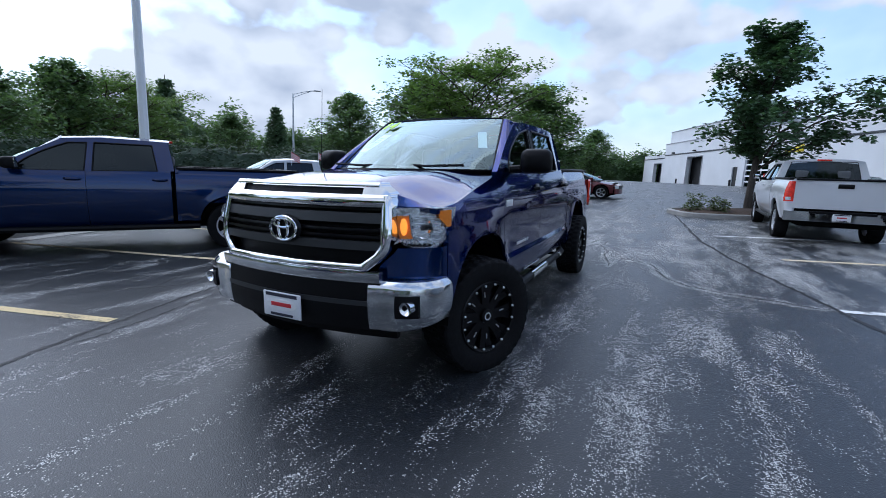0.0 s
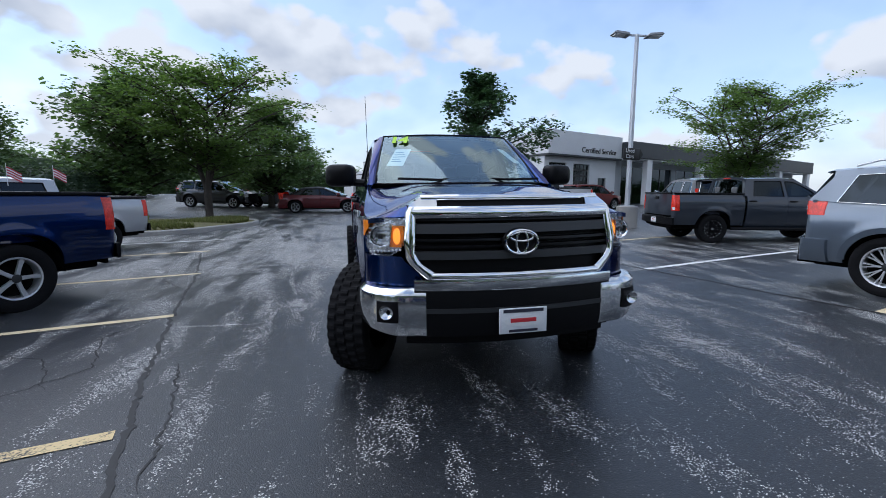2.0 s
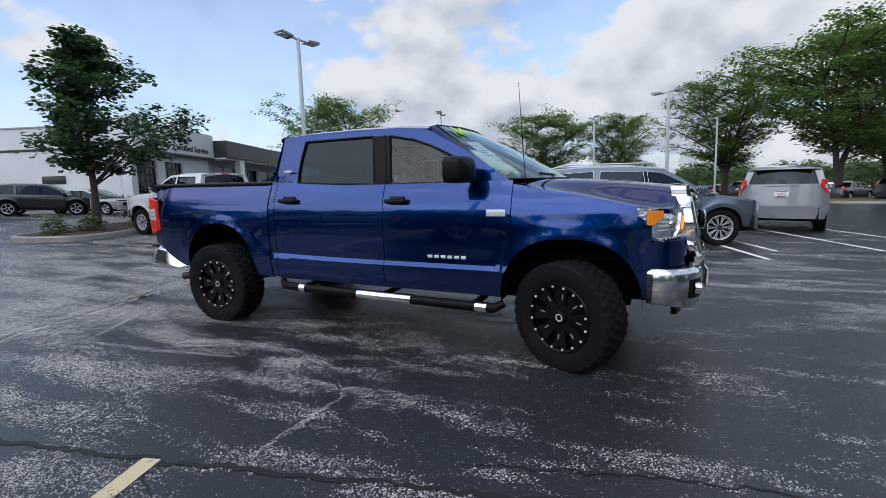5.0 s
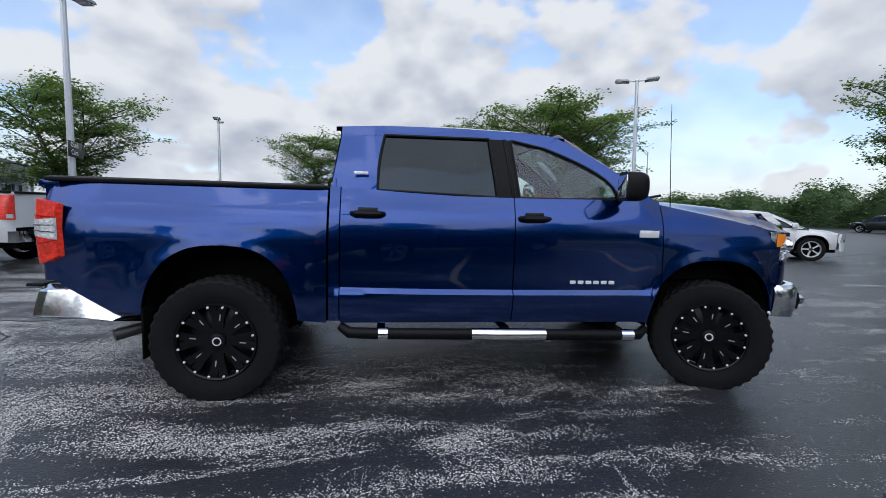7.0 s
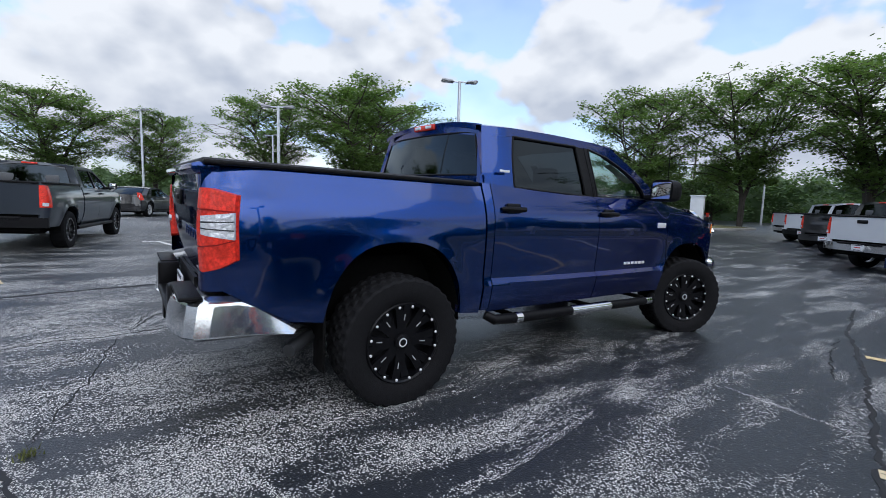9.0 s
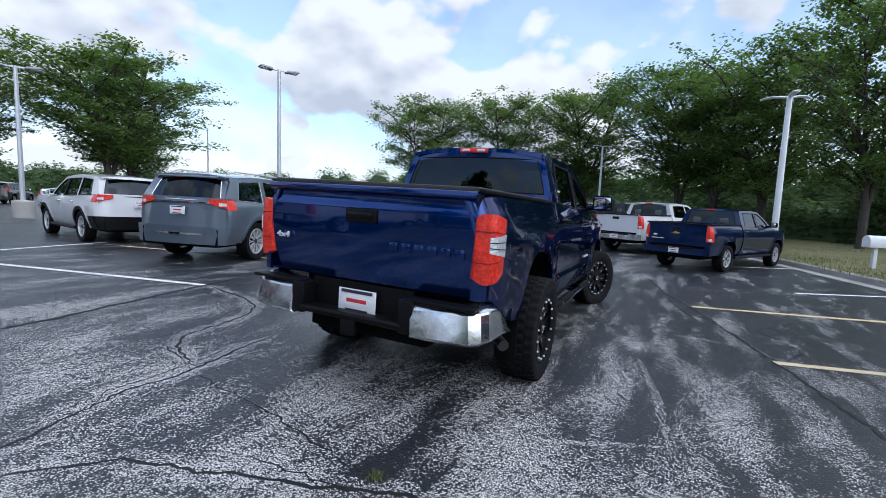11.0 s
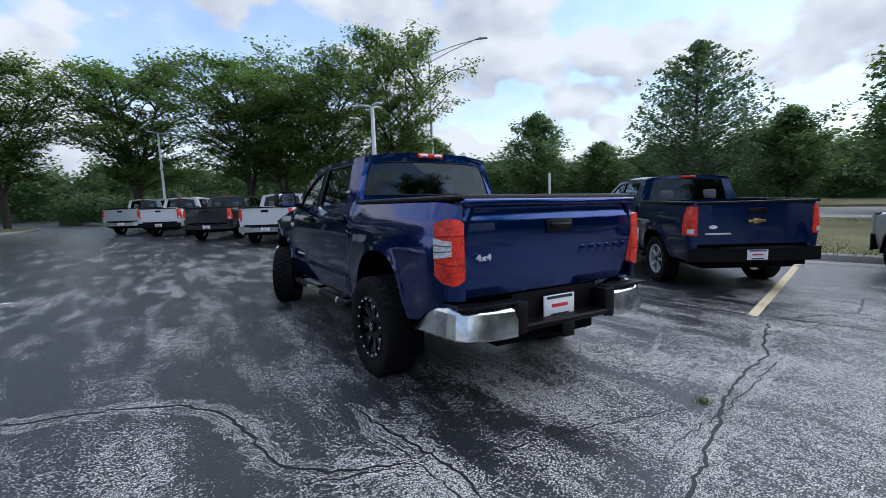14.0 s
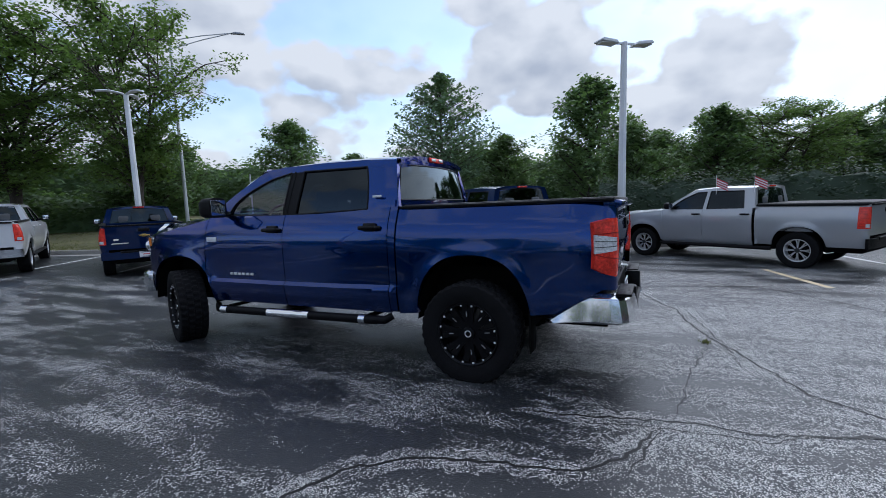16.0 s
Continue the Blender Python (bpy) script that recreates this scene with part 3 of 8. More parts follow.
        part("centre_cap", lathe([(w * 0.5, 0.056), (w * 0.74, 0.052), (w * 0.78, 0.040), (w * 0.78, 0.001)], n=24), BLACKPLASTIC, hub)
        part("cap_ring", lathe([(w * 0.782, 0.030), (w * 0.788, 0.026), (w * 0.782, 0.022)], n=24), BRIGHT, hub)
    else:
        n, bar = {"five": (5, 0.42), "six": (6, 0.40), "multi": (10, 0.24), "vee": (8, 0.28)}[style]
        metal = ALLOY
        bm = lathe([(-w * 0.8, rr * 0.97), (w * 0.55, rr * 0.90), (w * 0.80, rr * 0.93), (w * 0.84, rr * 0.99), (w * 0.78, rr * 1.02)], n=40)
        part("rim", bm, metal, hub, angle=30)
        bm = lathe([(-w * 0.2, rr * 0.88), (-w * 0.2, 0.02)], n=24)
        part("brake_disc", bm, DARK, hub)
        bm = bmesh.new()
        for k in range(n):
            a = 2 * math.pi * k / n
            pairs = ((a, bar * 0.5),) if style in ("five", "six") else ((a - 0.12, bar * 0.28), (a + 0.12, bar * 0.28))
            for aa, hb in pairs:
                p = []
                for r, o, f in ((0.14 * rr, 0.68, 0.8), (0.55 * rr, 0.62, 0.75), (0.94 * rr, 0.70, 1.0)):
                    hwid = hb * rr * 0.5 * f
                    c, s = math.cos(lerp(a, aa, r / rr)), math.sin(lerp(a, aa, r / rr))
                    for d in (-hwid, hwid):
                        p += [(w * o, r * c - d * s, r * s + d * c), (w * o - 0.03, r * c - d * s * 1.1, r * s + d * c * 1.1)]
                v = [bm.verts.new(q) for q in p]
                for i in (0, 4):
                    for f in ((0, 2, 6, 4), (0, 4, 5, 1), (2, 3, 7, 6)):
                        bm.faces.new([v[i + j] for j in f])
        part("spokes", bm, metal, hub, angle=30)
        part("centre_cap", lathe([(w * 0.4, rr * 0.22), (w * 0.70, rr * 0.20), (w * 0.74, rr * 0.12), (w * 0.74, 0.001)], n=20), GUNMETAL, hub)
    return hub


def licence_plate(parent, x, y, z, w, h, facing, dealer=True):
    """A dealer plate: white card with bars of ink where the writing cannot stand."""
    s = facing
    pl = part("plate", box(x - w / 2, x + w / 2, y - 0.006, y + 0.006, z - h / 2, z + h / 2, 0.004), PLATE, parent, "white dealer plate")
    e = y + s * 0.008
    part("plate_band", box(x - w * 0.42, x + w * 0.42, e - 0.001, e + 0.001, z + h * 0.33, z + h * 0.46), PLATE_INK, pl)
    if dealer:
        bm = bmesh.new()
        bmesh.ops.create_cone(bm, cap_ends=True, segments=40, radius1=0.5, radius2=0.5, depth=0.002, matrix=Matrix.Translation((x, e, z)) @ Matrix.Diagonal((w * 0.80, 1, h * 0.44, 1)) @ pose(0, 0, 0, 90))
        part("plate_oval", bm, SIGNWHITE, pl)
        part("plate_script", box(x - w * 0.27, x + w * 0.27, e + s * 0.001 - 0.001, e + s * 0.001 + 0.001, z - h * 0.06, z + h * 0.10, 0.0008), PLATE_RED, pl, "red dealer mark")
    part("plate_foot", box(x - w * 0.30, x + w * 0.30, e - 0.001, e + 0.001, z - h * 0.44, z - h * 0.34), PLATE_INK, pl)
    return pl

def greenhouse(parent, g, paint, front_glass, rear_glass):
    """Cab above the belt line: pillars, roof, rails, windscreen, back light and side windows.
    g: belt(y), top(y) (upper edge of the windows), gx(y, z) half width, roof(y) crown height, edges: list of (y at the belt, y at the top) front to rear
    for each pillar's front and rear edge, screen base/top rows, back base/top rows."""
    belt, top, gx = g["belt"], g["top"], g["gx"]
    nv = 8
    win = g.get("window_front") or (lambda v: (lerp(g["edges"][1][0], g["edges"][1][1], v) + g["edges"][1][2] * 4 * v * (1 - v),
                                               lerp(belt(g["edges"][1][0]), top(g["edges"][1][1]), v)))

    def line(e, v):
        y = lerp(e[0], e[1], v) + (e[2] if len(e) > 2 else 0.0) * 4 * v * (1 - v)
        z = lerp(belt(y), top(y), v)
        return y, z

    for s in (-1, 1):
        ed = g["edges"]
        for i in range(0, len(ed), 2):
            rows = []
            for v in (k / nv for k in range(nv + 1)):
                (y0, z0), (y1, z1) = (g["front"](v) if i == 0 else line(ed[i], v)), (win(v) if i == 0 else line(ed[i + 1], v))
                rows.append([(s * gx(lerp(y0, y1, u), lerp(z0, z1, u)), lerp(y0, y1, u), lerp(z0, z1, u)) for u in (0, 0.33, 0.67, 1)])
            bm, vs = grid(rows)
            rim(bm, border(vs), (-s * 0.045, 0, 0))
            mat = g.get("pillar_mats", {}).get(i // 2, paint)
            part("pillar", bm, mat, parent)
        for i in range(1, len(ed) - 1, 2):
            kind = front_glass if i == 1 else rear_glass
            rows, rub = [], []
            for v in (k / nv for k in range(nv + 1)):
                (y0, z0), (y1, z1) = (win(v) if i == 1 else line(ed[i], v)), line(ed[i + 1], v)
                rows.append([(s * (gx(lerp(y0, y1, u), lerp(z0, z1, u)) - 0.014), lerp(y0, y1, u), lerp(z0, z1, u)) for u in (k / 10 for k in range(11))])
            bm, vs = grid(rows)
            w = part("side_window", bm, kind, parent)
            w.visible_shadow = False
            # rubber round the opening
            loop = [v for r in ([rows[0], [r[-1] for r in rows], rows[-1][::-1], [r[0] for r in rows][::-1]]) for v in r]
            part("window_seal", tube([Vector(p) + Vector((s * 0.010, 0, 0)) for p in loop], g.get("seal_r", 0.011), 6), g.get("seal", BLACKPLASTIC), parent)
        # rail between the windows and the roof skin
        yw, yr, y1 = ed[1][1], g["front"](1.0)[0], ed[-1][1]
        rows = []
        for k in range(25):
            row = []
            for q in range(5):
                y = lerp(lerp(yw, yr, q / 4), y1, k / 24)
                z = lerp(top(lerp(yw, y1, k / 24)), g["edge"](lerp(yr, y1, k / 24)), q / 4)
                row.append((s * gx(y, z), y, z))
            rows.append(row)
        bm, vs = grid(rows)
        rim(bm, [vs[0], vs[-1][::-1], [r[0] for r in vs]], (-s * 0.04, 0, 0))
        part("roof_rail", bm, paint, parent)
    rows = []
    y0, y1 = g["roof_span"]
    for k in range(25):
        y = lerp(y0, y1, k / 24)
        xe, ze = gx(y, g["edge"](y)), g["edge"](y)
        zc = g["roof"](y)
        rows.append([(xe * u, y + g.get("bow_f", 0.0) * (u * u) * (1 - k / 24), lerp(zc, ze, abs(u) ** 3.2)) for u in (j / 10 - 1 for j in range(21))])
    bm, vs = grid(rows)
    rim(bm, [vs[0], vs[-1][::-1]], (0, 0, -0.04))
    part("roof", bm, paint, parent)
    inner = [[(x * 0.97, y, z - 0.055) for x, y, z in r] for r in rows[1:-1]]
    part("headliner", grid(inner)[0], HEADLINER, parent, "pale cloth headliner")
    for key, name, kind in (("screen", "windscreen", GLASS_CLEAR), ("back", "rear_window", rear_glass)):
        (yb, zb, xb, bowb), (yt, zt, xt, bowt) = g[key]
        rows = []
        for k in range(11):
            v = k / 10
            xw = lerp(xb, xt, v)
            rows.append([(xw * u, lerp(yb, yt, v) + lerp(bowb, bowt, v) * u * u, lerp(zb, zt, v) + (0.018 * math.sin(math.pi * v)) - 0.012 * u * u * v) for u in (j / 10 - 1 for j in range(21))])
        bm, vs = grid(rows)
        w = part(name, bm, kind, parent)
        w.visible_shadow = False
        edge = [p for r in (rows[0], [r[-1] for r in rows], rows[-1][::-1], [r[0] for r in rows][::-1]) for p in r]
        part("window_seal", tube(edge, 0.008, 6), g.get("seal", BLACKPLASTIC), parent)


def interior(parent, width, y_dash, y_back, z_floor, z_seat, z_head, y_front, y_rear, z_dash=None):
    z_dash = z_dash or z_seat + 0.42
    part("cabin_floor", box(-width, width, y_dash - 0.1, y_back, z_floor, z_floor + 0.25), DARK, parent)
    part("dashboard", prism([(y_dash - 0.35, z_floor), (y_dash - 0.35, z_dash), (y_dash, z_dash + 0.02), (y_dash + 0.12, z_dash - 0.10), (y_dash + 0.05, z_floor)], "x", -width, width, 0.03), VINYL, parent)
    for x in (-0.40, 0.40):
        for y in (y_front, y_rear):
            bm = box(x - 0.27, x + 0.27, y - 0.30, y + 0.22, z_seat - 0.25, z_seat, 0.06)
            rows = []
            for k in range(7):
                v = k / 6
                hwid = 0.26 - 0.05 * v
                yy, zz = y + 0.16 + 0.22 * v, z_seat + (z_head - 0.24 - z_seat) * v
                rows.append([(x + hwid * math.cos(a), yy + 0.07 * math.sin(a), zz) for a in (2 * math.pi * j / 14 for j in range(14))])
            grid(rows, close_v=True, bm=bm)
            box(x - 0.14, x + 0.14, y + 0.33, y + 0.44, z_head - 0.20, z_head, 0.05, bm)
            part("seat", bm, SEATCLOTH, parent)
    bm = bmesh.new()
    c = Matrix.Translation((0.40, y_dash + 0.30, z_dash - 0.03)) @ pose(0, 0, 0, 65)
    ring = [c @ Vector((0.19 * math.cos(2 * math.pi * k / 24), 0.19 * math.sin(2 * math.pi * k / 24), 0)) for k in range(25)]
    tube(ring, 0.016, 8, bm)
    tube([c @ Vector((-0.18, 0, 0)), c @ Vector((0.18, 0, 0))], 0.022, 6, bm)
    part("steering_wheel", bm, VINYL, parent)


def door_handle(parent, x, y, z, s, mat, length=0.20):
    bm = bmesh.new()
    tube([(x, y - length / 2, z), (x + s * 0.038, y - length / 2 + 0.03, z), (x + s * 0.042, y, z), (x + s * 0.038, y + length / 2 - 0.03, z), (x, y + length / 2, z)], [0.016, 0.020, 0.021, 0.020, 0.016], 8, bm)
    part("door_handle", bm, mat, parent)


def mirror(parent, x, y, z, s, mat, w=0.20, h=0.20, toe=0.0):
    """A door mirror on its arm; toe turns the glass towards the driver."""
    rows = []
    for k in range(9):
        v = k / 8
        yy = y - 0.12 + 0.17 * v
        grow = (1 - (1 - min(v / 0.55, 1)) ** 2.2) ** 0.5 * 0.62 + 0.38
        cx, hw_, hh = x + 0.05 + w / 2, w / 2 * grow, h / 2 * grow
        rows.append([(s * (cx + hw_ * math.copysign(abs(math.cos(a)) ** 0.45, math.cos(a)) * (1 - 0.05 * math.sin(a))), yy, z + hh * math.copysign(abs(math.sin(a)) ** 0.5, math.sin(a)))
                     for a in (2 * math.pi * j / 28 for j in range(28))])
    bm, vs = grid(rows, close_v=True)
    bm.faces.new(vs[0]), bm.faces.new(vs[-1][::-1])
    tube([(s * (x - 0.04), y + 0.0, z - h * 0.35), (s * (x + 0.08), y, z - h * 0.30)], 0.035, 8, bm)
    m = part("mirror", bm, mat, parent)
    m.matrix_basis = Matrix.Translation((s * x, y, 0)) @ Matrix.Rotation(radians(s * toe), 4, "Z") @ Matrix.Translation((-s * x, -y, 0))
    part("mirror_glass", box(min(s * (x + 0.075), s * (x + 0.025 + w)), max(s * (x + 0.075), s * (x + 0.025 + w)), y + 0.048, y + 0.054, z - h * 0.38, z + h * 0.38, 0.002), CHROME, m)


# ---- the blue pickup ----
SLOPE = Matrix(((0.999688, -0.000244, -0.024987), (-0.000244, 0.999810, -0.019490), (0.024987, 0.019490, 0.999498))).to_4x4()
truck = thing("pickup_truck", SLOPE, "lifted dark blue crew-cab pickup with black wheels, parked in the aisle", "pickup truck")


def flare(y, z):
    f = 0.0
    for yc, zc, r in ((-1.85, 0.47, 0.52), (1.85, 0.47, 0.54)):
        d = math.hypot(y - yc, z - zc)
        f += 0.020 * math.exp(-((d - r) / 0.10) ** 2) if z > 0.5 else 0.015 * math.exp(-((d - r) / 0.10) ** 2)
    return f


body_z = table([(0.45, 0.915), (0.52, 0.938), (0.60, 0.962), (0.70, 0.978), (0.722, 0.979), (0.756, 0.950), (0.80, 0.949), (0.95, 0.957), (1.10, 0.962), (1.20, 0.958), (1.26, 0.948),
                (1.30, 0.938), (1.36, 0.918), (1.42, 0.893), (1.47, 0.870)])
fend_z = table([(0.45, 0.93), (0.70, 0.962), (0.95, 0.968), (1.10, 0.968), (1.20, 0.955), (1.26, 0.940), (1.32, 0.920), (1.38, 0.892), (1.47, 0.850)])


def taper(y):
    return 0.06 * max((-2.15 - y) / 0.5, 0) ** 2 + 0.05 * max((y - 2.60) / 0.36, 0) ** 2


def body_x(y, z):
    k = smooth(-1.5, -1.2, y) * (1 - smooth(1.0, 1.25, y))
    return lerp(fend_z(z), body_z(z), k) + flare(y, z) - taper(y)


belt_z = table([(-1.6, 1.455), (-1.1, 1.452), (-0.3, 1.440), (0.2, 1.441), (0.62, 1.456), (0.80, 1.468), (1.15, 1.485)])
fender_top = table([(-2.45, 1.235), (-2.30, 1.255), (-2.0, 1.318), (-1.7, 1.372), (-1.40, 1.425)])
rail_z = table([(1.1, 1.455), (3.0, 1.468)])
ARCH_F, ARCH_R = (-1.85, 0.47, 0.535), (1.85, 0.47, 0.585)
for s in (-1, 1):
    side_panel("front_fender", -2.42, -1.405, table([(-2.45, 0.60), (-1.4, 0.50)]), fender_top, body_x, s, BLUE, truck, (ARCH_F,), 0.535, 18)
    d = side_panel("front_door", -1.397, -0.226, lambda y: 0.505, belt_z, body_x, s, BLUE, truck, (ARCH_F,), 0.535, 26)
    door_handle(d, s * 0.945, -0.37, 1.292, s, BLACKPLASTIC, 0.23)
    part("handle_cup", box(min(s * 0.930, s * 0.952), max(s * 0.930, s * 0.952), -0.44, -0.30, 1.262, 1.335, 0.008), BLACKGLOSS, d)
    d = side_panel("rear_door", -0.218, 1.045, lambda y: 0.505, belt_z, body_x, s, BLUE, truck, (), 0.5, 26)
    door_handle(d, s * 0.945, 0.855, 1.297, s, BLACKPLASTIC, 0.23)
    part("handle_cup", box(min(s * 0.930, s * 0.952), max(s * 0.930, s * 0.952), 0.785, 0.925, 1.267, 1.340, 0.008), BLACKGLOSS, d)
    side_panel("cab_corner", 1.053, 1.124, lambda y: 0.52, belt_z, body_x, s, BLUE, truck, (), 0.5, 20, 0.10)
    side_panel("bed_side", 1.140, 2.90, table([(1.1, 0.50), (1.35, 0.53), (2.3, 0.57), (2.55, 0.60), (2.9, 0.80)]), rail_z, body_x, s, BLUE, truck, (ARCH_R,), 0.515, 24, 0.06)
    # rear corner of the bed
    rows = []
    for k in range(9):
        a = math.pi / 2 * k / 8
        cx, cy = 0.10 * math.cos(a) ** 0.8, 0.10 * math.sin(a) ** 0.8
        rows.append([(s * (body_x(2.90, z) - 0.10 + cx), 2.90 + cy, z) for z in (lerp(0.80, 1.468, q / 10) for q in range(11))])
    bm, vs = grid(rows)
    rim(bm, [[r[-1] for r in vs], [r[0] for r in vs]], (-s * 0.05, -0.02, 0))
    part("bed_corner", bm, BLUE, truck)
    # tail lamp wrapped round the corner
    lamp_path = [(0.836, 3.000), (0.885, 3.001), (0.925, 2.990), (0.955, 2.965), (0.968, 2.925), (0.972, 2.885), (0.974, 2.845)]
    lz0, lz1 = table([(0, 0.905), (2, 0.905), (4, 0.925), (6, 0.965)]), table([(0, 1.338), (3, 1.335), (6, 1.305)])
    rows = []
    for i in [k / 3 for k in range(19)]:
        j = min(int(i), 5)
        x, y = (lerp(lamp_path[j][c], lamp_path[j + 1][c], i - j) for c in (0, 1))
        inset = 0.030 * (1 - min(i / 1.6, 1)) ** 2
        rows.append([(s * (x + 0.006 * math.sin(math.pi * q / 12)), y + 0.010 * math.sin(math.pi * q / 12), lerp(lz0(i) + inset, lz1(i) - inset, q / 12)) for q in range(13)])
    bm, vs = grid(rows)
    rim(bm, border(vs), (-s * 0.03, -0.03, 0))
    lamp = part("tail_lamp", bm, RED_LENS, truck, "red tail lamp with clear middle")
    rows = [[(s * (x + 0.010), y + 0.013 - (0.004 if i == 6 else 0), lerp(lerp(1.115, 1.075, i / 6), lerp(1.185, 1.215, i / 6), q / 3)) for q in range(4)] for i, (x, y) in enumerate(lamp_path) if i >= 2]
    bm, vs = grid(rows)
    rim(bm, border(vs), (-s * 0.01, -0.01, 0))
    rev = part("reverse_lamp", bm, CLEAR_LENS, lamp, "clear reversing lens")
    for f in (0.34, 0.67):
        rows = [[(s * (x + 0.013), y + 0.016 - (0.004 if i == 6 else 0), lerp(lerp(1.115, 1.075, i / 6), lerp(1.185, 1.215, i / 6), f) + q) for q in (-0.003, 0.003)] for i, (x, y) in enumerate(lamp_path) if i >= 2]
        bm, vs = grid(rows)
        rim(bm, border(vs), (-s * 0.006, -0.006, 0))
        part("lens_rib", bm, GUNMETAL, rev)
    for f0, f1 in ((0.30, 0.318), (0.74, 0.758)):
        rows = [[(s * (x + 0.008), y + 0.011, lerp(lz0(i), lz1(i), lerp(f0, f1, q))) for q in (0, 0.5, 1)] for i, (x, y) in enumerate(lamp_path)]
        bm, vs = grid(rows)
        rim(bm, border(vs), (-s * 0.008, -0.008, 0))
        part("lamp_rib", bm, DARKRED_LENS, lamp, "darker red lens rib")
    # badge bars on the doors
    for k in range(6):
        y = -1.02 + k * 0.062
        part("badge", box(min(s * 0.955, s * 0.963), max(s * 0.955, s * 0.963), y, y + 0.045, 0.806, 0.832, 0.003), BRIGHT, truck)
    part("engine_badge", box(min(s * 0.955, s * 0.967), max(s * 0.955, s * 0.967), -1.36, -1.20, 1.17, 1.225, 0.006), BRIGHT, truck)
    part("trim_badge", box(min(s * 0.866, s * 0.876), max(s * 0.866, s * 0.876), 0.86, 0.96, 1.575, 1.595, 0.003), BRIGHT, truck)
    mirror(truck, 0.92, -1.06, 1.545, s, BLACKPLASTIC, 0.27, 0.21, 14)
    # side step with bright treads
    st = part("side_step", tube([(s * 0.90, 1.04, 0.47), (s * 0.945, 0.98, 0.435), (s * 0.95, 0.80, 0.428), (s * 0.95, -1.10, 0.405), (s * 0.945, -1.26, 0.405), (s * 0.90, -1.33, 0.44)], [0.034, 0.040, 0.042, 0.042, 0.040, 0.034], 14), BLACKPLASTIC, truck)
    for a, b in ((0.70, 0.77), (-0.49, 0.08), (-1.20, -1.10)):
        za, zb = lerp(0.428, 0.405, (0.80 - a) / 1.9), lerp(0.428, 0.405, (0.80 - b) / 1.9)
        part("step_tread", tube([(s * 0.951, a, za), (s * 0.951, b, zb)], 0.0455, 14), CHROME, st)
    for y in (0.75, -0.2, -1.1):
        part("step_bracket", box(min(s * 0.62, s * 0.93), max(s * 0.62, s * 0.93), y - 0.03, y + 0.03, 0.425, 0.455, 0.006), DARK, st)
    part("mud_flap", box(min(s * 0.80, s * 0.965), max(s * 0.80, s * 0.965), 2.345, 2.36, 0.26, 0.62, 0.004), DARK, truck)
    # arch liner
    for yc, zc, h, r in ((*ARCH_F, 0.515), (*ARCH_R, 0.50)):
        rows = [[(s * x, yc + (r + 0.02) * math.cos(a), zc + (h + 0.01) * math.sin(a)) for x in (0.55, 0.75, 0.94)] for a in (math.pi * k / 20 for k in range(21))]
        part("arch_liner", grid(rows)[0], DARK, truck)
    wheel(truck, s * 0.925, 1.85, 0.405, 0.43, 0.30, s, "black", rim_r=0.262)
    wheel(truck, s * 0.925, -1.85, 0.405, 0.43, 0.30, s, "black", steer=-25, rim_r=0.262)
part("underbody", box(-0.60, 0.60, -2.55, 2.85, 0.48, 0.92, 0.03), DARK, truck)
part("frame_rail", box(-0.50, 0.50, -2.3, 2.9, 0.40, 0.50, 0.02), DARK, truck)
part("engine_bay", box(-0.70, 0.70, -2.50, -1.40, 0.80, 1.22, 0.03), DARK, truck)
part("axle", tube([(-0.8, 1.85, 0.405), (-0.3, 1.85, 0.405), (-0.12, 1.85, 0.405), (0, 1.85, 0.405), (0.12, 1.85, 0.405), (0.3, 1.85, 0.405), (0.8, 1.85, 0.405)], [0.05, 0.05, 0.11, 0.15, 0.11, 0.05, 0.05], 12), DARK, truck)
part("exhaust_tip", tube([(-0.70, 2.2, 0.47), (-0.80, 2.40, 0.45), (-0.93, 2.55, 0.42)], 0.04, 12), GUNMETAL, truck)

# cab
cab_edge = table([(-0.66, 1.915), (-0.3, 1.945), (0.2, 1.952), (0.7, 1.945), (1.10, 1.925)])
cab_top = table([(-1.1, 1.51), (-0.95, 1.585), (-0.62, 1.775), (-0.40, 1.852), (-0.22, 1.878), (0.3, 1.886), (0.8, 1.872), (1.1, 1.85)])


def cab_x(y, z):
    w = lerp(0.872, 0.742, smooth(1.44, 2.0, z) * 0.35 + 0.65 * min(max((z - 1.44) / 0.50, 0), 1.1))
    return w - 0.03 * smooth(0.8, 1.15, y)


greenhouse(truck, dict(belt=belt_z, top=cab_top, edge=cab_edge, gx=cab_x, roof=lambda y: cab_edge(y) + 0.062, roof_span=(-0.70, 1.10), bow_f=0.06,
                       front=lambda v: (lerp(-1.36, -0.58, v) - 0.05 * math.sin(math.pi * v), lerp(1.452, 1.915, v)),
                       edges=[(-1.42, -0.62, -0.03), (-1.06, -0.47, -0.14), (-0.27, -0.21), (-0.235, -0.165), (-0.218, -0.155), (-0.10, -0.04), (0.79, 0.745, 0.015), (1.12, 1.06)],
                       pillar_mats={1: BLACKPLASTIC, 2: BLACKPLASTIC},
                       screen=((-1.70, 1.462, 0.80, 0.42), (-0.70, 1.965, 0.655, 0.06)), back=((1.150, 1.545, 0.775, -0.055), (1.105, 1.890, 0.665, -0.045))), BLUE, GLASS_FRONT, GLASS_TINT)
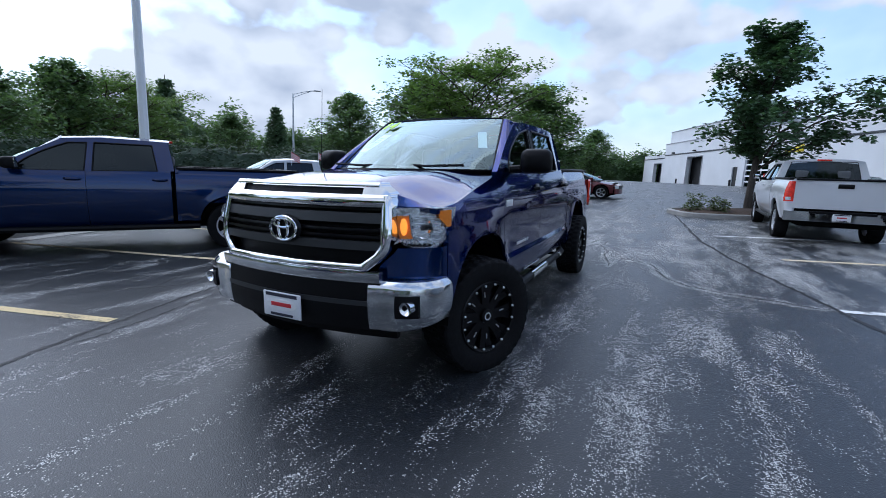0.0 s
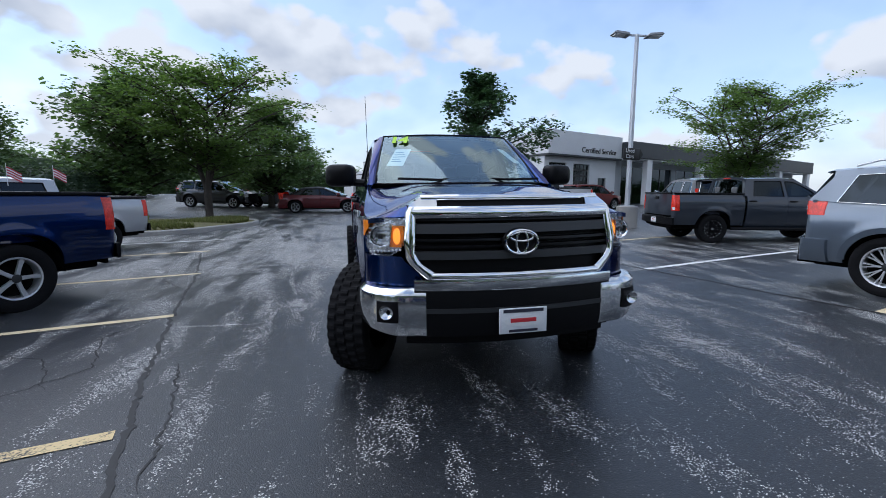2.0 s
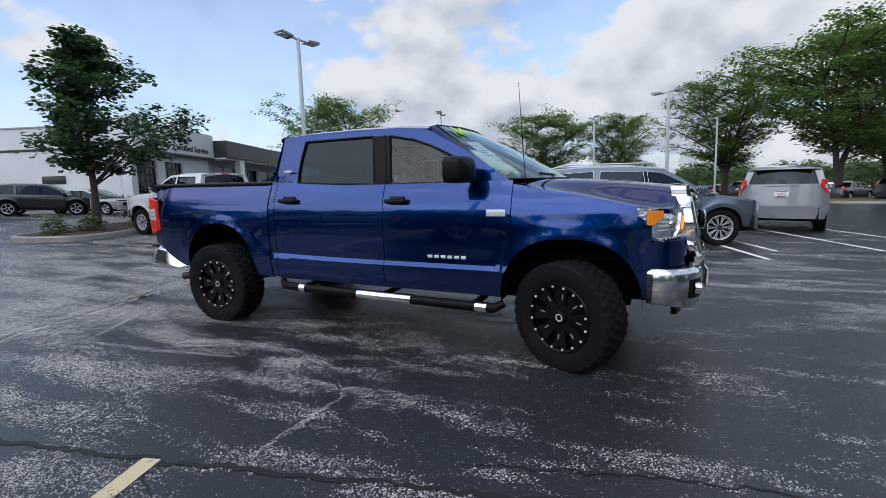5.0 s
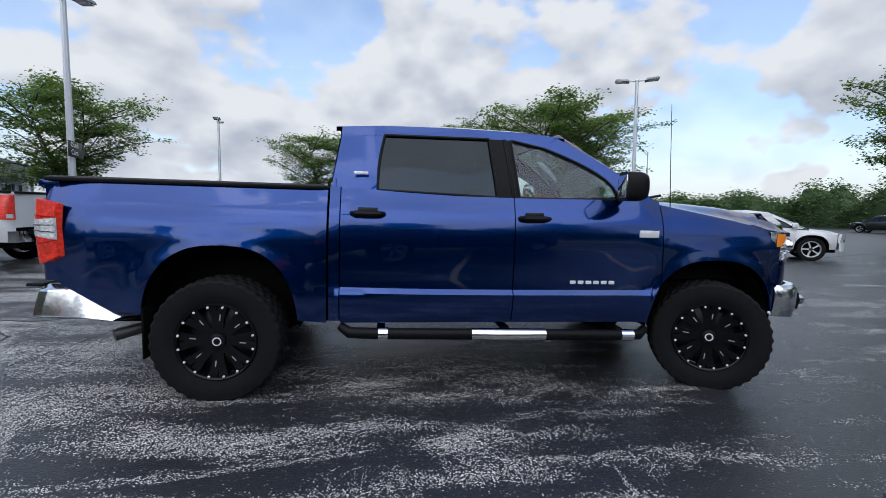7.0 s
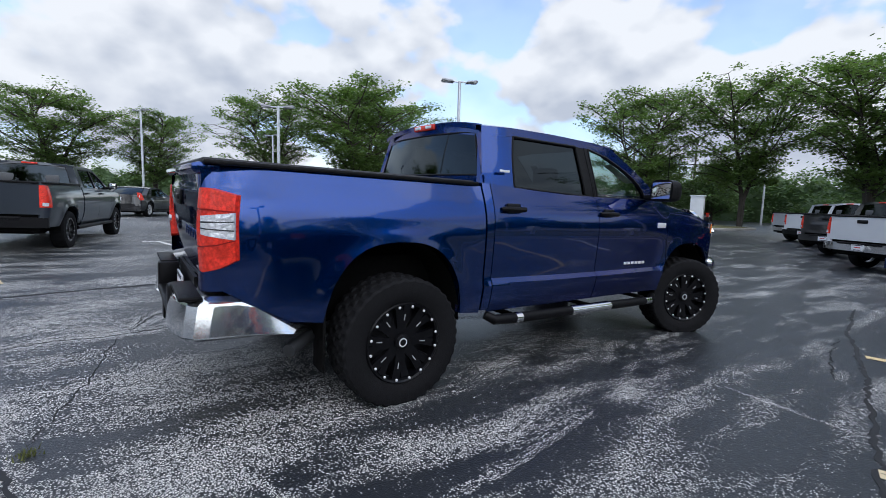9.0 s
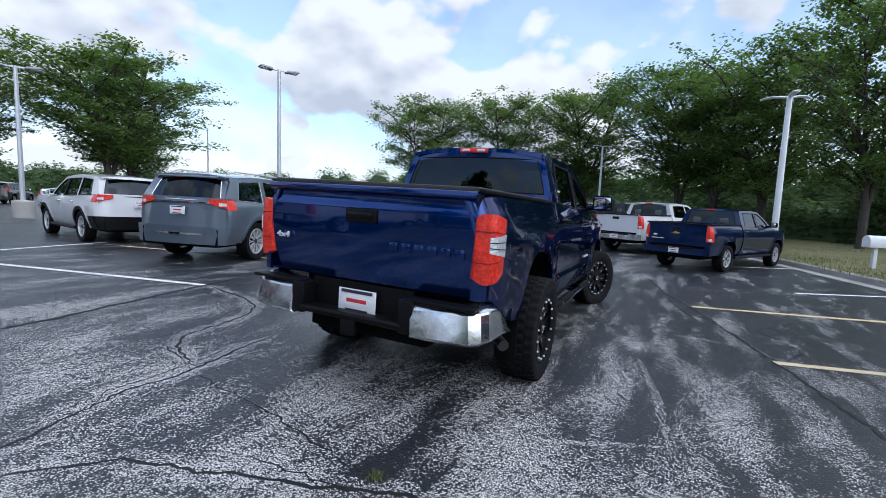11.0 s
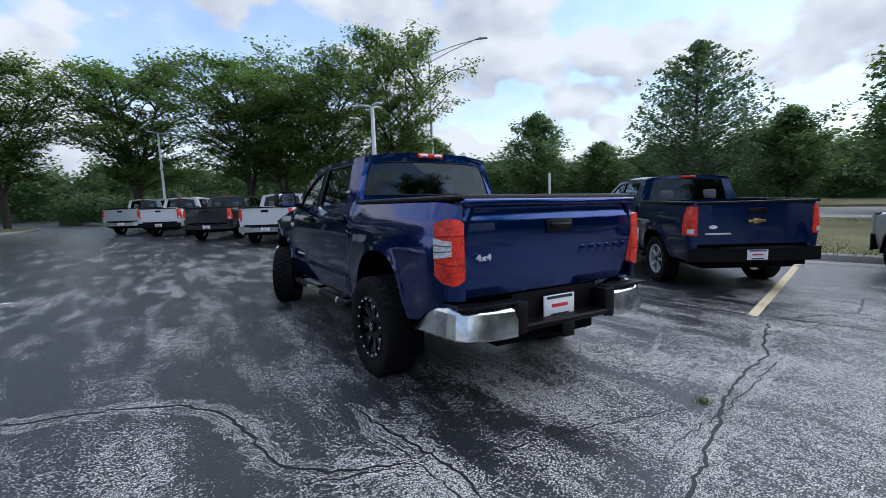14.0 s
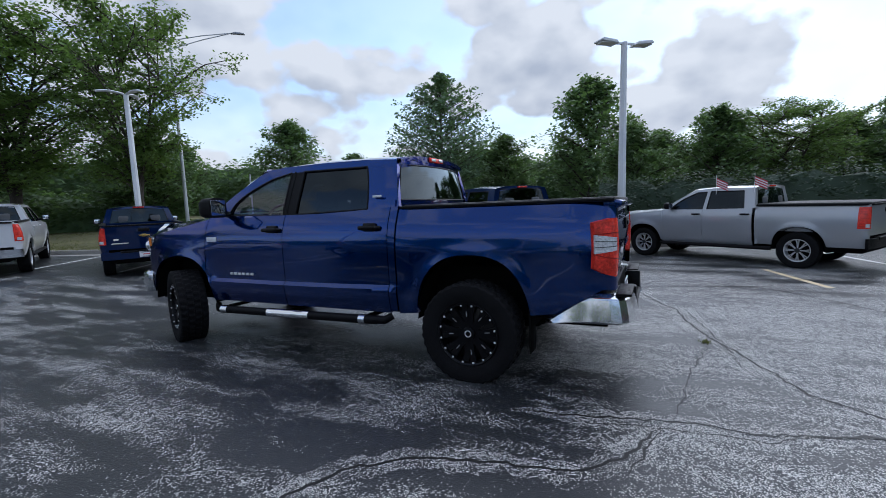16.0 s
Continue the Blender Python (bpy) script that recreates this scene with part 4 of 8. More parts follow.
# A pillars, from the cowl up to the roof
for s in (-1, 1):
    rows = []
    for k in range(13):
        v = k / 12
        a = Vector((0.80 - 0.145 * v, lerp(-1.285, -0.645, v), lerp(1.462, 1.952, v) + 0.012 * math.sin(math.pi * v)))
        yb = lerp(-1.42, -0.64, v) - 0.05 * math.sin(math.pi * v)
        zb = lerp(1.452, 1.915, v)
        b = Vector((cab_x(yb + 0.06, zb), yb + 0.06, zb))
        rows.append([(s * lerp(a.x, b.x, u), lerp(a.y, b.y, u), lerp(a.z, b.z, u) + 0.012 * math.sin(math.pi * u)) for u in (0, 0.35, 0.7, 1)])
    bm, vs = grid(rows)
    rim(bm, border(vs), (-s * 0.03, 0.03, 0))
    part("windscreen_pillar", bm, BLUE, truck)
# back wall of the cab, round the rear window
for x0, x1, z0, z1 in ((-0.86, 0.86, 1.40, 1.545),):
    rows = [[(x * u, 1.15 - 0.06 * u * u, z) for u in (j / 8 - 1 for j in range(17))] for z, x in ((z0, 0.86), (z1, 0.845))]
    part("cab_back", grid(rows)[0], BLUE, truck)
for s in (-1, 1):
    rows = [[(s * lerp(lerp(0.775, 0.665, v), lerp(0.842, 0.735, v), u), lerp(lerp(1.095, 1.06, v), lerp(1.115, 1.06, v), u), lerp(1.545, 1.90, v)) for u in (0, 0.5, 1)] for v in (k / 6 for k in range(7))]
    part("cab_back", grid(rows)[0], BLUE, truck)
part("cab_back", grid([[(0.735 * u, 1.105 - 0.045 * u * u, z - 0.05 * abs(u) ** 3) for u in (j / 8 - 1 for j in range(17))] for z in (1.888, 1.945, 1.985)])[0], BLUE, truck)
bl = part("brake_lamp", box(-0.155, 0.155, 1.085, 1.125, 1.935, 1.985, 0.010), RED_LENS, truck, "high red brake lamp with two clear cargo lamps")
for x in (-0.085, 0.085):
    part("cargo_lamp", box(x - 0.045, x + 0.045, 1.122, 1.130, 1.948, 1.974, 0.003), CLEAR_LENS, bl)
part("aerial", tube([(-0.86, -1.50, 1.40), (-0.865, -1.47, 1.78), (-0.87, -1.44, 2.20)], [0.004, 0.003, 0.002], 6), BLACKPLASTIC, truck)
interior(truck, 0.80, -1.10, 1.08, 0.95, 1.12, 1.70, -0.45, 0.45, 1.42)

# bonnet and front end
hood_c = table([(-2.74, 1.355), (-2.66, 1.374), (-2.5, 1.395), (-2.2, 1.430), (-1.9, 1.450), (-1.62, 1.462)])
rows = []
for k in range(31):
    v = k / 30
    row = []
    for j in range(33):
        u = j / 16 - 1
        au = abs(u)
        y = lerp(-2.672 + 0.15 * au ** 2.8, -1.62 + 0.22 * au ** 2, v)
        xe = body_x(max(y, -2.42), fender_top(y)) - 0.006
        ze = fender_top(y) - 0.002
        bulge = 1 - smooth(0.50, 1.0, au)
        z = lerp(ze, hood_c(y), max(bulge, 0) * 0.82 + 0.18 * (1 - au ** 2))
        # the leading edge rolls down to the headlamps outside the grille
        cap = 1.243 + 2.6 * (y + 2.672 - 0.15 * au ** 2.8)
        z = lerp(z, min(z, cap), smooth(0.58, 0.72, abs(xe * u)))
        row.append((xe * u, y, z))
    rows.append(row)
bm, vs = grid(rows)
rim(bm, border(vs), (0, 0, -0.03))
part("bonnet", bm, BLUE, truck)
part("cowl", grid([[(0.84 * u, y + 0.38 * u * u, z) for u in (j / 8 - 1 for j in range(17))] for y, z in ((-1.64, 1.425), (-1.69, 1.455))])[0], BLACKPLASTIC, truck)
for x0, x1 in ((-0.62, 0.02), (0.05, 0.66)):
    part("wiper", tube([(x0, -1.56, 1.505), ((x0 + x1) / 2, -1.62, 1.492), (x1, -1.56, 1.50)], 0.011, 6), BLACKPLASTIC, truck)


def front_y(x, z, y0):
    a = abs(x)
    q = min(max(a - 0.70, 0) / 0.252, 0.9995)
    return y0 + 0.10 * (a / 0.7) ** 2 + 0.20 * (1 - math.sqrt(1 - q * q))


def front_skin(name, xs_, zs_, y0, mat, parent, label="", depth=0.04, nx=17, nz=6, crown=0.0):
    """A skin on the bowed front: xs_ gives its two side edges at height z, zs_ its heights, y0 its reach at height z, crown the swell across its narrow way."""
    rows = []
    for i in range(nz + 1):
        z = lerp(*zs_, i / nz)
        a, b = xs_(z)
        row = []
        for j in range(nx):
            x = lerp(a, b, j / (nx - 1))
            row.append((x, front_y(x, z, y0(z)) - crown * math.sin(math.pi * (i / nz if nz < nx else j / (nx - 1))) ** 0.6, z))
        rows.append(row)
    bm, vs = grid(rows)
    rim(bm, border(vs), (0, depth, 0))
    return part(name, bm, mat, parent, label)


grille = new("grille")
grille.parent = truck
lean = table([(0.80, -2.815), (0.90, -2.805), (1.10, -2.785), (1.30, -2.735), (1.38, -2.70)])
gw_in = table([(0.895, 0.52), (0.96, 0.615), (1.02, 0.655), (1.24, 0.640)])
gw_out = table([(0.845, 0.56), (0.90, 0.625), (0.98, 0.705), (1.10, 0.722), (1.30, 0.690), (1.36, 0.60)])
# black skin behind the bars, shade of the grille's depth put into colour
front_skin("grille_shadow", lambda z: (-gw_in(z) - 0.02, gw_in(z) + 0.02), (0.885, 1.25), lambda z: lean(z) + 0.055, BLACKPLASTIC, grille)
for z0, z1, reach, m in ((1.145, 1.205, 0.000, GUNMETAL), (1.095, 1.112, 0.012, BLACKGLOSS), (1.055, 1.072, 0.012, BLACKGLOSS), (0.985, 1.035, 0.000, GUNMETAL), (1.222, 1.238, 0.012, BLACKGLOSS)):
    front_skin("grille_bar", lambda z: (-gw_in(z) - 0.01, gw_in(z) + 0.01), (z0, z1), lambda z, r=reach: lean(z) + r - 0.012, m, grille, nz=4, depth=0.05)
for s in (-1, 1):
    front_skin("grille_surround", lambda z, s=s: tuple(sorted((s * gw_in(z), s * gw_out(z)))), (0.87, 1.31), lambda z: lean(z) - 0.022, CHROME, grille, nz=14, nx=7, depth=0.11, crown=0.016)
front_skin("grille_surround", lambda z: (-gw_in(1.24) - 0.03, gw_in(1.24) + 0.03), (1.242, 1.312), lambda z: lean(z) - 0.024, CHROME, grille, nx=25, nz=8, crown=0.014)
front_skin("grille_surround", lambda z: (-0.56, 0.56), (0.862, 0.908), lambda z: lean(z) - 0.026, CHROME, grille, nx=25, nz=8, crown=0.014)
front_skin("bonnet_slot", lambda z: (-0.515, 0.515), (1.305, 1.362), lambda z: lean(z) + 0.012, BLACKPLASTIC, grille)
front_skin("bonnet_trim", lambda z: (-0.60, 0.60), (1.352, 1.384), lambda z: lean(z) - 0.010, CHROME, grille, nx=25, nz=6, depth=0.06, crown=0.010)
for s in (-1, 1):
    front_skin("bonnet_trim", lambda z, s=s: tuple(sorted((s * 0.505, s * lerp(0.685, 0.60, smooth(1.30, 1.384, z))))), (1.30, 1.384), lambda z: lean(z) - 0.012, CHROME, grille, nz=5, nx=6, depth=0.10)
emblem = bmesh.new()
for rx, rz, cx, cz, r in ((0.106, 0.074, 0, 0, 0.010), (0.038, 0.070, 0, 0, 0.009), (0.074, 0.028, 0, 0.034, 0.009)):
    tube([(cx + rx * math.cos(t), 0, cz + rz * math.sin(t)) for t in (2 * math.pi * k / 32 for k in range(33))], r, 8, emblem)
e = part("emblem", emblem, CHROME, grille, "oval chrome emblem")
e.location = (0, -2.835, 1.09)
part("emblem_back", lathe([(0.0, 0.001), (0.0, 0.105), (0.02, 0.112)], axis="y", n=36), BLACKGLOSS, e).matrix_basis = Matrix.Translation((0, 0.012, 0)) @ Matrix.Diagonal((1.08, 1, 0.78, 1))
for s in (-1, 1):
    # headlamp bowl under its lens
    x_in, x_out = table([(0.995, 0.80), (1.05, 0.715), (1.24, 0.692)]), table([(0.995, 0.90), (1.03, 0.930), (1.10, 0.948), (1.24, 0.951)])
    span = (lambda z, s=s: (s * x_in(z), s * x_out(z)))
    h = front_skin("headlamp", span, (0.998, 1.238), lambda z: lean(1.15) + 0.045, LAMP_BOWL, truck, "clear headlamp with amber turn signal", nx=21, nz=6)
    # amber turn signal in its own tall cell beside the grille
    cell = front_skin("turn_signal", lambda z, s=s: tuple(sorted((s * (x_in(z) + 0.012), s * (x_in(z) + 0.080)))), (1.055, 1.190), lambda z: lean(1.15) + 0.036, AMBER_LENS, h, "amber turn signal", nx=5, nz=4, depth=0.02)
    xt = s * (x_in(1.13) + 0.046)
    bm = bmesh.new()
    bmesh.ops.create_icosphere(bm, subdivisions=3, radius=1.0, matrix=Matrix.Translation((xt, front_y(xt, 1.13, lean(1.15) + 0.032), 1.125)) @ Matrix.Diagonal((0.026, 0.010, 0.052, 1)))
    part("turn_bulb", bm, AMBER_LIT, cell, "lit amber bulb")
    front_skin("cell_divider", lambda z, s=s: tuple(sorted((s * (x_in(z) + 0.084), s * (x_in(z) + 0.092)))), (1.03, 1.20), lambda z: lean(1.15) + 0.022, CHROME, h, nx=2, nz=4, depth=0.03)
    front_skin("side_marker", lambda z, s=s: tuple(sorted((s * lerp(0.945, 0.918, smooth(1.12, 1.19, z)), s * 0.9515))), (1.120, 1.222), lambda z: lean(1.15) + 0.004, AMBER_LENS, h, "amber side marker", nz=4, nx=11, depth=0.012)
    for z in (1.075, 1.105, 1.135, 1.165):
        front_skin("reflector_step", lambda z_, s=s: tuple(sorted((s * 0.80, s * 0.918))), (z, z + 0.010), lambda z_: lean(1.15) + 0.036, BRIGHT, h, nx=6, nz=1, depth=0.012)
    c = Vector((s * 0.852, front_y(0.852, 1.12, lean(1.15) + 0.024), 1.122))
    q = part("reflector_bowl", lathe([(-0.006, 0.066), (0.0, 0.058), (0.03, 0.045), (0.035, 0.001)], axis="y", n=24), CHROME, h)
    q.location = c
    part("bulb_cap", lathe([(-0.012, 0.001), (-0.010, 0.017), (0.03, 0.019)], axis="y", n=16), GUNMETAL, q)
    for k in range(9):
        xx = s * (0.735 + 0.022 * k)
        bb = bmesh.new()
        bmesh.ops.create_icosphere(bb, subdivisions=1, radius=0.0085, matrix=Matrix.Translation((xx, front_y(xx, 1.02, lean(1.15) + 0.028), 1.040 - 0.003 * k)))
        part("light_bead", bb, BRIGHT, h)
    # black strip painting the shade along the foot of the lamp bowl
    front_skin("lamp_shadow", lambda z, s=s: tuple(sorted((s * (x_in(z) + 0.01), s * (x_out(z) - 0.03)))), (1.004, 1.022), lambda z: lean(1.15) + 0.036, BLACKPLASTIC, h, nz=1)
    bm_l = front_skin("lamp_lens", lambda z, s=s: (s * (x_in(z) + 0.002), s * (x_out(z) + 0.002)), (0.998, 1.240), lambda z: lean(1.15) + 0.012, GLASS_LENS, h, nx=25)
    bm_l.visible_shadow = False
    # painted corner between lamp and bumper
    front_skin("front_corner", lambda z, s=s: tuple(sorted((s * lerp(0.60, 0.735, smooth(0.84, 1.02, z)), s * 0.951))), (0.80, 1.0), lambda z: lean(0.95) + 0.035, BLUE, truck, nx=25)
    # chrome bumper corner with fog lamp pocket
    lo = table([(0.62, 0.50), (0.80, 0.505), (0.95, 0.535), (0.99, 0.555)])
    path = [(x, -2.828 + 0.10 * (x / 0.7) ** 2) for x in (0.615 + 0.02 * k for k in range(5))]
    xa, ya = path[-1]
    path += [(xa + 0.287 * math.sin(t), ya + 0.26 * (1 - math.cos(t))) for t in (math.pi / 2 * k / 14 for k in range(1, 15))]
    path += [(0.983, path[-1][1] + 0.03)]
    rows = []
    for x, y in path:
        z0, z1 = lo(x), 0.808
        row = []
        for v, out in ((0, 0.0), (0.04, 0.012), (0.30, 0.030), (0.60, 0.036), (0.86, 0.030), (0.90, 0.026), (1.0, -0.006)):
            n = Vector((0.15 + smooth(0.66, 0.98, x), -1 + smooth(0.72, 0.985, x), 0)).normalized()
            row.append((s * (x - 0.022 + n.x * out), y + n.y * out, lerp(z0, z1, v)))
        rows.append(row)
    bm, vs = grid(rows)
    rim(bm, border(vs), (-s * 0.03, 0.04, 0))
    bc = part("bumper_corner", bm, WORN_CHROME, truck, "chrome bumper corner with fog lamp")
    def face(x):
        """Reach of the bumper corner's face at half width x."""
        return ya + 0.26 * (1 - math.cos(math.asin(max(x - xa, 0) / 0.287))) - 0.040

    rows = [[(s * x, face(x) + (0.0 if 0 < k < 4 else 0.006), lerp(0.600, 0.735, k / 4)) for x in (lerp(0.770, 0.895, j / 10) for j in range(11))] for k in range(5)]
    bm, vs = grid(rows)
    rim(bm, border(vs), (0, 0.03, 0))
    part("fog_pocket", bm, BLACKPLASTIC, bc)
    fx = s * 0.842
    fg = part("fog_lamp", lathe([(0.004, 0.001), (-0.002, 0.022), (-0.016, 0.034), (-0.020, 0.040), (0.02, 0.044)], axis="y", n=24), CHROME, bc)
    fg.location = (fx, face(0.842) - 0.004, 0.668)
front_skin("bumper_bar", lambda z: (-0.665, 0.665), (0.790, 0.864), lambda z: lean(z) - 0.020 - 0.25 * (z - 0.79), WORN_CHROME, truck, "satin chrome bar over the bumper", nx=25, nz=6, crown=0.008)
front_skin("bumper_centre", lambda z: (-0.665, 0.665), (0.50, 0.80), lambda z: -2.838 + 0.10 * max(0.6 - z, 0), BLACKPLASTIC, truck, nx=25, nz=8, crown=0.010)
front_skin("bumper_lip", lambda z: (-0.60, 0.60), (0.655, 0.685), lambda z: -2.853, GUNMETAL, truck, nx=25, nz=2)
front_skin("valance", lambda z: (-0.70, 0.70), (0.42, 0.51), lambda z: -2.72, BLACKPLASTIC, truck, nx=17, nz=3)
licence_plate(truck, 0.0, -2.874, 0.602, 0.315, 0.162, -1)
# windscreen stickers
words("year_sticker", "14", 0.19, Matrix.Translation((-0.515, -0.812, 1.900)) @ pose(0, 0, 0, 30, 0, -14), GREEN_STICKER, truck, "lime year sticker", 0.002, weight=0.008)
pp = part("window_sheet", box(-0.08, 0.08, -0.17, 0.17, -0.001, 0.001), PAPER, truck, "white price sheet in the windscreen")
pp.matrix_basis = Matrix.Translation((-0.545, -1.045, 1.715)) @ pose(0, 0, 0, 31, 0, -24)
for k in range(5):
    part("sheet_line", box(-0.06, 0.02 + 0.02 * (k % 3), 0.09 - 0.045 * k, 0.105 - 0.045 * k, 0.0012, 0.0020), PAPER_INK, pp)
pp2 = part("window_sheet", box(-0.04, 0.04, -0.15, 0.15, -0.001, 0.001), PAPER, truck)
pp2.matrix_basis = Matrix.Translation((0.585, -0.985, 1.735)) @ pose(0, 0, 0, 31, 0, 24)

# bed, tailgate, rear bumper
gate_y = table([(0.80, 2.954), (0.86, 2.968), (0.94, 2.982), (1.02, 2.993), (1.12, 3.003), (1.24, 3.008), (1.325, 3.0075), (1.345, 2.998), (1.39, 2.996), (1.43, 3.002)])
bm, vs = grid([[(0.838 * u, gate_y(z) - 0.010 * u * u, z) for u in (j / 16 - 1 for j in range(33))] for z in (lerp(0.80, 1.43, k / 30) for k in range(31))])
rim(bm, border(vs), (0, -0.05, 0))
tg = part("tailgate", bm, BLUE, truck, angle=50)
bm = prism([(2.90, 1.425), (2.90, 1.468), (3.0, 1.468), (3.03, 1.458), (3.032, 1.425), (3.005, 1.405)], "x", -0.838, 0.838, 0.006)
part("tailgate_lip", bm, BLUE, tg)
part("handle_bezel", box(-0.13, 0.13, 3.004, 3.022, 1.212, 1.312, 0.012), BLACKPLASTIC, tg)
part("handle", box(-0.10, 0.10, 3.016, 3.036, 1.245, 1.285, 0.010), BLACKGLOSS, tg)
words("drive_badge", "4x4", 0.062, Matrix.Translation((0.695, 3.019, 1.075)) @ pose(0, 0, 0, 90, 0, 180), BRIGHT, tg, "chrome drive badge", 0.006, squash=1.35)
for k in range(6):
    x = -0.225 - 0.096 * k
    y = gate_y(1.075) - 0.010 * ((x - 0.03) / 0.838) ** 2
    part("stamped_letter", box(x - 0.066, x, y - 0.012, y + 0.005, 1.046, 1.104, 0.003), BLUE, tg)
part("bed_cover", box(-0.835, 0.835, 1.17, 2.985, 1.452, 1.494, 0.014), VINYL, truck, "soft black bed cover")
for s in (-1, 1):
    part("rail_cap", box(min(s * 0.80, s * 0.872), max(s * 0.80, s * 0.872), 1.155, 2.98, 1.458, 1.484, 0.008), BLACKPLASTIC, truck)
    # chrome rear bumper end: a tapering blade that runs forward along the side
    prof = table([(0, 0.745), (0.55, 0.757), (1, 0.765)])
    rows = []
    path = [(0.495, 3.125), (0.62, 3.122), (0.76, 3.105), (0.87, 3.075), (0.935, 3.03), (0.962, 2.96), (0.972, 2.84), (0.972, 2.76), (0.970, 2.64), (0.966, 2.53)]
    hi = [0.752, 0.755, 0.758, 0.762, 0.766, 0.768, 0.768, 0.745, 0.645, 0.550]
    lo_ = [0.532, 0.532, 0.532, 0.535, 0.540, 0.545, 0.545, 0.543, 0.538, 0.530]
    for (x, y), a, b in zip(path, lo_, hi):
        rows.append([(s * (x + 0.004 - o), y + 0.008 - o, lerp(a, b, v)) for v, o in ((0, 0.016), (0.06, 0.002), (0.10, 0.0), (0.45, 0.011), (0.80, 0.026), (0.85, 0.032), (1.0, 0.066))])
    bm, vs = grid(rows)
    rim(bm, [[r[-1] for r in vs], [r[0] for r in vs], vs[0]], (-s * 0.05, -0.10, 0))
    part("rear_bumper_end", bm, WORN_CHROME, truck, "chrome rear bumper end", angle=15)
    part("step_pad", box(min(s * 0.43, s * 0.90), max(s * 0.43, s * 0.90), 2.99, 3.10, 0.748, 0.772, 0.008), BLACKPLASTIC, truck)
    part("bumper_black", box(min(s * 0.39, s * 0.50), max(s * 0.39, s * 0.50), 2.98, 3.118, 0.54, 0.762, 0.015), BLACKPLASTIC, truck)
part("bumper_step", prism([(2.95, 0.60), (3.0, 0.60), (3.11, 0.605), (3.125, 0.59), (3.11, 0.555), (2.95, 0.54)], "x", -0.42, 0.42, 0.008), BLACKPLASTIC, truck)
part("plate_recess", box(-0.42, 0.42, 2.955, 2.975, 0.55, 0.79), BLACKPLASTIC, truck)
part("hitch", box(-0.045, 0.045, 2.85, 3.10, 0.465, 0.545, 0.008), DARK, truck)
part("hitch_mouth", box(-0.06, 0.06, 3.08, 3.115, 0.45, 0.56, 0.01), BLACKPLASTIC, truck)
licence_plate(truck, 0.0, 3.012, 0.668, 0.31, 0.165, 1)

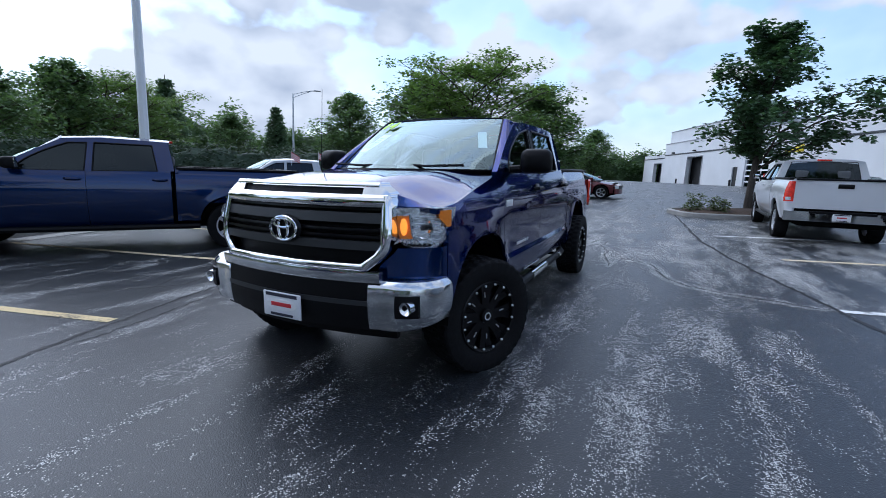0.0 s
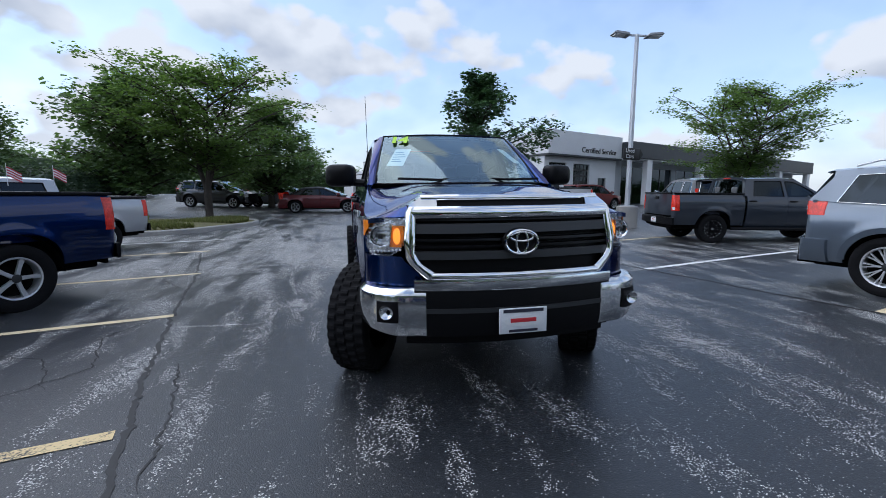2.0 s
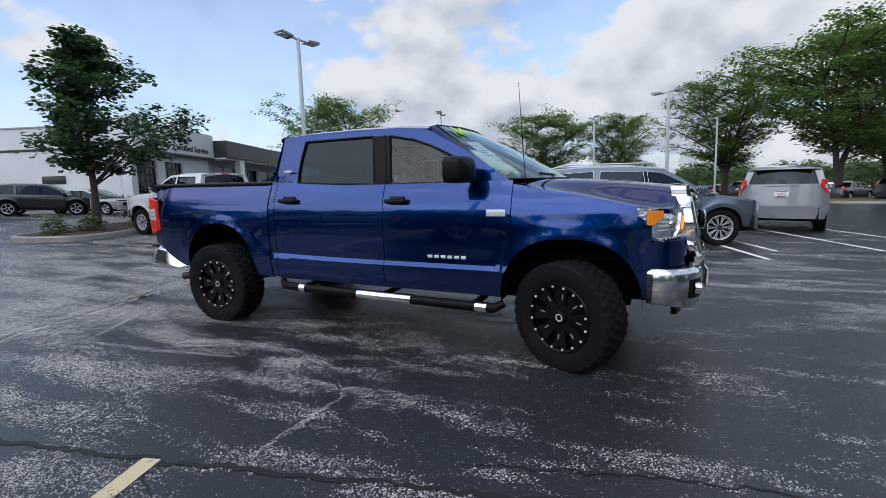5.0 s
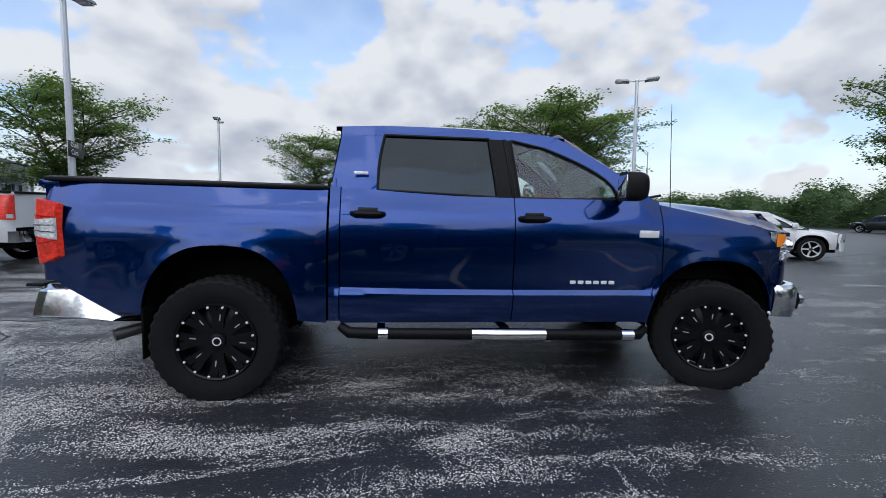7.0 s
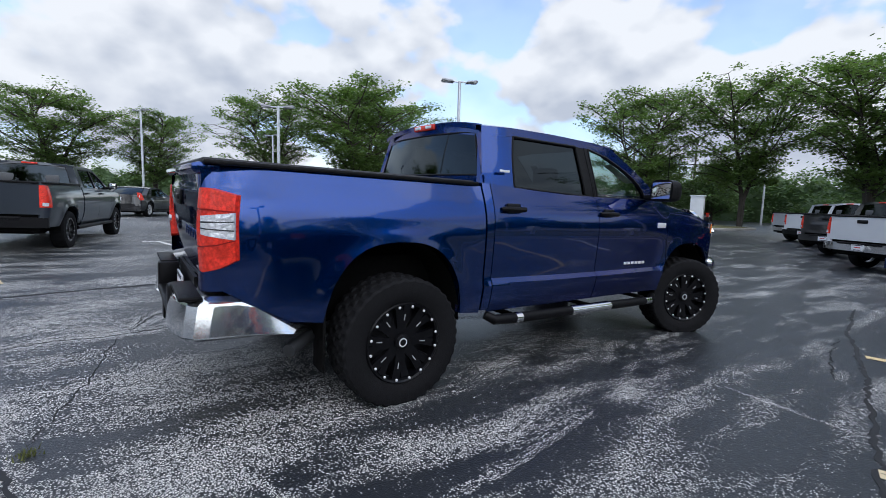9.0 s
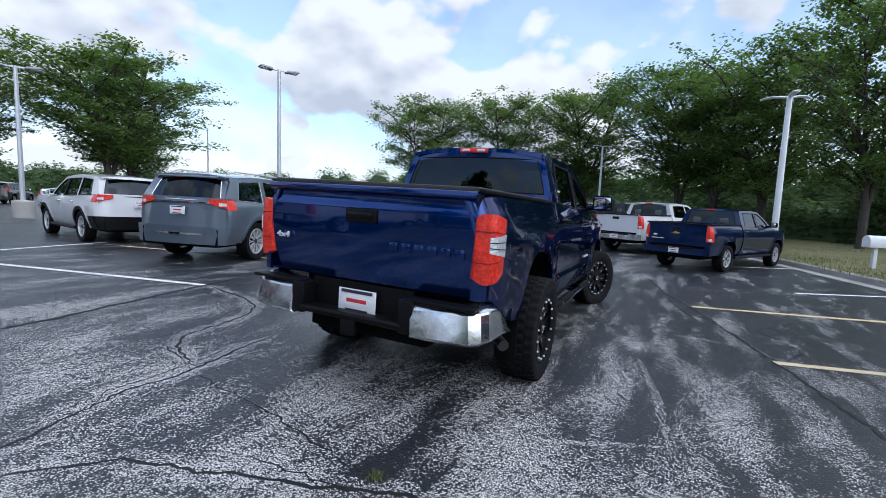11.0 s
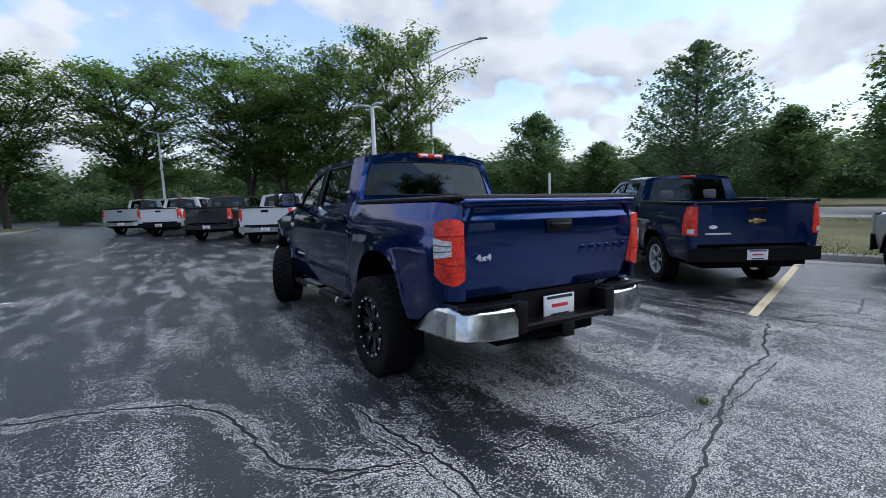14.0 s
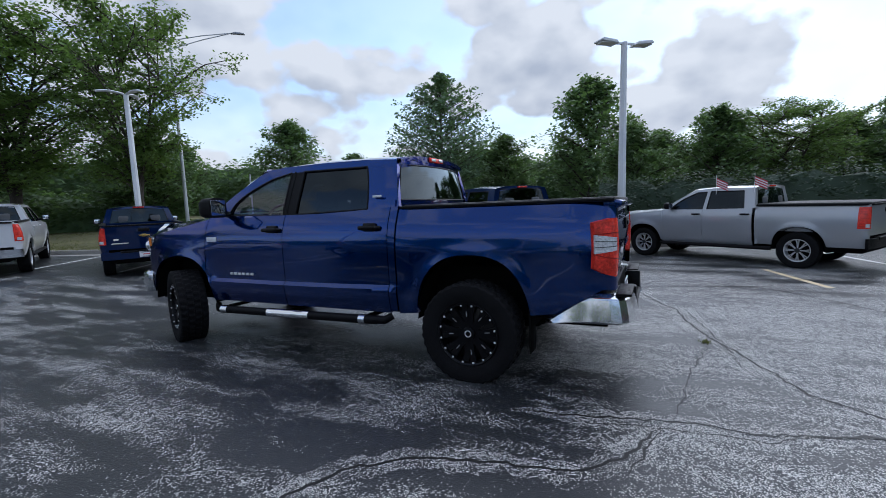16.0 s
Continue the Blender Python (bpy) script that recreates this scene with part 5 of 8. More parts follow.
# ---- parked vehicles ----
def vehicle(name, label, category, x, y, heading, paint, kind="pickup", size=1.0, style="six", trim=None, lower=None, handle=None, lamp="tall", rails=False, grille_mat=None,
            group="parked vehicles", bumper=None, tint=True, cover=False, emblem=None, seal=None, front_glass=None):
    trim, lower, handle, bumper = trim or BLACKPLASTIC, lower or paint, handle or paint, bumper or CHROME
    car = thing(name, on_ground(x, y, heading) @ Matrix.Scale(size, 4), label, category, group)
    S = {
        "pickup": dict(W=0.99, nose=-2.80, tail=3.05, yf=-1.82, yr=1.82, R=0.405, tw=0.27, zb=0.42, hw=0.50, ah=0.50, cuts=(-1.28, -0.20, 0.93),
                       belt=[(-1.4, 1.30), (0.0, 1.305), (1.0, 1.33)], fend=[(-2.5, 1.16), (-1.28, 1.275)], bonnet=[(-2.8, 1.20), (-2.4, 1.265), (-1.4, 1.32)],
                       edge=[(-0.62, 1.78), (0.0, 1.825), (0.95, 1.80)], topz=[(-1.15, 1.36), (-0.75, 1.60), (-0.42, 1.725), (0.0, 1.745), (0.9, 1.735)], roof=0.055,
                       edges=[(-1.30, -0.50, -0.03), (-1.05, -0.40, -0.10), (-0.22, -0.17), (-0.12, -0.08), (0.74, 0.68), (0.98, 0.92)],
                       screen=((-1.50, 1.335, 0.78, 0.33), (-0.56, 1.83, 0.64, 0.06)), back=((1.0, 1.36, 0.74, -0.05), (0.95, 1.79, 0.63, -0.04)), rw=0.24, bed=True),
        "suv": dict(W=0.96, nose=-2.38, tail=2.50, yf=-1.43, yr=1.43, R=0.388, tw=0.25, zb=0.33, hw=0.455, ah=0.44, cuts=(-1.02, -0.02, 1.02),
                    belt=[(-1.3, 1.06), (0.0, 1.10), (1.2, 1.15), (2.4, 1.20)], fend=[(-2.1, 0.93), (-1.02, 1.035)], bonnet=[(-2.38, 0.90), (-1.9, 1.015), (-1.1, 1.085)],
                    edge=[(-0.45, 1.60), (0.3, 1.665), (1.2, 1.665), (2.2, 1.60)], topz=[(-1.15, 1.10), (-0.7, 1.37), (-0.3, 1.535), (0.3, 1.585), (1.3, 1.585), (2.0, 1.53), (2.3, 1.50)], roof=0.05,
                    edges=[(-1.22, -0.34, -0.04), (-0.98, -0.24, -0.10), (-0.03, 0.02), (0.06, 0.10), (1.02, 0.98), (1.16, 1.12), (2.02, 1.86), (2.36, 2.12)],
                    screen=((-1.38, 1.085, 0.74, 0.28), (-0.38, 1.64, 0.61, 0.06)), back=((2.44, 1.16, 0.72, -0.12), (2.20, 1.585, 0.60, -0.08)), rw=0.24, bed=False),
        "crossover": dict(W=0.97, nose=-2.40, tail=2.34, yf=-1.45, yr=1.43, R=0.385, tw=0.25, zb=0.33, hw=0.45, ah=0.44, cuts=(-1.02, -0.02, 0.98),
                          belt=[(-1.3, 1.02), (0.0, 1.07), (1.2, 1.13), (2.4, 1.20)], fend=[(-2.1, 0.90), (-1.02, 1.00)], bonnet=[(-2.40, 0.84), (-1.9, 0.985), (-1.1, 1.05)],
                          edge=[(-0.40, 1.50), (0.3, 1.575), (1.0, 1.55), (1.9, 1.42)], topz=[(-1.15, 1.06), (-0.7, 1.29), (-0.2, 1.455), (0.3, 1.50), (1.0, 1.47), (1.6, 1.38), (2.1, 1.27)], roof=0.045,
                          edges=[(-1.25, -0.30, -0.04), (-0.98, -0.18, -0.09), (-0.03, 0.03), (0.05, 0.11), (0.98, 0.92), (1.08, 1.02), (1.90, 1.45), (2.20, 1.86)],
                          screen=((-1.40, 1.045, 0.74, 0.28), (-0.34, 1.545, 0.61, 0.06)), back=((2.30, 1.16, 0.70, -0.12), (1.88, 1.43, 0.58, -0.08)), rw=0.25, bed=False),
        "sedan": dict(W=0.92, nose=-2.32, tail=2.40, yf=-1.40, yr=1.40, R=0.345, tw=0.23, zb=0.25, hw=0.42, ah=0.39, cuts=(-0.98, 0.05, 0.98),
                      belt=[(-1.2, 0.93), (0.0, 0.955), (1.6, 0.99)], fend=[(-2.1, 0.72), (-0.98, 0.905)], bonnet=[(-2.32, 0.66), (-1.8, 0.83), (-1.0, 0.955)],
                      edge=[(-0.3, 1.34), (0.3, 1.385), (0.9, 1.345), (1.2, 1.29)], topz=[(-1.0, 0.98), (-0.5, 1.22), (0.1, 1.325), (0.7, 1.305), (1.2, 1.20), (1.6, 1.05)], roof=0.045,
                      edges=[(-1.15, -0.18, -0.04), (-0.92, -0.08, -0.09), (0.02, 0.10), (0.08, 0.16), (1.18, 0.85), (1.62, 1.06)],
                      screen=((-1.30, 0.955, 0.70, 0.25), (-0.20, 1.375, 0.56, 0.05)), back=((1.80, 1.0, 0.66, -0.10), (1.12, 1.335, 0.54, -0.05)), rw=0.22, bed=False),
    }[kind]
    W, nose, tail = S["W"], S["nose"], S["tail"]
    belt, fend = table(S["belt"]), table(S["fend"])
    mid = lerp(S["zb"], belt(0), 0.62)

    def xs_(yy, z):
        b = W - 0.055 * abs((z - mid) / (belt(0) - mid)) ** 2.2 * (1.0 if z > mid else 0.75)
        for yc in (S["yf"], S["yr"]):
            dd = math.hypot(yy - yc, z - S["R"])
            b += 0.022 * math.exp(-((dd - S["hw"] * 1.06) / 0.07) ** 2)
        return b - 0.16 * max((nose + 0.75 - yy) / 0.6, 0) ** 2 - (0.025 if S["bed"] else 0.075) * max((yy - tail + 0.5) / 0.45, 0) ** 2

    def end_y(xx, reach, sgn):
        q = abs(xx)
        if sgn < 0:
            return reach - (0.018 if S["bed"] else 0.06) * (q / 0.7) ** 2 - (0.25 if S["bed"] else 0.7) * max(q - W + 0.30, 0) ** 1.7
        return reach + 0.09 * (q / 0.7) ** 2 + 1.0 * max(q - W + 0.30, 0) ** 1.7

    a, b, c = S["cuts"]
    af, ar = (S["yf"], S["R"] * 1.02, S["ah"]), (S["yr"], S["R"] * 1.02, S["ah"])
    gx_ = lambda yy, z: lerp(W - 0.065, W - S["rw"], min(max((z - belt(yy)) / (S["edge"][1][1] - belt(0)), 0), 1.1)) - 0.10 * max((yy - tail + 0.7) / 0.7, 0) ** 2 * (0 if S["bed"] else 1)
    rail = (lambda yy: 1.385) if S["bed"] else belt
    g = 0.006
    for s in (-1, 1):
        side_panel("front_fender", nose + 0.32, a - g, lambda yy: S["zb"] + 0.06, fend, xs_, s, paint, car, (af,), S["hw"], 10)
        d1 = side_panel("front_door", a, b - g, lambda yy: S["zb"], belt, xs_, s, paint, car, (af,), S["hw"], 12)
        d2 = side_panel("rear_door", b, c - g, lambda yy: S["zb"], belt, xs_, s, paint, car, (ar,), S["hw"], 12)
        if S["bed"]:
            side_panel("bed_side", c + 0.06, end_y(W * 0.84, tail - 0.05, -1) - 0.11, lambda yy: S["zb"] + 0.08, rail, xs_, s, paint, car, (ar,), S["hw"], 12)
        else:
            side_panel("quarter_panel", c, end_y(W - 0.10, tail - 0.03, -1) - 0.11, lambda yy: S["zb"] + 0.04, belt, xs_, s, paint, car, (ar,), S["hw"], 12)
        hz = belt(0) - 0.12
        door_handle(d1, s * xs_(b, hz), b - 0.16, hz, s, handle)
        door_handle(d2, s * xs_(c, hz), c - 0.16, hz, s, handle)
        mirror(car, W - 0.05, S["edges"][1][0] + 0.04, belt(-1) + 0.10, s, trim if kind == "pickup" else paint, 0.19, 0.17)
        part("sill", tube([(s * (W - 0.05), S["yf"] + S["hw"], S["zb"] - 0.01), (s * (W - 0.05), S["yr"] - S["hw"], S["zb"] - 0.01)], 0.045, 8), lower if lower is not paint else BLACKPLASTIC, car)
        if trim is CHROME:
            part("side_moulding", tube([(s * (xs_(a, 0.55) + 0.004), a, S["zb"] + 0.20), (s * (xs_(c, 0.55) + 0.004), c, S["zb"] + 0.24)], 0.008, 6), CHROME, car)
        for yc in (S["yf"], S["yr"]):
            wheel(car, s * (W - S["tw"] / 2 - 0.015), yc, S["R"] - 0.01, S["R"], S["tw"], s, style, lug=False, rim_r=S["R"] * (0.62 if S["bed"] else 0.67))
            rows = [[(s * q, yc + (S["hw"] - 0.01) * math.cos(t), S["R"] + (S["ah"]) * math.sin(t)) for q in (0.5, W - 0.04)] for t in (math.pi * k / 14 for k in range(15))]
            part("arch_liner", grid(rows)[0], DARK, car)
        if lower is not paint:
            for yc in (S["yf"], S["yr"]):
                rows = []
                for t in (math.pi * (0.02 + 0.96 * k / 20) for k in range(21)):
                    ca, sa = math.cos(t), math.sin(t)
                    rows.append([(s * (xs_(yc + q * ca, S["R"] + q * sa * 0.97) + 0.012), yc + q * ca, S["R"] + q * sa * 0.97) for q in (S["hw"] - 0.02, S["hw"] + 0.055)])
                bm, vs = grid(rows)
                rim(bm, border(vs), (-s * 0.03, 0, 0))
                part("arch_trim", bm, lower, car)
    part("underbody", box(-W + 0.3, W - 0.3, nose + 0.3, tail - 0.2, S["zb"] - 0.05, belt(0) - 0.15, 0.03), DARK, car)

    def skin(nm, x0, x1, z0, z1, reach, sgn, mat, parent, lab="", nx=13, nz=5, lean_=0.0, depth=0.05):
        rows = []
        for i in range(nz + 1):
            v = i / nz
            rows.append([(q, end_y(q, reach + sgn * lean_ * v, sgn), lerp(z0, z1, v)) for q in (lerp(x0, x1, j / (nx - 1)) for j in range(nx))])
        bm, vs = grid(rows)
        rim(bm, border(vs), (0, sgn * depth, 0))
        return part(nm, bm, mat, parent, lab)

    hb, hf = table(S["bonnet"]), S["bonnet"][0][1]
    rows = []
    y1 = S["screen"][0][0]
    for k in range(15):
        v = k / 14
        row = []
        for j in range(17):
            u = j / 8 - 1
            yy = lerp(nose + 0.06 + 0.30 * abs(u) ** 2.4, y1 + 0.20 * u * u, v)
            xe, ze = xs_(max(yy, nose + 0.33), fend(yy)) - 0.005, fend(yy)
            row.append((xe * u, yy, lerp(ze, hb(yy), 1 - smooth(0.55, 1.0, abs(u)))))
        rows.append(row)
    bm, vs = grid(rows)
    rim(bm, border(vs), (0, 0, -0.03))
    part("bonnet", bm, paint, car)
    # front end
    fz = S["fend"][0][1]
    lo = S["zb"] + 0.02
    skin("front_bumper", -W + 0.088, W - 0.088, lo, lerp(lo, fz, 0.48), nose, 1, bumper if kind == "pickup" else paint, car, nx=17)
    skin("front_panel", -W + 0.088, W - 0.088, lerp(lo, fz, 0.46), hf, nose + 0.04, 1, paint, car, nx=17)
    gm = skin("grille", -W * 0.62, W * 0.62, lerp(lo, fz, 0.55), lerp(lo, fz, 0.98), nose + 0.015, 1, grille_mat or BLACKGLOSS, car)
    for i in range(4):
        z = lerp(lerp(lo, fz, 0.60), lerp(lo, fz, 0.92), i / 3)
        skin("grille_bar", -W * 0.60, W * 0.60, z, z + 0.025, nose + 0.0, 1, CHROME if trim is CHROME or kind == "pickup" else GUNMETAL, gm, nz=1)
    for s in (-1, 1):
        skin("headlamp", s * W * 0.64, s * (W - 0.090), lerp(lo, fz, 0.64), fz - 0.01, nose + 0.012, 1, CLEAR_LENS, car, nx=7)
    # rear end
    if S["bed"]:
        tgz = 1.385
        t = skin("tailgate", -W * 0.84, W * 0.84, 0.76, tgz, tail - 0.05, -1, paint, car, nx=13)
        part("tailgate_handle", box(-0.13, 0.13, tail - 0.06, tail - 0.035, 1.20, 1.29, 0.01), BLACKGLOSS, t)
        part("tailgate_lip", box(-W * 0.84, W * 0.84, tail - 0.14, tail - 0.035, tgz - 0.03, tgz + 0.012, 0.01), trim if trim is not CHROME else paint, t)
        part("bed_floor", box(-0.8, 0.8, c + 0.1, tail - 0.12, 0.80, 0.86), DARK, car)
        part("bed_front", box(-W + 0.05, W - 0.05, c + 0.06, c + 0.11, 0.5, 1.385), paint, car)
        for s in (-1, 1):
            part("bed_rail", box(min(s * (W - 0.16), s * (W - 0.045)), max(s * (W - 0.16), s * (W - 0.045)), c + 0.07, tail - 0.1, 1.36, 1.402, 0.012), BLACKPLASTIC, car)
            part("bed_inner", box(min(s * (W - 0.18), s * (W - 0.15)), max(s * (W - 0.18), s * (W - 0.15)), c + 0.1, tail - 0.1, 0.8, 1.37), paint, car)
        if cover:
            part("bed_cover", box(-W + 0.06, W - 0.06, c + 0.08, tail - 0.06, 1.388, 1.425, 0.012), cover if cover is not True else VINYL, car)
        rb = skin("rear_bumper", -W + 0.02, W - 0.02, 0.50, 0.70, tail, -1, bumper, car, nx=17)
        part("bumper_step", box(-0.55, 0.55, tail - 0.18, tail + 0.004, 0.66, 0.715, 0.01), BLACKPLASTIC, rb)
        skin("lower_tail", -W * 0.80, W * 0.80, 0.42, 0.78, tail - 0.10, -1, DARK, car)
        lz0, lz1, lw = 0.90, 1.33, 0.15
        if emblem:
            bow = prism([(-0.13, 1.078), (-0.12, 1.118), (-0.045, 1.118), (-0.045, 1.138), (0.045, 1.138), (0.045, 1.118), (0.13, 1.118), (0.12, 1.078), (0.045, 1.078), (0.045, 1.058), (-0.045, 1.058), (-0.045, 1.078)], "y", tail - 0.052, tail - 0.034, 0.004)
            part("emblem", bow, emblem, t)
            for k in range(9):
                part("badge_bar", box(0.36 + 0.042 * k, 0.392 + 0.042 * k, tail - 0.066, tail - 0.044, 0.905, 0.930, 0.003), BRIGHT, t)
            bm = bmesh.new()
            bmesh.ops.create_cone(bm, cap_ends=True, segments=28, radius1=0.5, radius2=0.5, depth=0.02, matrix=Matrix.Translation((0.62, tail - 0.058, 1.02)) @ Matrix.Diagonal((0.12, 1, 0.055, 1)) @ pose(0, 0, 0, 90))
            part("dealer_oval", bm, SIGNWHITE, t, "white oval dealer mark")
        licence_plate(car, 0, tail + 0.012, 0.60, 0.30, 0.15, 1)
    else:
        bz = table(S["belt"])(tail)
        t = skin("tailgate", -W + 0.10, W - 0.10, S["zb"] + 0.28, bz + 0.01, tail - 0.02, -1, paint, car, nx=15, lean_=0.05)
        rb = skin("rear_bumper", -W * 0.74, W * 0.74, S["zb"] + 0.02, S["zb"] + 0.34, tail + 0.026, -1, paint if lower is paint else lower, car, nx=17)
        if trim is CHROME:
            skin("bumper_strip", -W * 0.62, W * 0.62, S["zb"] + 0.19, S["zb"] + 0.225, tail + 0.038, -1, CHROME, rb, nz=1)
            skin("tail_strip", -W * 0.60, W * 0.60, bz - 0.10, bz - 0.075, tail - 0.026, -1, CHROME, t, nz=1)
        # added near-black block that paints the shade under the tail, behind the bumper
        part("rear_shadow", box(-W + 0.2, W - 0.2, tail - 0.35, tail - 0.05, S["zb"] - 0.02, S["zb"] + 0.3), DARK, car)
        if kind == "suv":
            part("roof_spoiler", prism([(1.98, S["edge"][-1][1] + 0.035), (2.26, S["edge"][-1][1] + 0.005), (2.27, S["edge"][-1][1] - 0.02), (2.02, S["edge"][-1][1] - 0.02)], "x", -W + 0.36, W - 0.36, 0.01), paint, car)
        lz0, lz1, lw = (bz - 0.20, bz - 0.01, 0.34) if lamp == "wide" else (bz - 0.22, bz + 0.12, 0.14) if lamp == "tall" else (bz - 0.16, bz - 0.02, 0.25)
        licence_plate(car, 0, tail + 0.012, lerp(S["zb"] + 0.34, bz, 0.55), 0.30, 0.15, 1)
        if kind == "sedan":
            rows = [[((W - 0.10) * u, lerp(1.80, tail - 0.06, v), lerp(0.985, 0.955, v) - 0.04 * abs(u) ** 4) for u in (j / 6 - 1 for j in range(13))] for v in (k / 6 for k in range(7))]
            part("boot_lid", grid(rows)[0], paint, car)
    for s in (-1, 1):
        def round_end(z, q_in, y_fwd, out, s=s):
            """Across the rear from q_in to the corner, round it, and y_fwd forward along the side."""
            reach, xe = (tail - 0.05, W * 0.84) if S["bed"] else (tail - 0.03, W - 0.10)
            ye, yc = end_y(xe, reach, -1), end_y(xe, reach, -1) - 0.11
            xc = xs_(yc, z)
            path = [(lerp(q_in, xe, k / 4), end_y(lerp(q_in, xe, k / 4), reach, -1)) for k in range(4)] if q_in < xe else []
            path += [(xe * (1 - t) ** 2 + xc * (1 - (1 - t) ** 2), ye * (1 - t * t) + yc * t * t) for t in (k / 6 for k in range(7))]
            path += [(xs_(yc - y_fwd * k / 3, z), yc - y_fwd * k / 3) for k in range(1, 4)] if y_fwd else []
            return [(s * (x_ + out * 0.7), y_ + out, z) for x_, y_ in path]

        rows = [round_end(lerp(lz0, lz1, k / 4), W * 0.84 if S["bed"] else W - 0.05 - lw, 0.10 if lamp != "tall" or not S["bed"] else 0.05, 0.010) for k in range(5)]
        if not S["bed"]:
            # the lamp narrows towards the middle of the tailgate
            rows = [[(px_, py_, lz1 - (lz1 - pz_) * lerp(0.45, 1.0, min(j / 5, 1))) for j, (px_, py_, pz_) in enumerate(r)] for r in rows]
        bm, vs = grid(rows)
        rim(bm, border(vs), (-s * 0.02, -0.03, 0))
        tl = part("tail_lamp", bm, RED_LENS, car, "red tail lamp")
        zm = lerp(lz0, lz1, 0.36 if not S["bed"] else 0.06)
        rows = [[p_ for p_ in round_end(lerp(zm, zm + (0.28 if not S["bed"] else 0.16) * (lz1 - lz0), k / 2), W * 0.84 if S["bed"] else W - 0.05 - lw * 0.6, 0, 0.014)][1:5] for k in range(3)]
        bm, vs = grid(rows)
        rim(bm, border(vs), (-s * 0.01, -0.01, 0))
        part("reverse_lamp", bm, CLEAR_LENS, tl)
        if not S["bed"]:
            zs_ = [lerp(S["zb"] + 0.02, S["zb"] + 0.34, k / 5) for k in range(6)]
            bm, vs = grid([round_end(z, W * 0.66, 0.20, 0.050 - 0.012 * abs(k - 3) / 3) for k, z in enumerate(zs_)])
            rim(bm, border(vs), (-s * 0.05, -0.03, 0))
            part("bumper_wrap", bm, paint if lower is paint else lower, rb)
        rows = [round_end(lerp(S["zb"] + 0.08, rail(tail), k / 8), W, 0, 0.0) for k in range(9)]
        bm, vs = grid(rows)
        rim(bm, border(vs), (-s * 0.04, -0.03, 0))
        part("rear_corner", bm, paint, car)
    def front_line(v):
        e = S["edges"][0]
        return lerp(e[0], e[1], v) + e[2] * 4 * v * (1 - v) + 0.03, lerp(belt(e[0]), table(S["edge"])(S["screen"][1][0]), v)

    gl = dict(belt=belt, top=table(S["topz"]), edge=table(S["edge"]), gx=gx_, roof=lambda yy: table(S["edge"])(yy) + S["roof"], roof_span=(S["screen"][1][0] + 0.0, S["back"][1][0] - 0.02), bow_f=0.06,
              front=front_line, seal_r=0.005 if trim is CHROME else 0.011, edges=S["edges"], screen=S["screen"], back=S["back"], seal=seal or (CHROME if trim is CHROME else BLACKPLASTIC))
    if kind != "pickup":
        gl["pillar_mats"] = {1: BLACKPLASTIC}
    greenhouse(car, gl, paint, front_glass or (GLASS_TINT if tint else GLASS_FRONT), GLASS_TINT)
    for s in (-1, 1):
        (yb, zb, xb, wb), (yt, zt, xt, wt_) = S["screen"]
        rows = []
        for k in range(9):
            v = k / 8
            ya, yo = lerp(yb + wb, yt + wt_, v), lerp(S["edges"][0][0], S["edges"][0][1], v) + S["edges"][0][2] * 4 * v * (1 - v) + 0.03
            za, zo = lerp(zb, zt, v), lerp(belt(S["edges"][0][0]), table(S["edge"])(yt), v)
            xa, xo = lerp(xb, xt, v), gx_(yo, zo)
            rows.append([(s * lerp(xa, xo, u), lerp(ya, yo, u), lerp(za, zo, u) + 0.01 * math.sin(math.pi * u)) for u in (0, 0.5, 1)])
        part("windscreen_pillar", grid(rows)[0], paint, car)
        (yb, zb, xb, wb), (yt, zt, xt, wt_) = S["back"]
        rows = []
        for k in range(7):
            v = k / 6
            e1 = S["edges"][-1]
            ya, yo = lerp(yb + wb, yt + wt_, v), lerp(e1[0], e1[1], v)
            zo = lerp(belt(e1[0]), table(S["edge"])(e1[1]), v)
            rows.append([(s * lerp(lerp(xb, xt, v), gx_(yo, zo), u), lerp(ya, yo, u), lerp(lerp(zb, zt, v), zo, u)) for u in (0, 0.5, 1)])
        part("rear_pillar", grid(rows)[0], paint, car)
    yb, zb, xb, wb = S["back"][0]
    if S["bed"]:
        part("cab_back", grid([[(q * u, yb - 0.05 * u * u + 0.002, z) for u in (j / 6 - 1 for j in range(13))] for z, q in ((0.9, W - 0.08), (zb, W - 0.10))])[0], paint, car)
    yt, zt, xt, wt_ = S["back"][1]
    part("roof_tail", grid([[((xt + 0.06) * u, yy + wt_ * u * u, z - 0.05 * abs(u) ** 3) for u in (j / 6 - 1 for j in range(13))] for yy, z in ((yt, zt - 0.01), (yt - 0.01, table(S["edge"])(yt) + S["roof"] * 0.9), (yt - 0.05, table(S["edge"])(yt) + S["roof"]))])[0], paint, car)
    if kind == "pickup":
        bq = part("brake_lamp", box(-0.14, 0.14, yt - 0.01, yt + 0.025, zt + 0.02, zt + 0.055, 0.006), RED_LENS, car)
    if rails:
        for s in (-1, 1):
            part("roof_rack", tube([(s * 0.60, -0.2, 1.70), (s * 0.62, -0.05, 1.745), (s * 0.62, 1.7, 1.735), (s * 0.58, 1.95, 1.67)], 0.015, 8), ALLOY, car)
    sc = 1.0
    interior(car, W - 0.20, S["edges"][1][0] - 0.05, S["edges"][-1][0] - 0.1, belt(0) - 0.55, belt(0) - 0.25, belt(0) + 0.28, -0.35, 0.55, belt(0) - 0.02)
    return car


def unit(x, y):
    k = math.hypot(x, y)
    return x / k, y / k


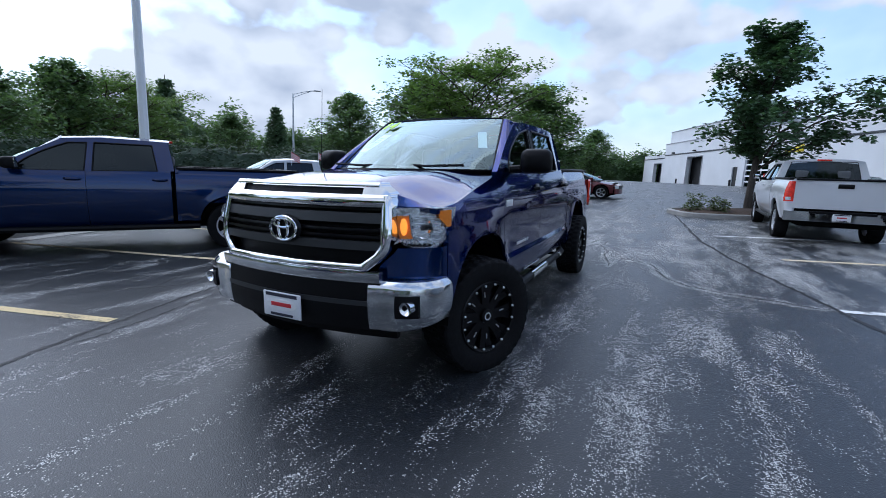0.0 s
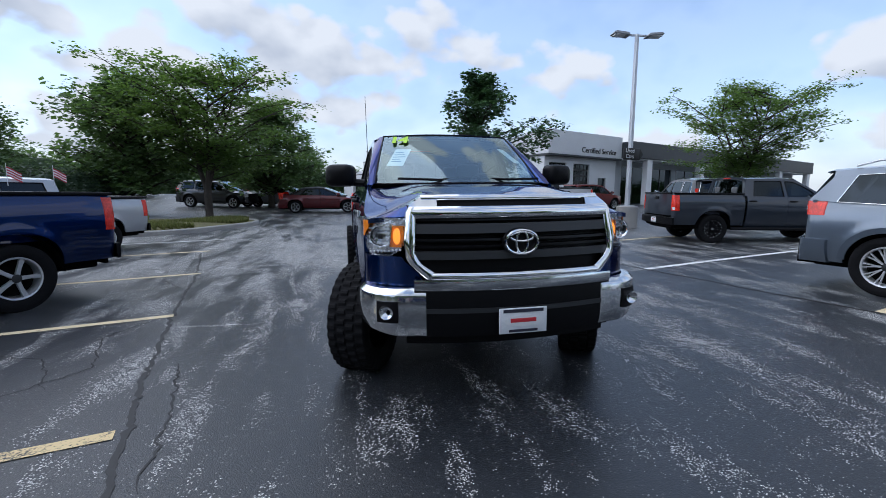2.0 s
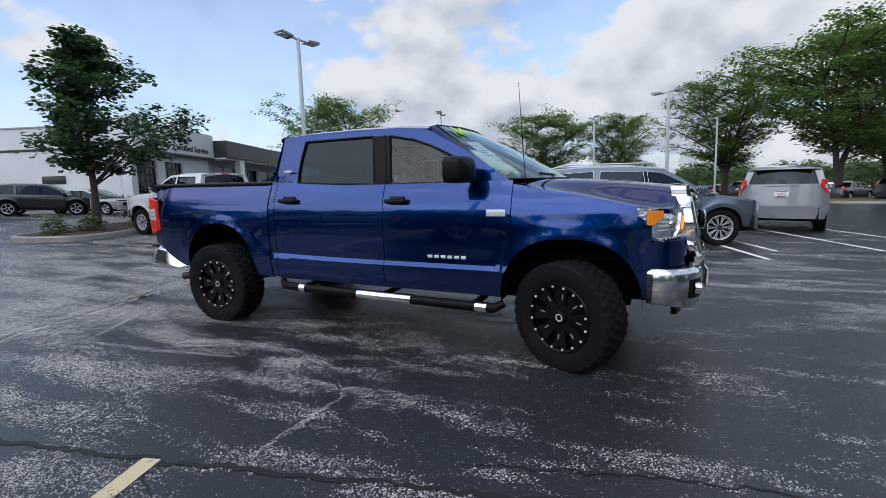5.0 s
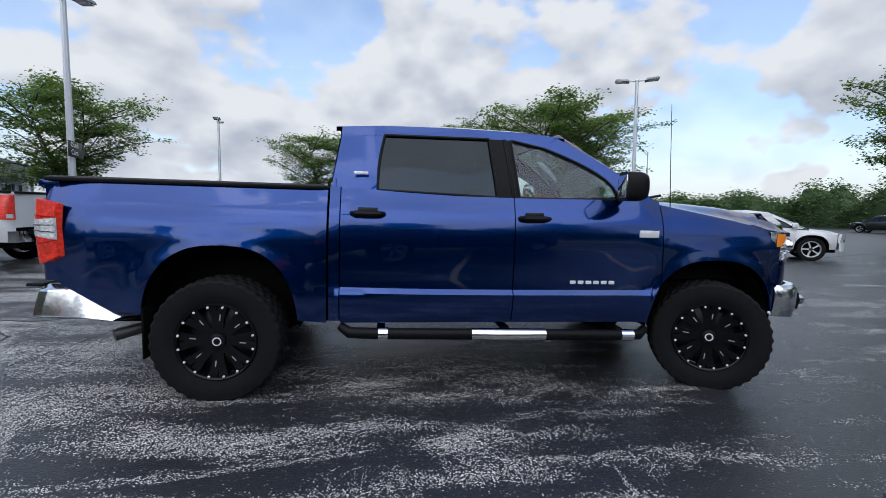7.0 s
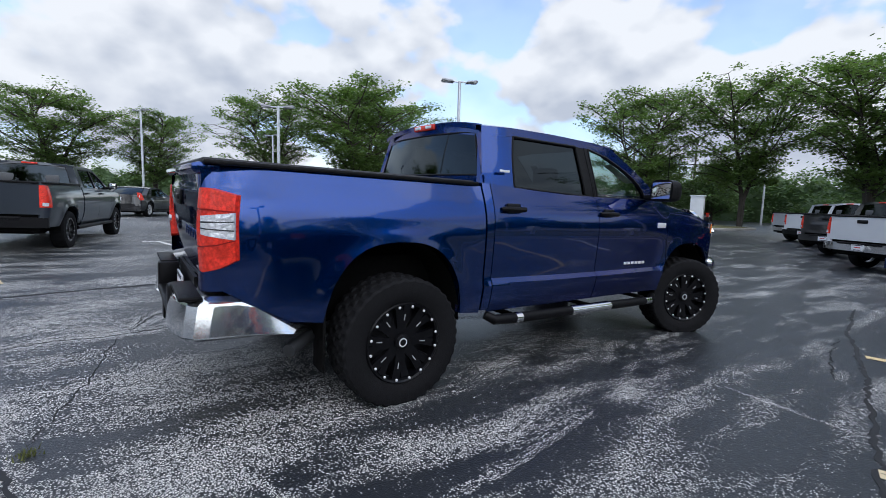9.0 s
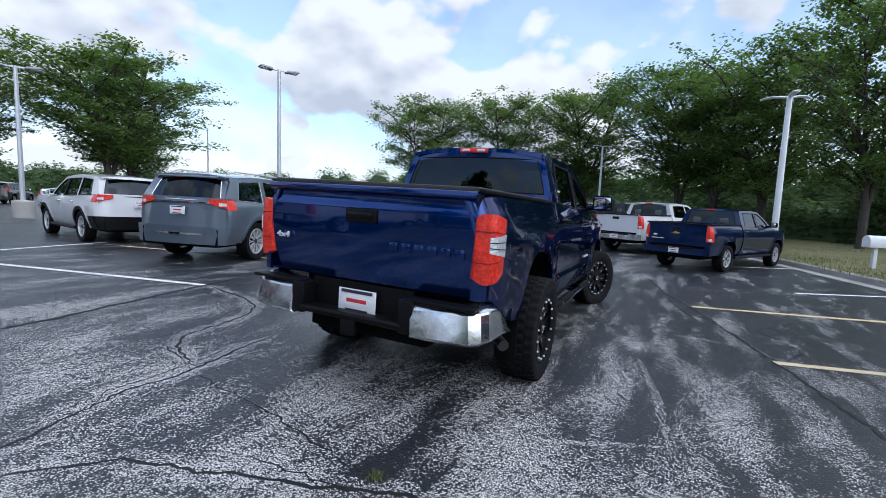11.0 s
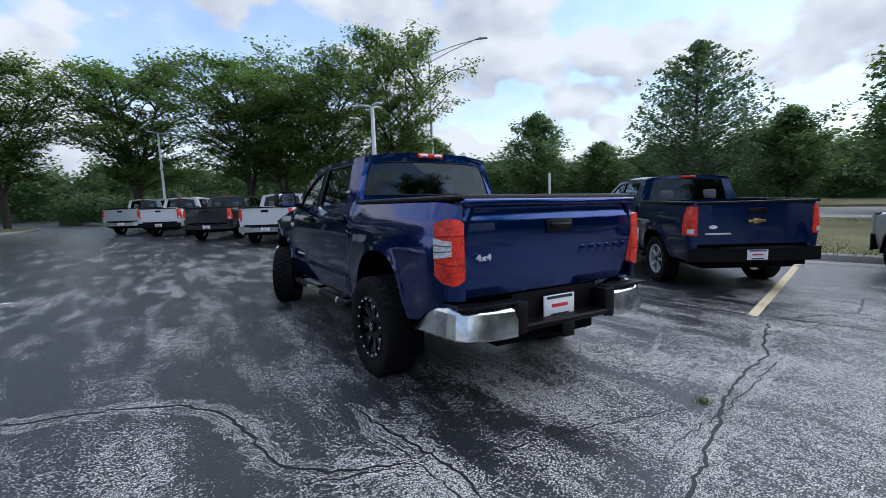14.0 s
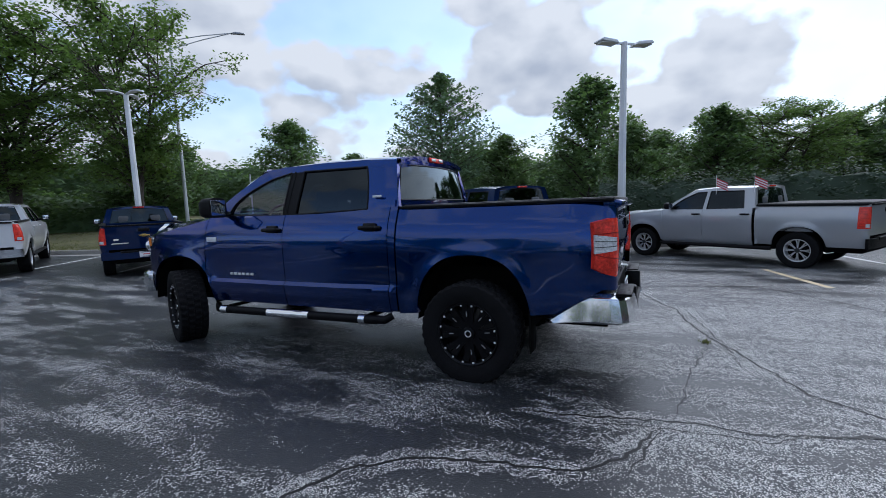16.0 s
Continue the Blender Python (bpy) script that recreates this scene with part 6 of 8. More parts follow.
def flag(parent, m):
    """A small car flag on a staff: striped cloth with a dark corner."""
    f = new("flag")
    f.parent = parent
    f.matrix_basis = m
    part("staff", tube([(0, 0, -0.05), (0, 0, 0.42)], 0.006, 6), SIGNWHITE, f)
    for k in range(7):
        z0, z1 = 0.16 + 0.028 * k, 0.16 + 0.028 * (k + 1)
        rows = [[(0.02 * math.sin(6 * u), u * 0.26, z - 0.55 * u * 0.26) for u in (j / 6 for j in range(7))] for z in (z0, z1)]
        part("stripe", grid(rows)[0], FLAGRED if k % 2 == 0 else SIGNWHITE, f)


FLAGRED = material("flag_red", (0.50, 0.03, 0.05), 0.8)
ANG = unit(-0.55, -0.84)
vehicle("pickup_truck", "dark green-black crew-cab pickup with alloy wheels, parked nose to the lawn", "pickup truck", -6.62, -0.42, ANG, NAVY, size=1.0, style="five", emblem=GOLD, bumper=BLACKPLASTIC)
fr = vehicle("pickup_truck", "silver crew-cab pickup with two small window flags", "pickup truck", -7.85, 4.80, unit(-0.53, -0.85), SILVER, size=0.885, style="vee", cover=True, lower=SILVER, handle=BLACKPLASTIC, bumper=BLACKPLASTIC)
flag(fr, Matrix.Translation((0.80, 0.05, 1.72)))
flag(fr, Matrix.Translation((0.80, 0.90, 1.72)))
vehicle("pickup_truck", "navy mid-size pickup with alloy wheels, parked by the lamp post", "pickup truck", -3.55, -10.2, unit(-0.48, -0.87), NAVY, size=0.90, style="six", bumper=NAVY, emblem=GOLD)
vehicle("pickup_truck", "white crew-cab pickup with chrome bumper, parked in the street row", "pickup truck", -1.86, -14.3, unit(-0.48, -0.87), WHITE, size=1.0, style="six")
vehicle("pickup_truck", "black pickup parked in the street row", "pickup truck", -0.20, -18.0, unit(-0.48, -0.87), BLACKP, size=1.0, style="six", bumper=BLACKP)
vehicle("pickup_truck", "white pickup with dark tailgate trim, parked in the street row", "pickup truck", 1.55, -22.0, unit(-0.48, -0.87), WHITE, size=1.0, style="six", bumper=BLACKPLASTIC)
vehicle("pickup_truck", "grey pickup parked at the end of the street row", "pickup truck", 3.3, -25.8, unit(-0.48, -0.87), SILVER, size=1.0, style="six")
vehicle("pickup_truck", "white crew-cab pickup with chrome bumper, parked beside the tree island", "pickup truck", 5.47, 10.1, unit(0.03, 1.0), WHITE, size=1.0, style="vee")
vehicle("pickup_truck", "dark grey mid-size pickup with black wheels", "pickup truck", 9.75, 4.70, unit(0.97, -0.21), GREY, size=0.90, style="black", bumper=BLACKPLASTIC, handle=BLACKPLASTIC)
vehicle("suv", "slate-blue three-row SUV with chrome trim and roof rails", "suv", 6.93, -2.22, unit(0.30, -0.954), SLATE, "suv", 1.01, "multi", trim=CHROME, lamp="wide", rails=True, tint=True, handle=CHROME, lower=SLATE_TRIM)
vehicle("suv", "white compact SUV parked in the second row", "suv", 11.75, -1.45, unit(0.98, -0.17), WHITE, "suv", 0.96, "five", lamp="wide", lower=BLACKPLASTIC)
vehicle("suv", "white crossover with a sloping roof parked by the aisle", "suv", 9.9, -12.0, unit(-0.60, -0.80), WHITE, "crossover", 0.98, "five", lamp="low", lower=WHITE)
vehicle("suv", "dull silver SUV parked in the second row", "suv", 12.3, -6.3, unit(0.97, -0.25), DULL_SILVER, "suv", 1.03, "five", lamp="tall")
vehicle("suv", "black SUV parked behind the lamp post", "suv", 12.6, 10.25, unit(0.35, 0.94), BLACKP, "suv", 1.05, "five", lamp="tall", trim=CHROME)

# ---- ground ----
def spaced(reach, near, n):
    return [math.copysign(near * math.sinh(abs(i) / n * math.asinh(reach / near)), i) for i in range(-n, n + 1)]


axis = spaced(900, 6, 60)
bm, _ = grid([[(x, y, ground_z(x, y)) for y in axis] for x in axis])
tagged(part("ground", bm, ASPHALT, angle=80), "worn grey asphalt car park with bare stone patches", "ground", kind="structure")


def ribbon(path, width, lift, wobble=0.0, step=0.06, taper_ends=False):
    """A flat strip along a plan path, laid just over the ground."""
    pts = [Vector((*p, 0)) for p in path]
    fine = []
    for a, b in zip(pts, pts[1:]):
        n = max(int((b - a).length / step), 1)
        fine += [a.lerp(b, k / n) for k in range(n)]
    fine.append(pts[-1])
    rows = []
    for i, p in enumerate(fine):
        t = (fine[min(i + 1, len(fine) - 1)] - fine[max(i - 1, 0)]).normalized()
        nrm = Vector((-t.y, t.x, 0))
        q = p + nrm * wobble * (noise.noise(p * 1.7) + 0.8 * noise.noise(p * 6.0) + 0.9 * noise.noise(p * 17.0))
        w = width * (1 + (0.6 * noise.noise(p * 9.0 + Vector((7, 3, 1))) if wobble else 0)) / 2
        if taper_ends:
            w *= min(1.0, 0.25 + min(i, len(fine) - 1 - i) / 8)
        rows.append([(c.x, c.y, ground_z(c.x, c.y) + lift) for c in (q - nrm * w, q + nrm * w)])
    return grid(rows)[0]


def marking(p, d, length, mat, label, width=0.11):
    k = math.hypot(*d)
    e = (p[0] + d[0] / k * length, p[1] + d[1] / k * length)
    tagged(part("parking_line", ribbon([p, e], width, 0.005, step=0.5), mat, smooth=False), label, "road marking", "parking lines", "structure")


LD = (-0.962, -0.272)
RD = (0.963, 0.268)
marking((-2.42, -2.66), LD, 5.2, YELLOWLINE, "worn yellow stall line on the asphalt")
marking((-3.02, 0.02), LD, 5.2, PALEYELLOW, "worn yellow stall line on the asphalt")
marking((-3.53, 2.74), LD, 5.2, PALEYELLOW, "worn yellow stall line on the asphalt")
marking((-4.18, 5.68), LD, 1.9, PALEYELLOW, "short worn yellow stall line on the asphalt")
marking((-4.45, 8.05), LD, 4.0, WHITELINE, "worn white stall line on the asphalt")
for p, ln in (((3.95, 1.28), 5.3), ((4.02, 4.60), 5.3), ((4.75, -1.68), 4.6), ((4.79, -4.40), 4.6), ((5.87, -4.75), 4.0), ((6.42, -6.54), 5.0), ((6.99, -8.10), 5.0), ((3.2, 7.4), 4.6), ((8.6, -11.5), 4.6)):
    pale = p in ((4.75, -1.68), (4.02, 4.60))
    marking(p, RD, ln, PALEYELLOW if pale else WHITELINE, "worn white stall line on the asphalt")
tagged(part("parking_line", ribbon([(9.0, 3.0), (10.6, -2.4), (11.6, -6.0)], 0.11, 0.005, step=0.5), WHITELINE, smooth=False), "white line along the stall heads", "road marking", "parking lines", "structure")
for x, y in ((-2.3, -9.2), (-1.2, -12.2), (0.6, -16.0), (-4.4, -5.6)):
    marking((x, y), (-0.9, -0.44), 4.2, WHITELINE, "worn white stall line on the asphalt")


def crack(path, width, label="dark crack in the asphalt"):
    tagged(part("crack", ribbon(path, width * 0.5, 0.004, 0.035, 0.05, True), SEALANT, smooth=False), label, "crack", "asphalt cracks", "structure")


crack([(-4.3, 5.4), (-3.58, 2.72), (-3.02, -0.05), (-2.42, -2.5), (-2.05, -3.7), (-1.7, -5.6)], 0.072, "long seam between two asphalt lanes")
crack([(2.35, 13.5), (2.86, 6.2), (3.40, 3.3), (3.95, 1.2), (4.55, -1.1), (6.40, -7.0), (9.5, -14.5), (11.2, -18.4)], 0.11, "long seam between two asphalt lanes")
def worn_crack(path, width, flank=0.16):
    """A crack whose broken edges have shed their seal coat: bare stones on both sides."""
    crack(path, width)
    tagged(part("worn_edge", ribbon(path, flank, 0.0025, 0.06, 0.05, True), BARESTONE, smooth=False), "bare pale stones along a crack", "worn asphalt", "worn edges", "structure")


BARESTONE = bare_stone_material()
worn_crack([(3.92, 1.25), (3.07, 1.43), (2.45, 1.68), (2.20, 2.05), (2.10, 2.50), (2.02, 2.85), (1.80, 3.12), (1.28, 3.30)], 0.045, 0.22)
worn_crack([(-3.43, 2.95), (-2.75, 3.23), (-2.15, 3.48), (-1.50, 3.62), (-0.85, 3.75), (-0.22, 4.03), (0.46, 4.26), (0.75, 4.58), (0.95, 5.4)], 0.045, 0.20)
worn_crack([(1.44, 2.32), (1.27, 3.19), (1.21, 3.49), (1.24, 3.81), (1.14, 4.12), (1.03, 4.50), (1.10, 5.2)], 0.040, 0.20)
worn_crack([(1.44, 2.71), (1.37, 3.20), (1.33, 3.60), (1.32, 3.86), (1.12, 4.20)], 0.020, 0.12)
worn_crack([(1.36, 3.29), (1.61, 3.21), (1.95, 3.12)], 0.032, 0.12)
crack([(-4.36, 4.05), (-3.81, 4.96), (-3.12, 5.44), (-2.50, 5.80), (-1.6, 6.6)], 0.034)
crack([(-0.6, 3.72), (0.4, 3.5), (1.25, 3.36)], 0.022)
worn_crack([(-2.24, 3.57), (-1.58, 3.71), (0.17, 3.98)], 0.020, 0.16)
crack([(-2.45, -1.55), (-2.17, -2.54), (-2.06, -3.25)], 0.03)
crack([(-3.4, 2.9), (-4.6, 3.4), (-5.6, 3.2), (-6.6, 3.9)], 0.03)
crack([(-3.05, 0.1), (-3.4, -0.7), (-3.1, -1.5), (-3.7, -2.4)], 0.025)
crack([(-3.35, 1.4), (-3.9, 2.2), (-4.3, 3.6)], 0.022)
crack([(-4.3, -1.0), (-3.6, -1.2), (-3.2, -1.9)], 0.022)
crack([(-6.0, 8.0), (-4.6, 7.2), (-3.2, 7.6), (-2.4, 6.8)], 0.028)
for path in ([(-2.95, -0.46), (-2.02, -0.51)], [(-1.29, 2.92), (-2.02, 2.53)], [(-2.02, 2.53), (-1.93, 1.58), (-1.77, 0.79)]):
    tagged(part("old_line", ribbon(path, 0.06, 0.003, 0.01, 0.05, True), BARESTONE, smooth=False), "faint remains of an old painted line", "road marking", "old lines", "structure")

# kerb and lawn along the street
KERB = [(-15.5, 25.0), (-9.35, 2.2), (-5.3, -12.8), (-3.2, -18.6), (2.0, -29.8), (9.0, -42.0)]


def along(path, step=1.0):
    pts = [Vector((*p, 0)) for p in path]
    out = []
    for a, b in zip(pts, pts[1:]):
        n = max(int((b - a).length / step), 1)
        out += [a.lerp(b, k / n) for k in range(n)]
    out.append(pts[-1])
    for _ in range(6):
        out = [out[0]] + [(out[i - 1] + out[i] * 2 + out[i + 1]) / 4 for i in range(1, len(out) - 1)] + [out[-1]]
    nrm = []
    for i in range(len(out)):
        t = (out[min(i + 1, len(out) - 1)] - out[max(i - 1, 0)]).normalized()
        nrm.append(Vector((t.y, -t.x, 0)))
    return out, nrm


def strip(path, offsets, step=1.0, rough=0.0):
    """A strip beside a path: offsets is a list of (distance outwards, height over the ground)."""
    pts, nrm = along(path, step)
    rows = []
    for p, n in zip(pts, nrm):
        rows.append([(q.x, q.y, ground_z(q.x, q.y) + h + rough * noise.noise(q * 0.8)) for q, h in ((p + n * o, h) for o, h in offsets)])
    return grid(rows)[0]


tagged(part("kerb", strip(KERB, [(-0.02, -0.05), (0.0, 0.13), (0.03, 0.155), (0.14, 0.155), (0.15, 0.10)], 1.0), CONCRETE), "pale concrete kerb along the lawn", "kerb", kind="structure")
tagged(part("gutter", strip(KERB, [(-0.42, 0.008), (-0.02, 0.008)], 1.0), CONCRETE), "concrete gutter at the kerb", "gutter", kind="structure")
tagged(part("lawn", strip(KERB, [(0.15, 0.13), (0.4, 0.16), (2, 0.18), (5, 0.20), (9, 0.18), (12.3, 0.14)], 1.0, 0.05), LAWN), "mown lawn strip along the street", "lawn", kind="structure")
tagged(part("sidewalk", strip(KERB, [(12.3, 0.14), (12.32, 0.17), (14.0, 0.17), (14.02, 0.10)], 1.5), CONCRETE), "concrete path beside the street", "pavement", kind="structure")
tagged(part("road", strip(KERB, [(14.05, 0.06), (24.0, 0.06)], 1.5), ROADGREY), "pale concrete street", "road", kind="structure")
tagged(part("verge", strip(KERB, [(24.0, 0.05), (24.1, 0.2), (30, 0.25), (45, 0.3), (110, 0.4)], 2.0, 0.1), LAWN), "grass verge across the street", "lawn", kind="structure")


def blades(area, count, h, mat, name, label, seed):
    """Grass: upright bent blades scattered by the function area(rng) -> (x, y, z)."""
    rng = random.Random(seed)
    verts, faces = [], []
    for _ in range(count):
        x, y, z = area(rng)
        a, hh, w = rng.uniform(0, 6.28), h * rng.uniform(0.5, 1.3), 0.012 * (h / 0.09)
        dx, dy = math.cos(a), math.sin(a)
        lx, ly = rng.uniform(-0.5, 0.5) * hh, rng.uniform(-0.5, 0.5) * hh
        i = len(verts)
        verts += [(x - dx * w, y - dy * w, z), (x + dx * w, y + dy * w, z), (x + lx, y + ly, z + hh)]
        faces.append((i, i + 1, i + 2))
    me = bpy.data.meshes.new(name)
    me.from_pydata(verts, [], faces)
    return tagged(mesh_part(name, me, mat, smooth=False), label, "grass", kind="stuff")


kp, kn = along(KERB, 1.0)


def lawn_spot(rng):
    i = rng.randrange(14, len(kp) - 14)
    o = 0.2 + 11.5 * rng.random() ** 1.3
    q = kp[i] + kn[i] * o + Vector((rng.uniform(-0.6, 0.6), rng.uniform(-0.6, 0.6), 0))
    return q.x, q.y, ground_z(q.x, q.y) + 0.155


blades(lawn_spot, 60000, 0.07, GRASS, "lawn_grass", "short dry grass blades of the lawn strip", 3)


def island(name, outline, fill, label):
    """A kerbed planting island: rounded plan, concrete rim, raised bed."""
    n = len(outline)
    pts = []
    for i in range(n):
        a, b, c = Vector((*outline[i - 1], 0)), Vector((*outline[i], 0)), Vector((*outline[(i + 1) % n], 0))
        r = min((a - b).length, (c - b).length) * 0.42
        p0, p2 = b + (a - b).normalized() * r, b + (c - b).normalized() * r
        pts += [p0 * (1 - t) ** 2 + b * 2 * t * (1 - t) + p2 * t * t for t in (k / 6 for k in range(7))]
    mid = sum(pts, Vector()) / len(pts)
    rows = []
    for inset, h in ((0.0, -0.05), (0.0, 0.13), (0.03, 0.155), (0.15, 0.155), (0.16, 0.11)):
        rows.append([(q.x, q.y, ground_z(q.x, q.y) + h) for q in (p + (mid - p).normalized() * inset for p in pts)])
    k = tagged(part("kerb", grid(rows, close_v=True)[0], CONCRETE), label, "kerb", kind="structure")
    rows = []
    for f, h in ((1.0, 0.11), (0.75, 0.19), (0.4, 0.23), (0.02, 0.25)):
        rows.append([(q.x, q.y, ground_z(q.x, q.y) + h) for q in (mid + (p - mid) * f * 0.97 for p in pts)])
    part(name, grid(rows, close_v=True)[0], fill, k)
    return pts, mid


isl_pts, isl_mid = island("planting_bed", [(1.9, 14.2), (2.7, 12.0), (4.5, 12.3), (8.6, 14.6), (8.2, 16.6), (5.0, 15.9)], MULCH, "kerbed tree island with mulch")
gi_pts, gi_mid = island("grass_bed", [(-4.35, 12.9), (-4.9, 14.9), (-11.5, 15.2), (-14.0, 10.0), (-8.0, 9.0), (-6.2, 9.7)], LAWN, "kerbed grass island at the aisle's end")
island("grass_bed", [(31, -20), (33, -13), (44, -12), (46, -20)], LAWN, "kerbed grass island across the lot")
island("grass_bed", [(10.5, -31), (13.0, -29.5), (18, -34), (16, -38), (10, -36)], LAWN, "kerbed grass island by the ticket box")


def in_island(pts, mid):
    def spot(rng):
        p = pts[rng.randrange(len(pts))]
        q = mid + (p - mid) * (rng.random() ** 0.5) * 0.9
        return q.x, q.y, ground_z(q.x, q.y) + 0.15
    return spot


blades(lambda rng: (-0.69 + rng.gauss(0, 0.028), 3.72 + rng.gauss(0, 0.028), ground_z(-0.69, 3.72)), 60, 0.032, GRASS, "weed", "small green weed growing from a crack in the asphalt", 9)
blades(in_island(gi_pts, gi_mid), 14000, 0.16, GRASS, "island_grass", "rough green grass of the aisle island", 5)


# ---- lamp posts and signs ----
def lamp_post(x, y, h, heads, turn, label, pier=0.0, style="box", mat=None, r=0.095):
    z = ground_z(x, y)
    post = thing("lamp_post", pose(x, y, z, 0, 0, turn), label, "lamp post", "car park lamps")
    mat = mat or STEEL
    if pier:
        part("pier", lathe([(-0.1, 0.36), (pier - 0.03, 0.36), (pier, 0.33), (pier, 0.001)], axis="z", n=28), CONCRETE, post, "round concrete base")
        part("base_plate", box(-0.18, 0.18, -0.18, 0.18, pier, pier + 0.03, 0.005), mat, post)
    n4 = []
    for zz in (pier, h * 0.5, h):
        w = lerp(r, r * 0.72, zz / h)
        n4.append([(w * math.cos(a), w * math.sin(a), zz) for a in (math.pi / 8 + math.pi / 4 * k for k in range(8))])
    bm, vs = grid(n4, close_v=True)
    bm.faces.new(vs[-1])
    part("pole", bm, mat, post, angle=30)
    for k in range(heads):
        a = 2 * math.pi * k / heads
        hd = new("lamp_head")
        hd.parent = post
        hd.matrix_basis = Matrix.Translation((0, 0, h)) @ pose(0, 0, 0, 0, 0, math.degrees(a))
        if style == "box":
            part("arm", box(0.05, 0.34, -0.03, 0.03, -0.07, -0.01, 0.008), mat, hd)
            bm = prism([(0.30, -0.09), (0.36, 0.0), (0.78, 0.045), (0.86, 0.01), (0.86, -0.03)], "y", -0.20, 0.20, 0.012)
            part("housing", bm, ROOFMETAL if mat is STEEL else mat, hd)
            part("lens", box(0.38, 0.82, -0.16, 0.16, -0.075, -0.045), SIGNWHITE, hd)
        else:
            rows = []
            for q in range(9):
                t = q / 8
                c = Vector((0.05 + 0.78 * t, 0, 0.10 * math.sin(t * 2.2) - 0.06 * t))
                w = 0.05 + 0.07 * math.sin(math.pi * t)
                rows.append([(c.x, c.y + w * math.cos(b), c.z + 0.035 * math.sin(b)) for b in (2 * math.pi * j / 10 for j in range(10))])
            bm, vs = grid(rows, close_v=True)
            bm.faces.new(vs[0]), bm.faces.new(vs[-1])
            part("arm", bm, mat, hd)
    return post


pa = lamp_post(8.60, 8.75, 6.55, 2, -8, "grey twin-head lamp post on a round concrete base", 0.75)
sg = new("arrow_sign")
sg.parent = pa
sg.matrix_basis = Matrix.Translation((-0.02, -0.13, 2.55)) @ pose(0, 0, 0, 0, 0, 18)
part("board", box(-0.36, 0.36, -0.015, 0.015, -0.20, 0.20, 0.01), SIGNBLACK, sg, "black direction sign")
part("board", prism([(0.36, -0.20), (0.52, 0.0), (0.36, 0.20)], "y", -0.015, 0.015), SIGNBLACK, sg)
words("lettering", "Used\nCars", 0.19, Matrix.Translation((-0.08, -0.020, 0.01)) @ pose(0, 0, 0, 90), SIGNWHITE, sg, "white lettering", 0.002)
words("lettering", "Used\nCars", 0.19, Matrix.Translation((0.08, 0.020, 0.01)) @ pose(0, 0, 0, 90, 0, 180), SIGNWHITE, sg, "white lettering", 0.002)
lamp_post(13.9, -9.75, 7.0, 2, 65, "grey twin-head lamp post across the lot", 0.75)
lamp_post(21.5, -3.5, 6.0, 2, 60, "grey twin-head lamp post across the lot", 0.7)
lamp_post(27.0, 11.5, 6.9, 2, 10, "grey twin-head lamp post near the showroom", 0.7)
lamp_post(42.0, 2.0, 8.0, 2, 30, "distant grey lamp post", 0.7)
lamp_post(40.0, -8.0, 7.0, 2, 30, "distant grey lamp post", 0.7)
lamp_post(-5.37, -13.2, 5.45, 3, 95, "white lamp post with curved arms on the lawn edge", 0.0, "curve", WHITE_STEEL, 0.11)
lamp_post(-10.2, 2.3, 5.9, 2, 130, "pale twin-head lamp post between two stalls", 0.0, "box", WHITE_STEEL, 0.125)
lamp_post(2.8, -33.0, 6.5, 2, 40, "white lamp post beyond the street row", 0.0, "curve", WHITE_STEEL, 0.10)


def street_lamp(x, y, h, reach, turn, label):
    z = ground_z(x, y)
    p = thing("street_lamp", pose(x, y, z, 0, 0, turn), label, "street lamp", "street lamps")
    part("pole", tube([(0, 0, 0), (0, 0, h * 0.5), (0, 0, h * 0.95)], [0.11, 0.09, 0.06], 10), STEEL, p)
    part("arm", tube([(0, 0, h * 0.90), (reach * 0.5, 0, h * 0.955), (reach, 0, h)], 0.03, 8), STEEL, p)
    part("arm", tube([(0, 0, h * 0.94), (reach * 0.5, 0, h * 0.975), (reach, 0, h)], 0.03, 8), STEEL, p)
    part("lamp_head", prism([(reach - 0.1, h - 0.05), (reach + 0.15, h + 0.06), (reach + 0.65, h + 0.04), (reach + 0.70, h - 0.04)], "y", -0.12, 0.12, 0.02), ROOFMETAL, p)


street_lamp(-13.4, -22.1, 11.6, 3.3, 135, "tall street lamp with a long slanted arm")
street_lamp(-30, 27.5, 7.6, 1.8, 40, "street lamp behind the hedge")
street_lamp(46, -30, 9.5, 2.0, 120, "distant grey street lamp on a steel pole")
street_lamp(16, -52, 9.0, 2.0, 200, "distant grey street lamp on a steel pole")


def utility_pole(x, y, h, turn, label):
    z = ground_z(x, y)
    p = thing("utility_pole", pose(x, y, z, 0, 0, turn), label, "utility pole", "utility poles")
    part("pole", tube([(0, 0, -0.2), (0, 0, h * 0.5), (0, 0, h)], [0.17, 0.14, 0.10], 10), BARK, p)
    part("crossarm", box(-1.1, 1.1, -0.06, 0.06, h - 0.75, h - 0.62, 0.01), BARK, p)
    for q in (-1.0, -0.45, 0.45, 1.0):
        part("insulator", lathe([(h - 0.62, 0.03), (h - 0.55, 0.05), (h - 0.48, 0.03), (h - 0.46, 0.001)], axis="z", n=10), ROOFMETAL, p).location = (q, 0, 0)
    part("transformer", lathe([(h - 2.1, 0.001), (h - 2.1, 0.20), (h - 1.4, 0.20), (h - 1.3, 0.14), (h - 1.3, 0.001)], axis="z", n=16), ROOFMETAL, p).location = (0.3, 0, 0)


utility_pole(36.3, -60.0, 12.0, 20, "weathered wooden utility pole with a grey transformer")
utility_pole(26.8, -59.2, 9.8, 20, "weathered wooden utility pole by the street")


